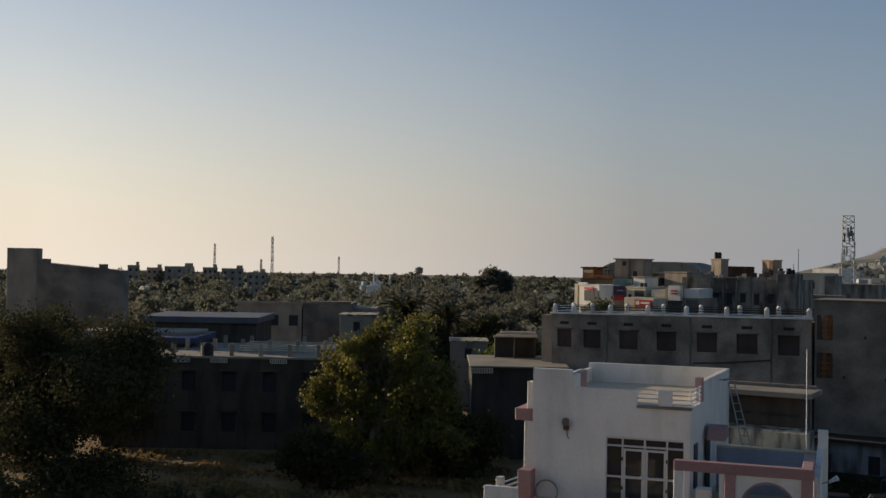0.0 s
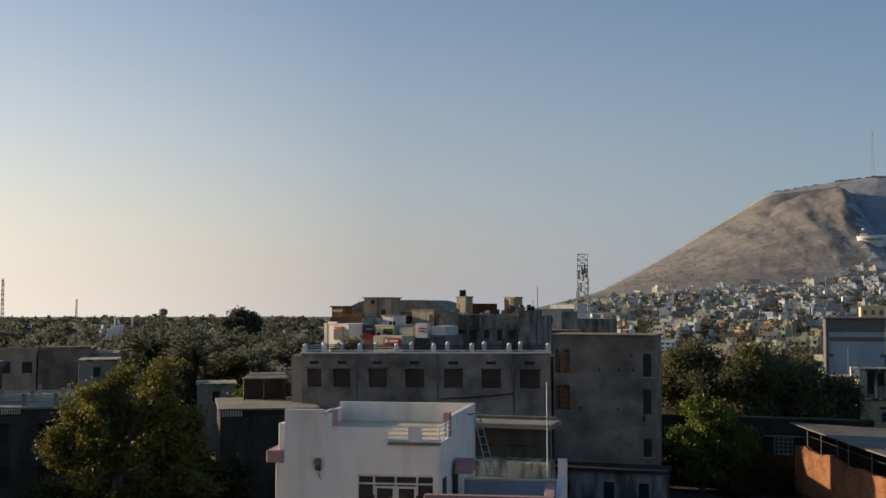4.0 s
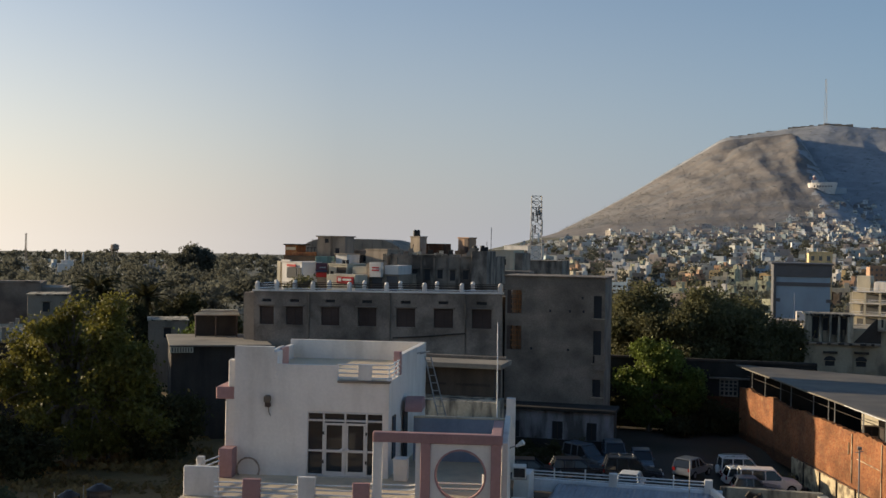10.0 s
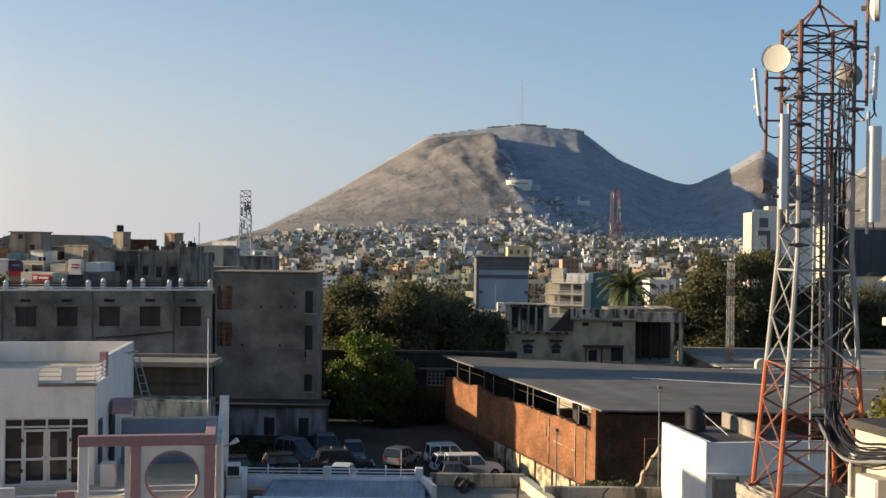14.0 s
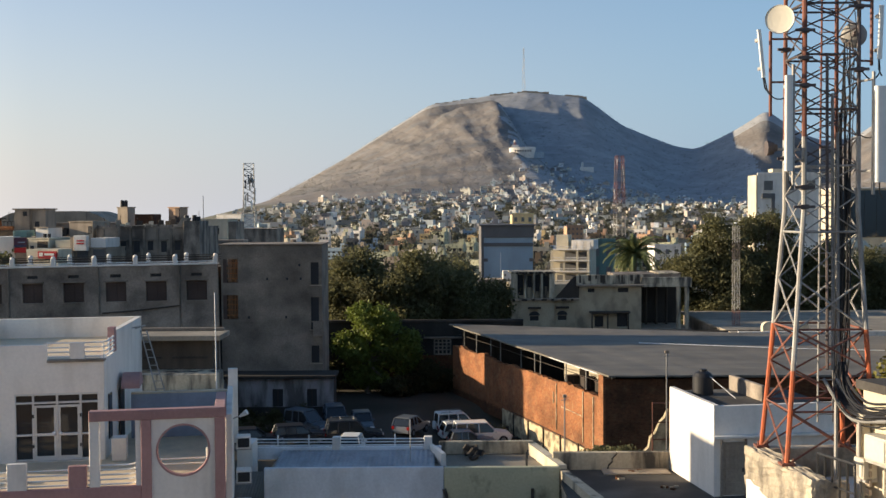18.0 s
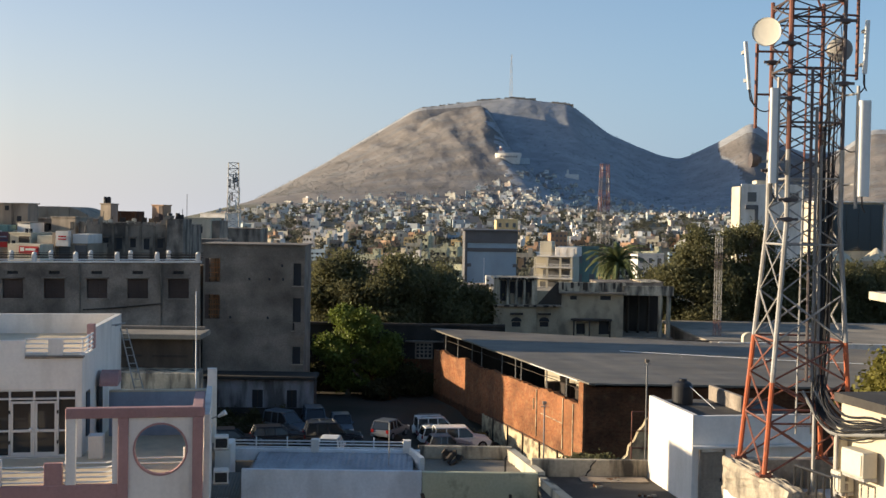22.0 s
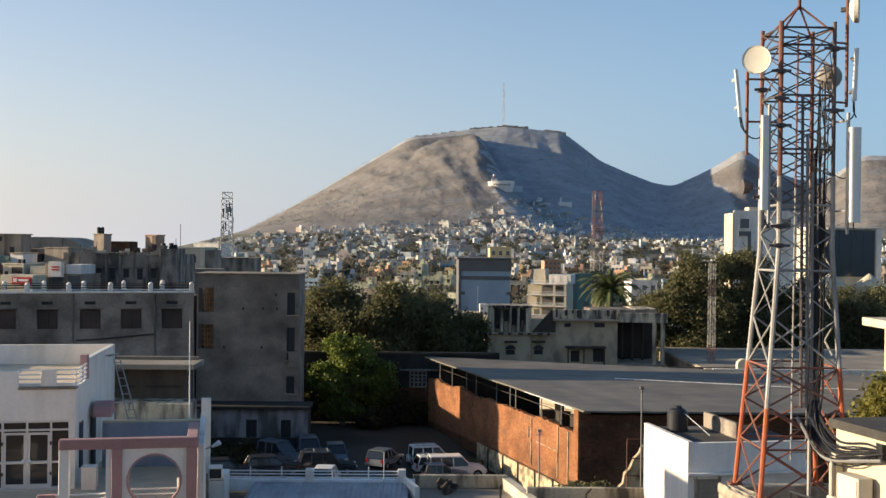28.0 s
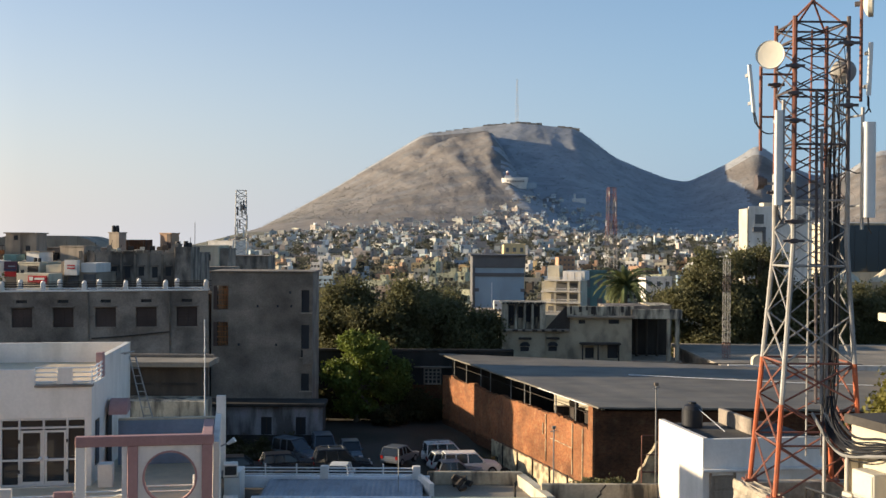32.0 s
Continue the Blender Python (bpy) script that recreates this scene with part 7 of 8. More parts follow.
for x in (-44.7, -44.2):
    wt = thing("water_tank", x, 158.2, 18.14, 0, "small black roof water tank", "water tank", "roof water tanks")
    bm = bmesh.new()
    add_tube(bm, [(0, 0, 0), (0, 0, 0.8), (0, 0, 0.95)], [0.28, 0.28, 0.15], 12)
    part("barrel", bm, BLACK_PLASTIC, wt)
oh = box_house("orange_hut", -38.2, -36.1, 157.2, 1.6, 17.95, ORANGE_WALL, "orange plastered roof hut", rz=-28)
# Dark brown sheet over the right half paints its unlit part.
blk(oh, "return_wall", WOOD_DK, -36.9, -36.2, 157.1, 157.2, 15.9, 17.9)
tub(oh, "roof_tank", BLACK_PLASTIC, [(-35.3, 157.6, 16.0), (-35.3, 157.6, 16.9)], 0.35, 10)
beige = box_house("beige_house", -36.3, -32.2, 170.0, 9, 16.2, CREAM, "weathered beige house with open windows")
for x in (-35.6, -34.0):
    blk(beige, "window", DARK, x, x + 0.6, 169.94, 170.0, 14.0, 15.0)
blk(beige, "side_wing", CEMENT, -32.2, -31.0, 171.0, 178.0, 0, 15.9, 0.03)
blk(beige, "lower_roof", CEMENT, -37.5, -29.0, 166.0, 170.0, 0, 13.2, 0.03)
far = box_house("far_white_house", -60.0, -52.6, 300.0, 9, 17.0, WHITE, "distant white house with a flat roof", rz=-18)
for k in range(4):
    blk(far, "window", DARK, -59.2 + 1.8 * k, -58.3 + 1.8 * k, 299.9, 300.0, 14.6, 15.8)
box_house("mast_roof_house", -36.0, -29.0, 200.0, 9, 14.3, MOULDY, "dark house below the lattice mast")
for i, (x, z) in enumerate(((-32.6, 17.5), (-32.0, 19.5))):
    ap = thing("aerial", x, 152.0, 15.0, 0, "thin roof aerial pole", "aerial", "roof aerials")
    tub(ap, "shaft", STEEL, [(0, 0, 0), (0, 0, z - 15.0)], 0.05, 5)
rng = random.Random(45)
for i in range(12):                           # clutter on the dark house's roof
    x = -44.0 + 1.02 * i + rng.uniform(-0.3, 0.3)
    jb = thing("roof_junk", x, 147.0 + rng.uniform(0, 3), 15.44, rng.uniform(-20, 20), "weathered crates and scrap on a flat roof", "junk", "junk on the roofs")
    hgt = rng.uniform(0.35, 1.0)
    blk(jb, "box", rng.choice((CEMENT_LT, DUN, NEAR_BLACK, CREAM)), -0.4, rng.uniform(0.1, 0.5), -0.3, 0.3, 0, hgt, 0.03)
    tub(jb, "stick", NEAR_BLACK, [(0.0, 0, 0), (rng.uniform(-0.4, 0.4), 0, hgt + rng.uniform(0.2, 0.8))], 0.04, 5)


def lattice_tower(name, x, y, z0, h, w0, w1, mats, label, panels=8, loads=True, thick=0.1, cross=True):
    t = thing(name, x, y, z0, 12, label, "mast")
    L4 = ((-1, -1), (1, -1), (1, 1), (-1, 1))

    def at(k, z):
        w = (w0 + (w1 - w0) * z / h) / 2
        return (L4[k][0] * w, L4[k][1] * w, z)
    for i in range(panels):
        a, c = h * i / panels, h * (i + 1) / panels
        m = mats[i * len(mats) // panels]
        r = thick
        for k in range(4):
            j = (k + 1) % 4
            tub(t, "leg", m, [at(k, a), at(k, c)], r, 5)
            tub(t, "brace", m, [at(k, a), at(j, c)], r * 0.5, 4)
            if cross:
                tub(t, "brace", m, [at(j, a), at(k, c)], r * 0.5, 4)
            tub(t, "girt", m, [at(k, c), at(j, c)], r * 0.5, 4)
    if loads:
        rng = random.Random(int(abs(x)))
        for k in range(16):
            a = rng.uniform(0, math.tau)
            z = h * rng.uniform(0.5, 0.97)
            blk(t, "antenna", (ANTENNA, DARK_STEEL, TRAY)[k % 3], w0 * 0.5 * math.cos(a) - 0.15, w0 * 0.5 * math.cos(a) + 0.15, w0 * 0.5 * math.sin(a) - 0.1, w0 * 0.5 * math.sin(a) + 0.1, z - 1.2, z + 0.8, 0.03)
    return t


lattice_tower("telecom_mast", -42.4, 250.0, 10.0, 18.3, 2.7, 2.2, [STEEL], "grey lattice telecom mast among the roofs", 14, True, 0.08)
lattice_tower("telecom_mast", 67.5, 420.0, 8.0, 30.0, 3.6, 2.6, [STEEL, DARK_STEEL, RUST, DARK_STEEL, RUST], "rusty red and grey lattice telecom mast in the town", 12, True, 0.11)
lattice_tower("radio_mast", 28.6, 108.0, 5.0, 10.6, 0.55, 0.5, [RUST, STEEL, STEEL, STEEL, DARK_STEEL, STEEL], "slim pale lattice radio mast with rusty bands", 13, False, 0.022, True)


# ---- trees ----
def spread(rng, n, x, y, z, rx, ry, rz, r):
    """n leaf masses round a centre."""
    out = []
    for _ in range(n):
        d = rng.normal(size=3)
        d /= np.linalg.norm(d)
        k = rng.uniform(0.3, 1.0)
        s = r * rng.uniform(0.55, 1.35)
        out.append((x + d[0] * rx * k, y + d[1] * ry * k, z + d[2] * rz * k, s, s, s * 0.8))
    return out


g = np.random.default_rng(11)
LT = 29.5                                     # bearing of the left part's plan
tx, ty = turn(-4.6, 87.0, LT)
bl = spread(g, 20, -4.2, 0, 6.0, 2.8, 2.4, 3.8, 1.15) + spread(g, 22, -1.3, 0.3, 8.2, 2.3, 2.1, 4.3, 1.1) + spread(np.random.default_rng(77), 16, 2.8, 0.2, 8.6, 1.8, 1.8, 4.0, 1.0) + spread(g, 18, 4.2, 0, 7.2, 2.6, 2.3, 3.8, 1.15) + spread(g, 18, 0, -0.4, 3.0, 6.2, 2.8, 2.2, 1.1) + spread(g, 16, 3.0, 0.8, 4.6, 4.6, 2.6, 3.4, 1.3)
tree("broad_tree", tx, ty, 14, bl, LEAF_A, 80000, 0.18, 0.34, "large yellow-green broadleaf tree in the yard", 21, 0.42)
# weeds and bushes before the outbuilding
for i, (bx, by, bw, bh) in enumerate(((-15.6, 88.3, 1.3, 1.3), (-12.9, 88.4, 1.0, 1.1), (-11.4, 88.7, 0.8, 1.5), (-14.4, 86.6, 1.4, 0.9), (-16.8, 85.4, 1.6, 1.1), (-12.9, 86.2, 0.9, 0.7))):
    tree("bush", bx, by, bh, spread(np.random.default_rng(640 + i), 9, 0, 0, bh * 0.62, bw, 0.6, bh * 0.45, 0.42), LEAF_D, 1500, 0.12, 0.2, "dark dusty bush growing beside the outbuilding", 650 + i, 0.05, group="bushes beside the outbuilding")
tx, ty = turn(0.5, 89.0, LT)
tree("shrub_tree", tx, ty, 7, spread(g, 9, 0, 0, 3.5, 4.5, 2.5, 2.8, 1.6), LEAF_D, 7000, 0.3, 0.5, "dark bushy tree at the yard's edge", 22, 0.25)
tx, ty = turn(-24.0, 72.0, LT)
tree("broad_tree", tx, ty, 13, spread(g, 14, 0, 0, 8.0, 5.5, 5, 4.8, 2.3), LEAF_D, 75000, 0.15, 0.5, "dark shaded broadleaf tree with dense leaves", 23, 0.4)
tx, ty = turn(-30.5, 92.0, LT)
tree("broad_tree", tx, ty, 12, spread(g, 12, 0, 0, 7.5, 5.5, 5, 4.5, 2.3), LEAF_D, 60000, 0.16, 0.5, "dark shaded broadleaf tree with dense leaves", 24, 0.4)
tx, ty = turn(-21.0, 66.0, LT)
tree("shrub_tree", tx, ty, 6, spread(g, 10, 0, 0, 3.2, 4.2, 3, 2.6, 1.5), LEAF_D, 20000, 0.16, 0.45, "dark shrubby tree below the larger trees", 25, 0.22)
for i, (a, d, s) in enumerate(((-17.5, 72.5, 1.3), (-14.5, 74.0, 1.0), (-8.5, 74.5, 1.1), (-19.5, 71.0, 1.2))):
    tx, ty = turn(a, d, LT)
    tree("bush", tx, ty, 1.8 * s, spread(g, 5, 0, 0, 0.9 * s, 1.4 * s, 1.0 * s, 0.6 * s, 0.7 * s), LEAF_B, 1600, 0.2, 0.3, "low dull green bush on the grass", 30 + i, 0.06, group="bushes on the grass")
for i, (a, d, h) in enumerate(((-9.8, 84.5, 4.8), (-2.0, 89.0, 5.0), (3.0, 90.0, 6.0), (-7.0, 83.2, 3.8))):
    tx, ty = turn(a, d, LT)
    tree("shrub_tree", tx, ty, h, spread(g, 12, 0, 0, h * 0.5, 2.2, 1.8, h * 0.42, 0.9), LEAF_D if i != 1 else LEAF_A, 7000, 0.22, 0.35, "dark shrubby growth below the large tree", 110 + i, 0.15, group="shrubs below the tree")
# Trees at and beyond the left edge, added to shade the grass.
for i, (a, d) in enumerate(((-36.5, 88.0), (-41.0, 95.0), (-35.0, 99.0))):
    tx, ty = turn(a, d, LT)
    tree("broad_tree", tx, ty, 12.5, spread(g, 14, 0, 0, 7.0, 4.4, 4, 4.6, 1.9), LEAF_D, 34000, 0.18, 0.5, "dark shaded broadleaf tree with dense leaves", 120 + i, 0.4)
# garden trees and a low white house between the slab roofs and the plain
gt = np.random.default_rng(301)
for i, (a, d, h) in enumerate(((-2.0, 128, 8.5), (7.5, 126, 8.0), (11.0, 134, 9.0), (0.5, 146, 9.5), (-8.0, 138, 9.0), (13.0, 121, 8.0), (6.5, 149, 10.0), (-4.5, 119, 7.5), (9.5, 116, 6.5))):
    tx, ty = turn(a, d, LT)
    tree("garden_tree", tx, ty, h, spread(gt, 12, 0, 0, h * 0.6, h * 0.36, h * 0.3, h * 0.34, h * 0.14), (LEAF_D, LEAF_C, LEAF_B)[i % 3], 7000, 0.26, 0.4, "dull green tree between the low houses", 310 + i, 0.2, group="trees between the low houses")
tree("bushy_tree", -47.8, 121.0, 13.4, spread(gt, 16, 0, 0, 9.6, 4.2, 2.4, 3.0, 1.3), LEAF_B, 16000, 0.22, 0.4, "bushy green tree behind the roof balustrade", 330, 0.28)
# Shrubs added by the left edge to block more of the low sun.
for i, (a, d, h) in enumerate(((-27.5, 63.0, 7.5), (-23.5, 58.0, 5.0))):
    tx, ty = turn(a, d, LT)
    tree("shrub_tree", tx, ty, h, spread(gt, 14, 0, 0, h * 0.5, 3.6, 2.8, h * 0.42, 1.3), LEAF_D, 24000, 0.15, 0.42, "dark shrubby tree below the larger trees", 340 + i, 0.22)
# the fresh green tree beside the parked cars
gn = np.random.default_rng(402)
tree("neem_tree", -6.9, 105.2, 9, spread(gn, 20, 0.7, 0, 6.7, 1.6, 1.2, 2.2, 0.72) + spread(gn, 16, -1.2, -0.3, 4.3, 1.6, 1.2, 1.6, 0.7) + spread(gn, 8, -0.6, -0.2, 1.8, 1.2, 1.0, 0.9, 0.6) + spread(gn, 12, 1.7, 0.2, 3.6, 1.5, 1.2, 2.2, 0.7) + spread(gn, 14, 3.6, 0.5, 3.9, 1.3, 1.1, 2.2, 0.75) + spread(gn, 7, 0.4, -0.2, 1.5, 1.4, 1.0, 0.8, 0.6), LEAF_C, 66000, 0.18, 0.27, "fresh green tree beside the parked cars", 40, 0.25)
for i, (x, y, h) in enumerate(((8.9, 52.2, 1.2), (7.6, 53.0, 1.0), (10.9, 53.5, 1.3), (12.4, 54.5, 1.2))):
    tree("weed_clump", x, y, 6.0, spread(g, 6, 0, 0, 5.55, 0.9, 0.5, 0.36, 0.22), LEAF_B, 1500, 0.1, 0.14, "tall weeds on the rubble behind the cracked parapet", 150 + i, 0.05, group="weeds on the rubble")
# the big dull trees behind the boundary wall
for i, (x, y, h, rx, n) in enumerate(((-8.4, 113, 13.6, 4.2, 18), (-3.2, 112, 15.0, 5.4, 30), (2.2, 114, 12.9, 3.6, 16), (-12.2, 116, 11.8, 3.2, 14), (6.0, 117, 10.2, 2.6, 10), (-0.6, 117, 13.8, 4.4, 18))):
    tree("gum_tree", x, y, h, spread(g, n + 16, 0, 0, h * 0.52, rx, 3.2, h * 0.42, 1.25), LEAF_B, 44000 if i < 3 else 22000, 0.2, 0.5, "tall dull olive tree with pale limbs", 50 + i, 0.32, bark=CEMENT_LT, group="trees behind the wall")
for i, (x, y, h, rx, n) in enumerate(((28.0, 129, 14.6, 2.8, 14), (32.5, 128, 16.8, 3.4, 16), (38.0, 131, 18.6, 4.2, 20), (45.0, 130, 16.0, 4.2, 14), (52.5, 135, 15.0, 4.2, 14), (60.5, 138, 14.0, 4.5, 12))):
    tree("gum_tree", x, y, h, spread(g, n + 14, 0, 0, h * 0.5, rx, 3.2, h * 0.43, 1.35), LEAF_B, 32000, 0.21, 0.55, "tall dull olive tree", 60 + i, 0.3, group="trees beyond the pale roof")
tree("garden_tree", 20.5, 45.6, 13.2, spread(g, 14, 0, 0, 9.8, 2.2, 2.0, 2.6, 0.8), LEAF_A, 22000, 0.14, 0.25, "leafy green tree beside the cream room", 70, 0.2)


def palm(x, y, z, h, label, seed, leaves=LEAF_A):
    rng = random.Random(seed)
    t = thing("palm_tree", x, y, z, 0, label, "palm")
    bm = bmesh.new()
    add_tube(bm, [(0, 0, -0.2), (0.1, 0, h * 0.5), (0, 0, h)], [0.42, 0.34, 0.36], 9)
    part("trunk", bm, BARK, t)
    for k in range(60):
        az, up = rng.uniform(0, math.tau), rng.uniform(-0.5, 1.25)
        ln = rng.uniform(3.4, 4.6)
        bm = bmesh.new()
        pts, p = [], Vector((0, 0, h))
        for i in range(8):
            e = up - 1.5 * (i / 7) ** 1.4
            pts.append(p.copy())
            p = p + Vector((math.cos(az) * math.cos(e), math.sin(az) * math.cos(e), math.sin(e))) * ln / 7
        side = Vector((-math.sin(az), math.cos(az), 0))
        for i in range(1, 8):
            a, d = pts[i], (pts[i] - pts[i - 1]).normalized()
            for s in (-1, 1):
                for f in (0.0, 0.33, 0.66):
                    q = pts[i - 1].lerp(a, f)
                    tip = q + side * s * 0.75 * (1.1 - i / 9) + d * 0.5 - Vector((0, 0, 0.18))
                    bm.faces.new([bm.verts.new(v) for v in (q - d * 0.09, tip, q + d * 0.16)])
        add_tube(bm, pts, [0.05 - 0.006 * i for i in range(8)], 4)
        part("frond", bm, leaves, t)
    return t


palm(23.4, 135.0, 0, 12.0, "tall date palm with arching fronds", 3, LEAF_PALM)
px, py = turn(-5.0, 150.0, LT)
palm(px, py, 0, 10.0, "dark palm among the houses", 5, LEAF_D)
px, py = turn(1.0, 155.0, LT)
palm(px, py, 0, 9.0, "dark palm among the houses", 6, LEAF_D)


# ---- left part: long dark building and its neighbours (plan turned by LT) ----
def lthing(name, a, d, label, category="building"):
    x, y = turn(a, d, LT)
    return thing(name, x, y, 0, LT, label, category, frame_off=(a, d, 0))


lb = lthing("long_building", -18.0, 104.0, "long dark two-storey building with a flat roof")
LW = [(-26.5 + 3.6 * k, -25.3 + 3.6 * k, 5.2, 6.9) for k in range(6)] + [(-26.5 + 3.6 * k, -25.3 + 3.6 * k, 1.6, 3.3) for k in range(6)]
# Facade and body colours kept very dark to carry their shade.
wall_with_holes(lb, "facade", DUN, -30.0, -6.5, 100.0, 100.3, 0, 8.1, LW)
blk(lb, "body", NEAR_BLACK, -30.0, -6.5, 100.8, 116.0, 0, 8.0)
blk(lb, "roof", ROOF_DUST, -30.2, -6.3, 99.8, 116.2, 8.1, 8.3, 0.03)
for h in LW:
    w = blk(lb, "window", DARK, h[0], h[1], 100.22, 100.28, h[2], h[3])
    blk(w, "shade", DUN, h[0] - 0.2, h[1] + 0.2, 99.5, 100.0, h[3] + 0.1, h[3] + 0.2)
for a in (-26.5, -22.9, -19.6, -14.3, -8.6):
    pn = blk(lb, "parapet_grille", CREAM, a - 0.75, a + 0.75, 99.7, 99.8, 7.75, 8.15)
    for k in range(7):
        blk(pn, "slot", DARK, a - 0.62 + 0.2 * k, a - 0.55 + 0.2 * k, 99.68, 99.7, 7.8, 8.1)
for j, d in enumerate((100.5, 106.0, 111.0)):
    for k in range(7):
        a = -24.0 + 2.6 * k
        blk(lb, "roof_stub", CEMENT_LT, a, a + 0.35, d, d + 0.35, 8.3, 9.4, 0.02)
for d in (104.0, 107.0, 109.0):
    for k in range(3):
        blk(lb, "roof_screen", CREAM, -18.5, -11.0 + k, d, d + 0.1, 8.5 + 0.22 * k, 8.6 + 0.22 * k)
wt = lthing("water_tank", -20.8, 100.6, "black plastic roof water tank", "water tank")
bm = bmesh.new()
add_tube(bm, [(0, 0, 8.3), (0, 0, 9.2), (0, 0, 9.45)], [0.55, 0.55, 0.25], 14)
part("barrel", bm, BLACK_PLASTIC, wt)
sr = lthing("slab_roof_house", 5.8, 102.0, "low dark house with a pale dusty roof")
# Near-black body colour offsets the sky light on this shaded wall.
blk(sr, "body", NEAR_BLACK, 2.8, 11.0, 97.2, 108.0, 0, 8.0)
blk(sr, "roof", ROOF_DUST, 2.6, 11.2, 96.6, 108.3, 8.0, 8.14, 0.03)
pn = blk(sr, "parapet_grille", CREAM, 2.7, 4.6, 96.7, 96.8, 7.5, 7.95)
for k in range(8):
    blk(pn, "slot", DARK, 2.85 + 0.22 * k, 2.93 + 0.22 * k, 96.68, 96.7, 7.55, 7.9)
blk(sr, "roof_room", NEAR_BLACK, 5.2, 8.9, 106.0, 108.0, 8.14, 10.1, 0.03)
for k in range(4):
    blk(sr, "roof_slat", CREAM if k % 2 else CEMENT_LT, 5.0 + 0.25 * k, 9.1, 104.6 + 0.8 * k, 105.2 + 0.8 * k, 10.1 + 0.1 * k, 10.2 + 0.1 * k)
for a in (5.1, 6.9, 8.8):
    blk(sr, "roof_prop", WOOD_DK, a, a + 0.12, 104.7, 104.82, 8.14, 10.1)
dk = lthing("dark_tower_house", -41.0, 128.0, "tall dark windowless house with a stair tower")
blk(dk, "body", CEMENT_DK, -45.0, -35.6, 125.0, 128.0, 0, 15.3, 0.05)
blk(dk, "stair_tower", CEMENT_LT, -48.4, -45.0, 125.0, 126.6, 0, 17.8, 0.05)
bm = bmesh.new()
slope = [(-4.0, 15.3), (5.4, 15.3), (5.4, 15.45), (-4.0, 16.25)]
lo = [bm.verts.new((a, -3.0, z)) for a, z in slope]
hi = [bm.verts.new((a, 0.0, z)) for a, z in slope]
for j in range(4):
    bm.faces.new((lo[j], lo[(j + 1) % 4], hi[(j + 1) % 4], hi[j]))
bm.faces.new(lo[::-1])
bm.faces.new(hi)
part("sloping_parapet", bm, CEMENT_DK, dk)
for z in (12.5, 15.8):
    blk(dk, "tower_window", DARK, -48.44, -48.4, 125.3, 126.2, z, z + 1.2)
for a, z in ((-44.6, 16.2), (-38.2, 15.7)):
    blk(dk, "roof_stub", CEMENT_DK, a, a + 0.8, 125.2, 126.0, z - 0.3, z + 0.45, 0.03)
wm = lthing("white_house", -23.0, 153.0, "pale whitewashed two-storey house", "house")
blk(wm, "body", CEMENT_LT, -27.2, -18.6, 150.0, 160.0, 0, 11.0)
for k in range(3):
    blk(wm, "window", DARK, -25.5 + 2.6 * k, -24.3 + 2.6 * k, 149.95, 150.0, 8.2, 9.6)
    blk(wm, "window", DARK, -25.5 + 2.6 * k, -24.3 + 2.6 * k, 149.95, 150.0, 4.2, 5.8)
blk(wm, "parapet", CEMENT_LT, -27.4, -18.4, 149.8, 150.1, 11.0, 11.4)
bh = lthing("brick_house", -15.0, 153.0, "dull brick house with a flat roof", "house")
blk(bh, "body", CEMENT_DK, -18.4, -12.0, 150.0, 160.0, 0, 11.2)
blk(bh, "parapet", CEMENT, -18.4, -12.0, 149.8, 150.1, 11.2, 11.5)
blk(bh, "side_wing", CEMENT_LT, -12.0, -8.8, 152.0, 160.0, 0, 10.6)
dr2 = lthing("dark_roof_house", -27.0, 128.0, "low dark house with a broad sheet roof", "house")
blk(dr2, "body", DUN, -33.0, -20.5, 125.0, 136.0, 0, 9.8)
blk(dr2, "roof", SHEET_DK, -33.4, -20.2, 124.5, 136.5, 9.8, 10.5, 0.05)
br = lthing("blue_roof_shed", -30.0, 112.0, "shed with blue and grey sheet roofs", "shed")
blk(br, "body", DUN, -36.5, -24.0, 109.0, 118.0, 0, 8.7)
blk(br, "roof", TARP_BLUE, -37.0, -23.6, 108.4, 118.4, 8.7, 9.3, 0.03)
blk(br, "upper_roof", ROOF_DUST, -36.5, -24.4, 112.0, 118.2, 9.3, 9.6, 0.03)


for a, d, w, top in ((-10.3, 139.0, 4.4, 10.2), (3.4, 133.0, 4.4, 7.6)):
    ph = lthing("garden_house", a, d, "low pale house among garden trees", "house")
    blk(ph, "wall", CEMENT_LT, a - w / 2, a + w / 2, d, d + 6, 0, top, 0.03)
    blk(ph, "roof_edge", OLD_WHITE, a - w / 2 - 0.15, a + w / 2 + 0.15, d - 0.2, d + 6.1, top, top + 0.15, 0.02)
    win = blk(ph, "window", DARK, a - 0.5, a + 0.3, d - 0.04, d, top - 1.9, top - 0.8)
    blk(win, "shade", CEMENT, a - 0.7, a + 0.5, d - 0.4, d - 0.04, top - 0.7, top - 0.62)

# tanks on the near low roof at the left
nl = thing("low_roof_house", -29.5, 46.0, 0, LT, "low house roof with a white edge", "house")
blk(nl, "body", OLD_WHITE, -8.0, 3.4, -1.4, 1.0, 0, 4.0)
blk(nl, "roof", ROOF_TAR, -7.9, 3.3, -1.1, 0.9, 4.0, 4.05)
blk(nl, "roof_edge", WHITE, -8.1, 3.5, -1.5, -1.2, 3.9, 4.25, 0.02)
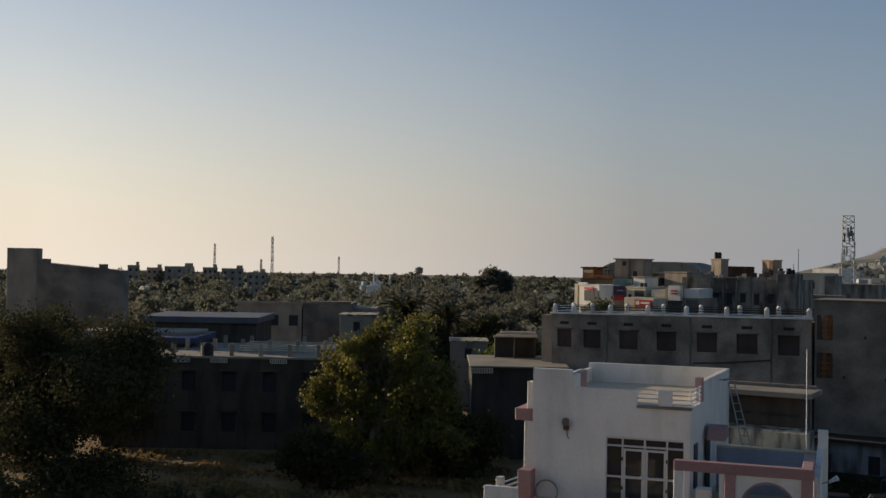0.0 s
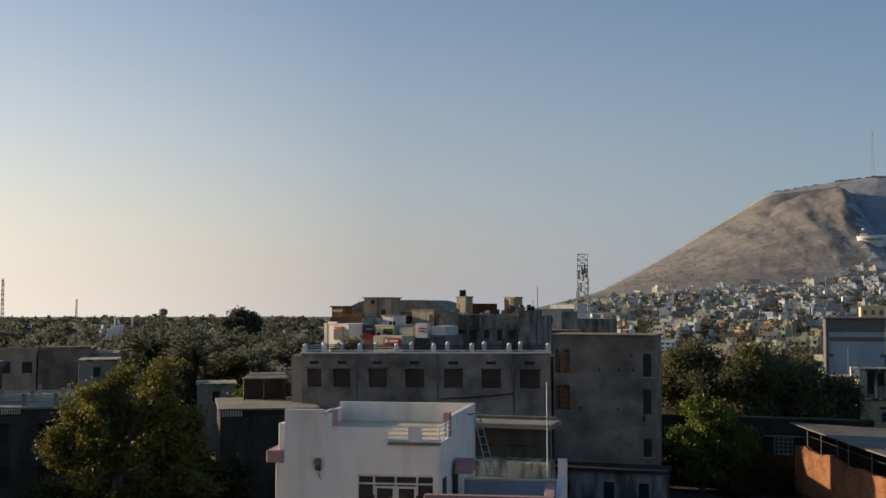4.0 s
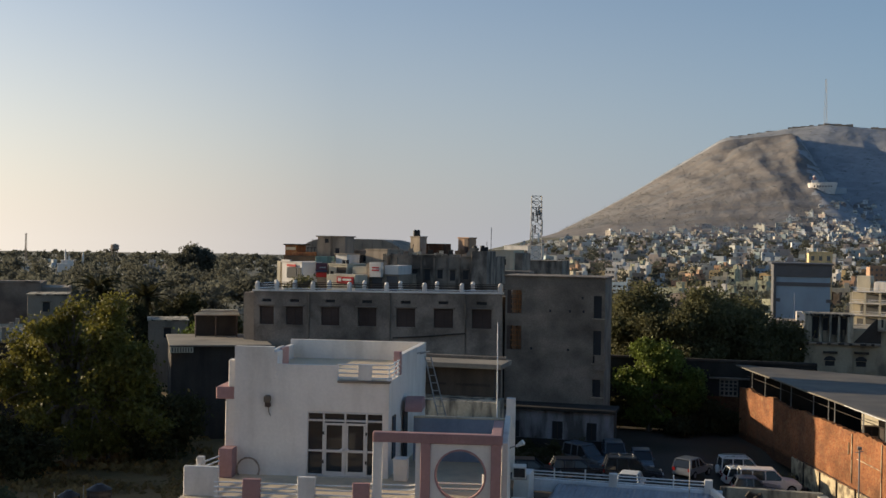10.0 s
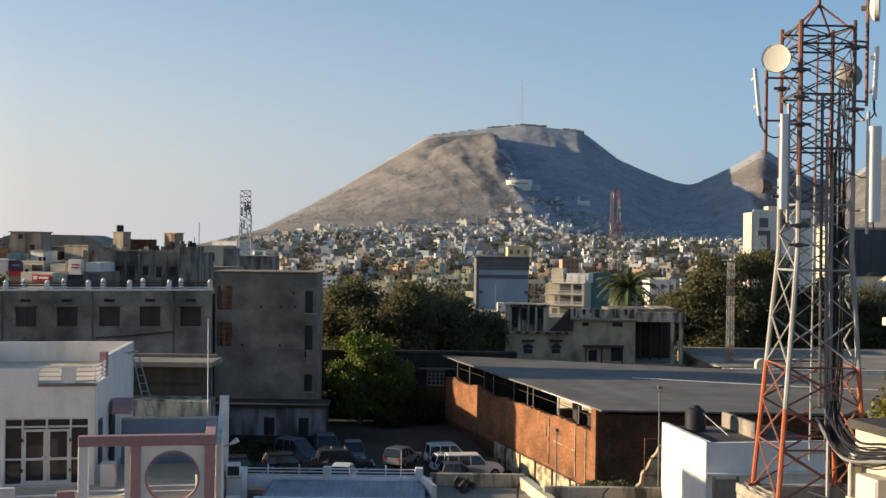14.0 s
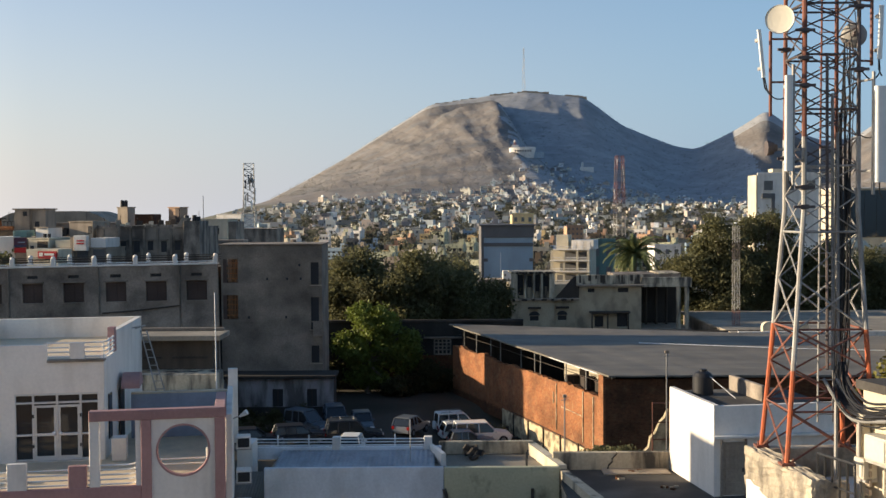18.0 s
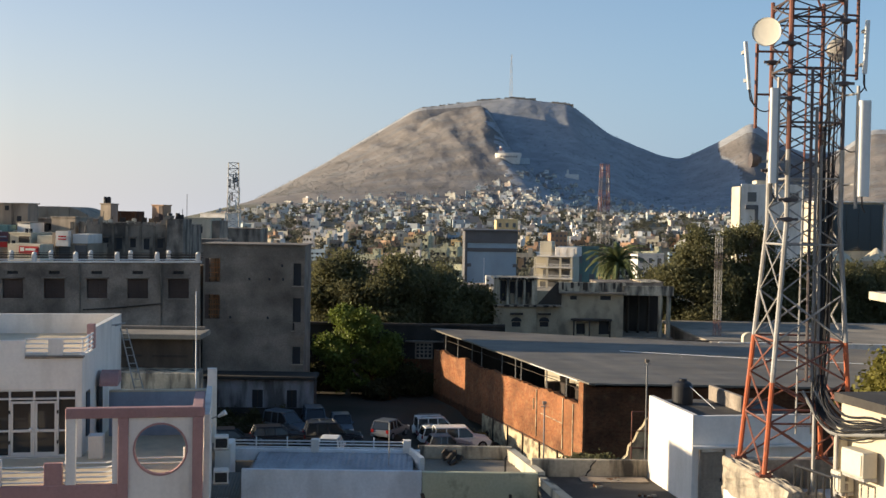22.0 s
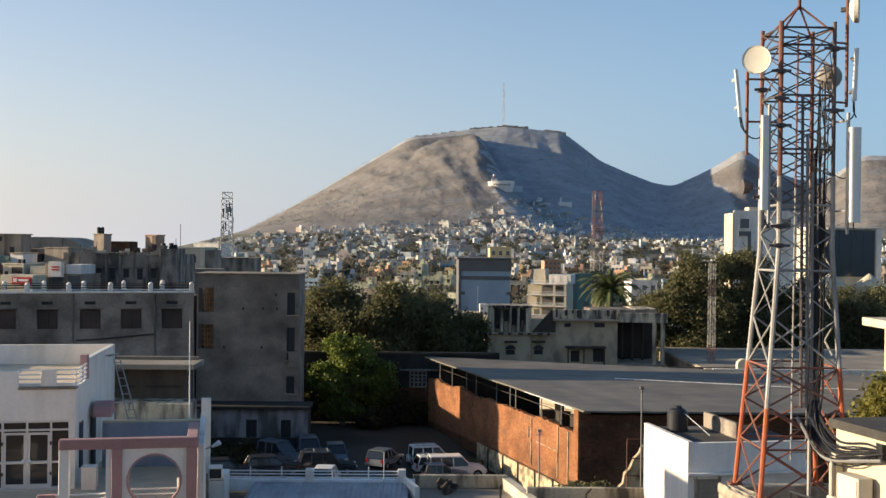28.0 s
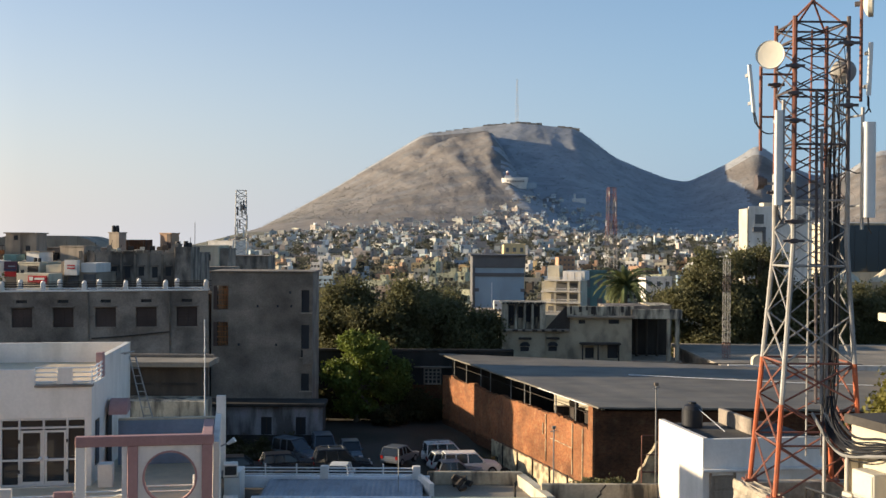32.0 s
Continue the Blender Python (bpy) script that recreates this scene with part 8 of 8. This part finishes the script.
for i, (a, r, h) in enumerate(((0.15, 0.52, 1.0), (1.5, 0.58, 1.25))):
    x, y = turn(a, 0.0, LT)
    w2 = thing("water_tank", -29.5 + x, 46.0 + y, 4.05, LT, "black ribbed plastic water tank", "water tank", "near water tanks")
    bm = bmesh.new()
    zz = np.linspace(0, h, 12)
    add_tube(bm, [(0, 0, z) for z in zz] + [(0, 0, h + 0.18), (0, 0, h + 0.24)], [r * (1.0 if k % 2 else 0.96) for k in range(12)] + [r * 0.45, r * 0.3], 18)
    part("barrel", bm, BLACK_PLASTIC, w2)
    tub(w2, "pipe", STEEL, [(-r - 0.12, 0, -0.0), (-r - 0.12, 0, h + 0.2)], 0.03, 6)

# dry grass in the yard before the long building
gg = np.random.default_rng(77)
n = 26000
la, ld = gg.uniform(-30, 6, n), gg.uniform(60, 98, n)
keep = np.sin(la * 0.7 + 2 * np.sin(ld * 0.3)) + np.sin(ld * 0.9 + la * 0.2) + gg.normal(size=n) * 0.6 > 0
la, ld = la[keep], ld[keep]
gx, gy = la * math.cos(radians(LT)) - ld * math.sin(radians(LT)), la * math.sin(radians(LT)) + ld * math.cos(radians(LT))
pts = np.stack([gx, gy, land(gx, gy) + gg.uniform(0.05, 0.3, len(gx))], -1)
tagged(new("grass", quads_mesh("grass", pts, gg.uniform(0.12, 0.34, len(gx)), gg, STRAW, 2.2)), "dry yellow-brown grass tufts in the yard", "grass", kind="stuff")

# ---- far woods over the plain: uncountable crowns ----
g = np.random.default_rng(5)


def woods(name, n, az0, az1, r0, r1, h0, h1, per, size, label, skip=lambda a, r: False):
    pts = []
    while len(pts) < n:
        az, r = g.uniform(az0, az1), math.sqrt(g.uniform(r0 * r0, r1 * r1))
        if skip(az, r):
            continue
        x, y = r * math.sin(radians(az)), r * math.cos(radians(az))
        h = g.uniform(h0, h1)
        k = spread(g, 3, x, y, land_z(x, y) + h * 0.62, h * 0.45, h * 0.45, h * 0.3, h * 0.28)
        pts.append(leaf_cloud(g, k, per, h * 0.07))
    pts = np.concatenate(pts)
    ob = new(name, quads_mesh(name, pts, size * g.uniform(0.6, 1.4, size=len(pts)), g, LEAF_FAR))
    return tagged(ob, label, "woods", kind="stuff")


woods("woods", 300, -62, -17, 168, 420, 6, 12, 700, 0.5, "haze-paled green tree crowns between the houses of the plain")
woods("far_woods", 850, -62, -13, 420, 1700, 7, 12.5, 240, 1.1, "haze-paled tree crowns far over the plain")
woods("town_trees", 1050, -14, 25, 190, 1300, 4.5, 8.5, 165, 0.7, "haze-paled tree crowns between the town's roofs")
tree("banyan_tree", -202.0, 400.0, 15, spread(g, 20, 0, 0, 9.4, 8.5, 5, 3.4, 2.4), LEAF_FAR, 16000, 0.7, 0.9, "large dark round tree far off on the plain", 80, 0.6)


# thorn scrub that dots the hill slopes
pts = []
for _ in range(6500):
    az, k = g.uniform(-9.5, 24), g.uniform(0, 1)
    r = FOOT + (RIDGE - FOOT) * k ** 0.8
    x, y = r * math.sin(radians(az)), r * math.cos(radians(az))
    z = land_z(x, y)
    if z < 45:
        continue
    q = g.uniform(1.2, 3.4)
    pts.append(np.array((x, y, z + q * 0.3)) + g.normal(size=(10, 3)) * np.array((q, q, q * 0.4)))
pts = np.concatenate(pts)
tagged(new("hill_scrub", quads_mesh("hill_scrub", pts, g.uniform(0.5, 1.1, size=len(pts)), g, LEAF_HILL)), "thorn scrub in haze-grey tones dotting the hill slopes", "scrub", kind="stuff")


# ---- the town: near houses as things, the far hillside as one mass ----
g = np.random.default_rng(17)
protos = []
PAINTS = (CREAM, WHITE, CEMENT, YELLOW, ORANGE_WALL, CEMENT_LT, GREEN_WALL, WHITE, BLUE_WALL, DUN)
used = []
n_near = 0
tries = 0
while n_near < 175 and tries < 4000:
    tries += 1
    az = g.uniform(-9.5, 24)
    r = math.sqrt(g.uniform(250 ** 2, 620 ** 2))
    x, y = r * math.sin(radians(az)), r * math.cos(radians(az))
    if any((x - a) ** 2 + (y - c) ** 2 < 11 ** 2 for a, c in used) or (55 < x < 110 and 205 < y < 250):
        continue
    used.append((x, y))
    rz = float(g.normal(-14, 12))
    zz = land_z(x, y)
    if len(protos) < 10:
        i = len(protos)
        w, d = g.uniform(4.5, 8.0), g.uniform(5, 8)
        t = flat_house("town_house", x, y, w, d, float(g.choice((3.2, 4.6, 5.6))), PAINTS[i], "flat-roofed town house with plain painted walls", rz, 2, zz, "town houses", int(g.integers(2, 5)))
        protos.append(t)
    else:
        copy_thing(protos[int(g.integers(0, 10))], pose(x, y, zz, 0, 0, rz))
    n_near += 1


def town_mass(name, count, label, where, size=1.0):
    """Many small flat-roofed houses as joined boxes with window slots and roof rooms."""
    V, Fq, M = [], [], []

    def box(cx, cy, z0, z1, w, d, rot, mi):
        c, s = math.cos(rot), math.sin(rot)
        b = len(V)
        for z in (z0, z1):
            for ux, uy in ((-1, -1), (1, -1), (1, 1), (-1, 1)):
                lx, ly = ux * w / 2, uy * d / 2
                V.append((cx + lx * c - ly * s, cy + lx * s + ly * c, z))
        for f in ((4, 5, 6, 7), (0, 1, 5, 4), (1, 2, 6, 5), (2, 3, 7, 6), (3, 0, 4, 7)):
            Fq.append([b + i for i in f])
            M.append(mi)
    for _ in range(count):
        x, y, z = where()
        w, d, h = size * g.uniform(4.0, 11.5), size * g.uniform(4, 8), size * g.choice((2.6, 3.1, 3.6, 5.0, 6.0))
        rot = float(g.normal(-0.16, 0.22))
        box(x, y, z - 6, z + h, w, d, rot, 0)
        c, s = math.cos(rot), math.sin(rot)
        if g.random() < 0.6:
            a = g.uniform(-0.25, 0.25) * w
            box(x + a * c, y + a * s, z + h, z + h + 2.4, w * 0.35, d * 0.4, rot, 0)
        for k in range(int(g.integers(1, 4))):
            a = (k - 1) * w * 0.28
            zz = z + h * g.choice((0.35, 0.7))
            box(x + a * c + (d / 2) * s, y + a * s - (d / 2) * c, zz - 0.7, zz + 0.7, 1.2, 0.3, rot, 1)
    me = bpy.data.meshes.new(name)
    me.from_pydata(V, [], Fq)
    me.materials.append(TOWN)
    me.materials.append(TOWN_WIN)
    me.polygons.foreach_set("material_index", np.array(M, dtype=np.int32))
    me.update()
    return tagged(new(name, me), label, "houses", kind="stuff")


def on_plain():
    az = g.uniform(-10.5, 25)
    r = math.sqrt(g.uniform(560 ** 2, 1420 ** 2))
    x, y = r * math.sin(radians(az)), r * math.cos(radians(az))
    return x, y, land_z(x, y)


def on_slope():
    while True:
        az = g.normal(5.2, 4.8)
        top = 1.75 * math.exp(-((az - 5.6) / 3.2) ** 2) + 0.7
        el = 0.25 + (top - 0.25) * g.uniform(0, 1) ** 1.5
        if -9 < az < 20 and el < 2.6:
            return seat(az, el, 1150.0)


town_mass("town", 1000, "crowded pale flat-roofed houses of the town on the plain", on_plain)
town_mass("hillside_town", 520, "small pale houses climbing the hill's lower slope", on_slope, 0.85)


def left_plain():
    az = g.uniform(-55, -17)
    r = math.sqrt(g.uniform(330 ** 2, 1300 ** 2))
    x, y = r * math.sin(radians(az)), r * math.cos(radians(az))
    return x, y, land_z(x, y)


town_mass("plain_houses", 90, "scattered houses among the trees of the plain", left_plain)

for az, r, w, top in ((-42.7, 600, 15, 12.6), (-44.9, 600, 6, 12.9), (-43.9, 620, 8, 11.6), (-41.2, 640, 8, 12.0), (-40.1, 640, 12, 11.6), (-38.9, 560, 9, 10.5)):
    x, y = r * math.sin(radians(az)), r * math.cos(radians(az))
    flat_house("plain_block", x, y, w, 9, top - 0.8 - land_z(x, y), CEMENT_LT, "pale apartment block far off on the plain", -az, 4, land_z(x, y), "blocks on the plain", 3 if w > 7 else 2)

# the white shrine on the hillside and small white hall beside it
sx, sy, sz = seat(4.25, 2.95)
shrine = thing("hill_shrine", sx, sy, sz + 6, -4, "white shrine with a round terrace wall on the hillside", "shrine")
bm = bmesh.new()
add_tube(bm, [(0, 0, -12), (0, 0, 3.5), (0, 0, 4.5)], [16, 18.5, 18.5], 30)
bmesh.ops.scale(bm, vec=(1.15, 0.6, 1), verts=bm.verts)
part("terrace_wall", bm, WHITE, shrine)
blk(shrine, "hall", WHITE, -16, -6, -7, 5, 4.5, 8.5, 0.3)
blk(shrine, "tower", PINK, -13.5, -9.5, -3, 1, 8.5, 14, 0.3)
bm = bmesh.new()
bmesh.ops.create_uvsphere(bm, u_segments=16, v_segments=8, radius=2.3, matrix=Matrix.Translation((-11.5, -1, 14)))
part("dome", bm, WHITE, shrine)
blk(shrine, "wing", BLUE_WALL, 14, 34, -3, 8, -12, -2, 0.3)
blk(shrine, "parapet", WHITE, -10, 20, -1, 0, 4.5, 6.0, 0.1)
for k in range(7):
    blk(shrine, "window", TOWN_WIN, -12 + 4 * k, -10.2 + 4 * k, -11.8 + 0.09 * (k - 3) ** 2, -10.6 + 0.09 * (k - 3) ** 2, -2, 0.5)
hx, hy, hz = seat(7.5, 2.1)
hall = thing("hill_hall", hx, hy, hz, 0, "small white hall on the hillside", "hall")
blk(hall, "body", WHITE, -11, 11, -6, 6, -6, 6, 0.2)
blk(hall, "tower", WHITE, -9, -6, -2, 2, 6, 14, 0.2)
# fort walls and mast on the summit
for az0, az1, h in ((-0.6, 2.0, 1.2), (2.6, 3.8, 2.2), (4.0, 5.6, 3.2), (6.4, 7.5, 2.6)):
    w0 = Vector((RIDGE * math.sin(radians(az0)), RIDGE * math.cos(radians(az0))))
    w1 = Vector((RIDGE * math.sin(radians(az1)), RIDGE * math.cos(radians(az1))))
    f = thing("fort_wall", w0.x, w0.y, 0, 0, "old stone fort wall along the summit", "wall", "fort walls", frame_off=(w0.x, w0.y, 0))
    n = 6
    for k in range(n):
        p, q = w0.lerp(w1, k / n), w0.lerp(w1, (k + 1) / n)
        zz = land_z(p.x, p.y)
        seg_wall(f, "wall_run", CEMENT_LT, p, q, 4.0, zz - 12, zz + h * (0.7 + 0.3 * (k % 2)))
mx, my = 2450 * math.sin(radians(4.33)), 2450 * math.cos(radians(4.33))
lattice_tower("summit_mast", mx, my, land_z(mx, my), 95.0, 6.0, 2.0, [STEEL], "tall thin radio mast on the summit", 6, False, 0.14)
# thin masts and a water tower over the left plain
for az, r, h in ((-38.15, 640, 30), (-38.7, 640, 17), (-41.0, 760, 27), (-34.8, 900, 20)):
    x, y = r * math.sin(radians(az)), r * math.cos(radians(az))
    lattice_tower("far_mast", x, y, 0, h, 1.3, 0.8, [CEMENT_LT], "thin distant lattice mast", 6, False, 0.1)
wx, wy = -415.7, 700.0
wtow = thing("water_tower", wx, wy, 0, 0, "distant concrete water tower with a broad bowl", "water tower")
bm = bmesh.new()
add_tube(bm, [(0, 0, 8.3), (0, 0, 9.5), (0, 0, 12.6), (0, 0, 13.4)], [1.2, 2.9, 2.9, 0.6], 14)
part("bowl", bm, CEMENT, wtow)
for k in range(6):
    a = k * math.tau / 6
    tub(wtow, "column", CEMENT, [(2.2 * math.cos(a), 2.2 * math.sin(a), 0), (1.9 * math.cos(a), 1.9 * math.sin(a), 9.2)], 0.25, 6)
sh = thing("white_shrine", -262.0, 405.0, 0, 0, "small white shrine with slim spires in the trees", "shrine")
blk(sh, "hall", WHITE, -1.7, 1.7, -2, 2, 0, 8.0, 0.1)
blk(sh, "porch", WHITE, -3.0, 3.0, -2.6, -2, 0, 6.6, 0.1)
for x, top in ((-0.9, 12.5), (0.8, 10.5), (7.2, 11.5)):
    tub(sh, "spire", WHITE, [(x, 0, 0), (x, 0, top - 1.5), (x, 0, top)], [0.5, 0.4, 0.05], 8)


# ---- parked cars ----
def car(x, y, rz, paint, label, length=3.9, width=1.62, height=1.5, suv=False, carrier=False):
    t = thing("car", x, y, land_z(x, y), rz, label, "car", "parked cars")
    L, W, H = length, width / 2, height
    hood = 0.88 if not suv else 1.02
    prof = [(-L / 2, 0.32), (-L / 2, 0.75), (-L / 2 + 0.08, hood - 0.04), (L / 2 - 1.05, hood), (L / 2 - 0.15, hood - 0.14), (L / 2, 0.66), (L / 2, 0.32)]
    bm = bmesh.new()
    A = [bm.verts.new((p, -W, q)) for p, q in prof]
    B = [bm.verts.new((p, W, q)) for p, q in prof]
    n = len(prof)
    for k in range(n):
        bm.faces.new((A[k], A[(k + 1) % n], B[(k + 1) % n], B[k]))
    bm.faces.new(A[::-1])
    bm.faces.new(B)
    bmesh.ops.recalc_face_normals(bm, faces=bm.faces)
    bmesh.ops.bevel(bm, geom=bm.edges[:], offset=0.11, segments=3, affect="EDGES")
    part("body", bm, paint, t)
    rear = -L / 2 + (0.12 if suv else 0.3)
    cab = [(-L / 2 + 0.05, hood - 0.05), (rear, H - 0.07), (L / 2 - 1.95, H - 0.07), (L / 2 - 1.15, hood - 0.03)]
    bm = bmesh.new()
    A = [bm.verts.new((p, -W * (0.97 if k in (0, 3) else 0.82), q)) for k, (p, q) in enumerate(cab)]
    B = [bm.verts.new((p, W * (0.97 if k in (0, 3) else 0.82), q)) for k, (p, q) in enumerate(cab)]
    for k in range(4):
        bm.faces.new((A[k], A[(k + 1) % 4], B[(k + 1) % 4], B[k]))
    bm.faces.new(A[::-1])
    bm.faces.new(B)
    bmesh.ops.recalc_face_normals(bm, faces=bm.faces)
    bmesh.ops.bevel(bm, geom=bm.edges[:], offset=0.07, segments=2, affect="EDGES")
    part("cabin_glass", bm, GLASS, t, "dark car glass")
    bm = bmesh.new()
    add_box(bm, rear - 0.03, L / 2 - 1.88, -W * 0.83, W * 0.83, H - 0.1, H, 0.048)
    part("roof", bm, paint, t)
    for s in (-1, 1):
        for x0, x1, x2, x3 in ((L / 2 - 1.2, L / 2 - 1.93, 0, 0), (-0.35, -0.38, 0, 0), (-L / 2 + 0.95, -L / 2 + 0.95, 0, 0), (-L / 2 + 0.08, rear + 0.02, 0, 0)):
            tub(t, "pillar", paint, [(x0, s * W * 0.97, hood - 0.04), (x1, s * W * 0.83, H - 0.06)], 0.05, 5)
        blk(t, "mirror", paint, L / 2 - 1.5, L / 2 - 1.35, s * W * 1.08 - 0.08, s * W * 1.08 + 0.08, hood, hood + 0.13, 0.02)
        blk(t, "tail_light", LAMP_RED, -L / 2 - 0.02, -L / 2 + 0.06, s * W * 0.82 - 0.1, s * W * 0.82 + 0.1, 0.62, 0.86)
        blk(t, "headlight", LAMP_CLEAR, L / 2 - 0.08, L / 2 + 0.015, s * W * 0.72 - 0.16, s * W * 0.72 + 0.16, 0.58, 0.72)
        for wx_ in (-L / 2 + 0.68, L / 2 - 0.72):
            r = 0.31 if not suv else 0.36
            bm = bmesh.new()
            add_tube(bm, [(wx_, s * (W - 0.2), r), (wx_, s * (W + 0.01), r)], r, 16)
            wheel = part("tyre", bm, RUBBER, t)
            bm = bmesh.new()
            add_tube(bm, [(wx_, s * (W - 0.02), r), (wx_, s * (W + 0.03), r)], r * 0.6, 12)
            part("rim", bm, CAR_SILVER, wheel)
    blk(t, "bumper", paint if not suv else BLACK_PLASTIC, -L / 2 - 0.06, -L / 2 + 0.05, -W * 0.95, W * 0.95, 0.34, 0.55, 0.03)
    blk(t, "bumper", paint if not suv else BLACK_PLASTIC, L / 2 - 0.05, L / 2 + 0.06, -W * 0.95, W * 0.95, 0.34, 0.52, 0.03)
    if carrier:
        for s in (-1, 1):
            tub(t, "roof_rail", STEEL, [(rear + 0.2, s * W * 0.7, H), (rear + 0.3, s * W * 0.7, H + 0.08), (L / 2 - 2.2, s * W * 0.7, H + 0.08), (L / 2 - 2.1, s * W * 0.7, H)], 0.025, 5)
        for xx in (-1.0, 0.0):
            blk(t, "roof_bar", STEEL, xx, xx + 0.05, -W * 0.7, W * 0.7, H + 0.06, H + 0.1)
    if suv:
        bm = bmesh.new()
        add_tube(bm, [(-L / 2 - 0.2, 0, 0.85), (-L / 2, 0, 0.85)], 0.33, 14)
        part("spare_wheel", bm, paint, t)
    return t


car(-2.3, 86.2, 64, CAR_SILVER, "silver hatchback parked in the yard", 3.6, 1.55, 1.5)
car(1.6, 90.4, 12, CAR_WHITE, "white off-road car with a spare wheel and roof rails", 4.2, 1.75, 1.85, True, True)
car(1.6, 88.1, 15, CAR_WHITE, "small white hatchback with a roof rail", 3.4, 1.5, 1.5, False, True)
car(3.2, 86.7, 8, CAR_WHITE, "long white estate car", 4.5, 1.7, 1.75, True)
car(2.3, 84.8, 10, CAR_SILVER, "grey hatchback seen behind the wall", 3.6, 1.55, 1.45)
car(-10.2, 85.9, -35, CAR_BLUE, "blue-grey van parked in the shade", 3.9, 1.6, 1.85, True)
# Pale car in dull blue paint, which carries the shade it stands in.
car(-8.3, 87.7, -78, CAR_BLUE, "pale off-road car facing out of the shade", 3.9, 1.65, 1.8, True)
car(-6.5, 82.8, 10, CAR_DARK, "dark off-road car with roof rails", 4.3, 1.75, 1.7, False, True)
# Here too the darker paint replaces a pale one to look shaded.
car(-6.1, 86.6, -80, CAR_BLUE, "grey hatchback parked in the shade", 3.6, 1.55, 1.5)
car(-6.2, 78.6, 85, CAR_WHITE, "white small car half hidden by the roof railing", 3.5, 1.5, 1.55)
car(-10.4, 82.3, 15, CAR_DARK, "dark saloon parked in the shade", 4.1, 1.65, 1.45)
car(-13.6, 81.0, 12, CAR_DARK, "dark saloon parked in the shade", 4.1, 1.65, 1.45)
for i, (x, y, h) in enumerate(((4.7, 88.6, 1.3), (7.0, 81.5, 0.8), (7.9, 79.4, 0.9), (8.6, 77.2, 0.8), (9.4, 76.4, 0.9))):
    tree("bush", x, y, h * 1.6, spread(g, 5, 0, 0, h * 0.6, h * 0.7, h * 0.6, h * 0.45, h * 0.4), LEAF_B, 900, 0.14, 0.18, "low weedy bush at the foot of the brick wall", 90 + i, 0.03, land_z(x, y), group="weeds by the wall")
for i, (x, y, h) in enumerate(((-10.2, 106.0, 3.0), (-2.0, 106.3, 3.6), (0.4, 105.6, 3.0), (-3.8, 103.4, 1.6))):
    tree("shrub_tree", x, y, h, spread(g, 8, 0, 0, h * 0.5, 1.6, 1.2, h * 0.42, 0.8), LEAF_D, 4200, 0.17, 0.3, "dark shrubby growth before the boundary wall", 140 + i, 0.1, group="shrubs by the boundary wall")

# the building that carries the camera
own = thing("viewpoint_building", 0, -7.5, 0, 0, "plain rendered building under the viewpoint", "building")
blk(own, "walls", CEMENT, -9, 9, -7.0, 8.4, 0, 15.2)
blk(own, "roof", ROOF_DUST, -9, 9, -7.0, 8.4, 15.2, 15.4)

# worn lorry tyres leaning on the foot of the brick wall
for x, y, rad in ((5.3, 90.1, 0.52), (5.95, 88.2, 0.42), (6.85, 85.6, 0.5)):
    t = thing("lorry_tyre", x, y, land_z(x, y) - 0.02, -18, "worn black lorry tyre leaning on the brick wall", "tyre", "tyres by the brick wall")
    bm = bmesh.new()
    prof = ((1.0, -0.08), (1.0, 0.08), (0.94, 0.15), (0.72, 0.16), (0.58, 0.1), (0.58, -0.1), (0.72, -0.16), (0.94, -0.15))
    rings = [[bm.verts.new((w - 0.3 * (1 - math.sin(a)) * rad * f * 0.5, rad * f * math.cos(a), rad + rad * f * math.sin(a))) for f, w in prof] for a in [k * math.tau / 24 for k in range(24)]]
    for k in range(24):
        for j in range(8):
            bm.faces.new((rings[k][j], rings[k][(j + 1) % 8], rings[(k + 1) % 24][(j + 1) % 8], rings[(k + 1) % 24][j]))
    bmesh.ops.recalc_face_normals(bm, faces=bm.faces)
    part("casing", bm, RUBBER, t)
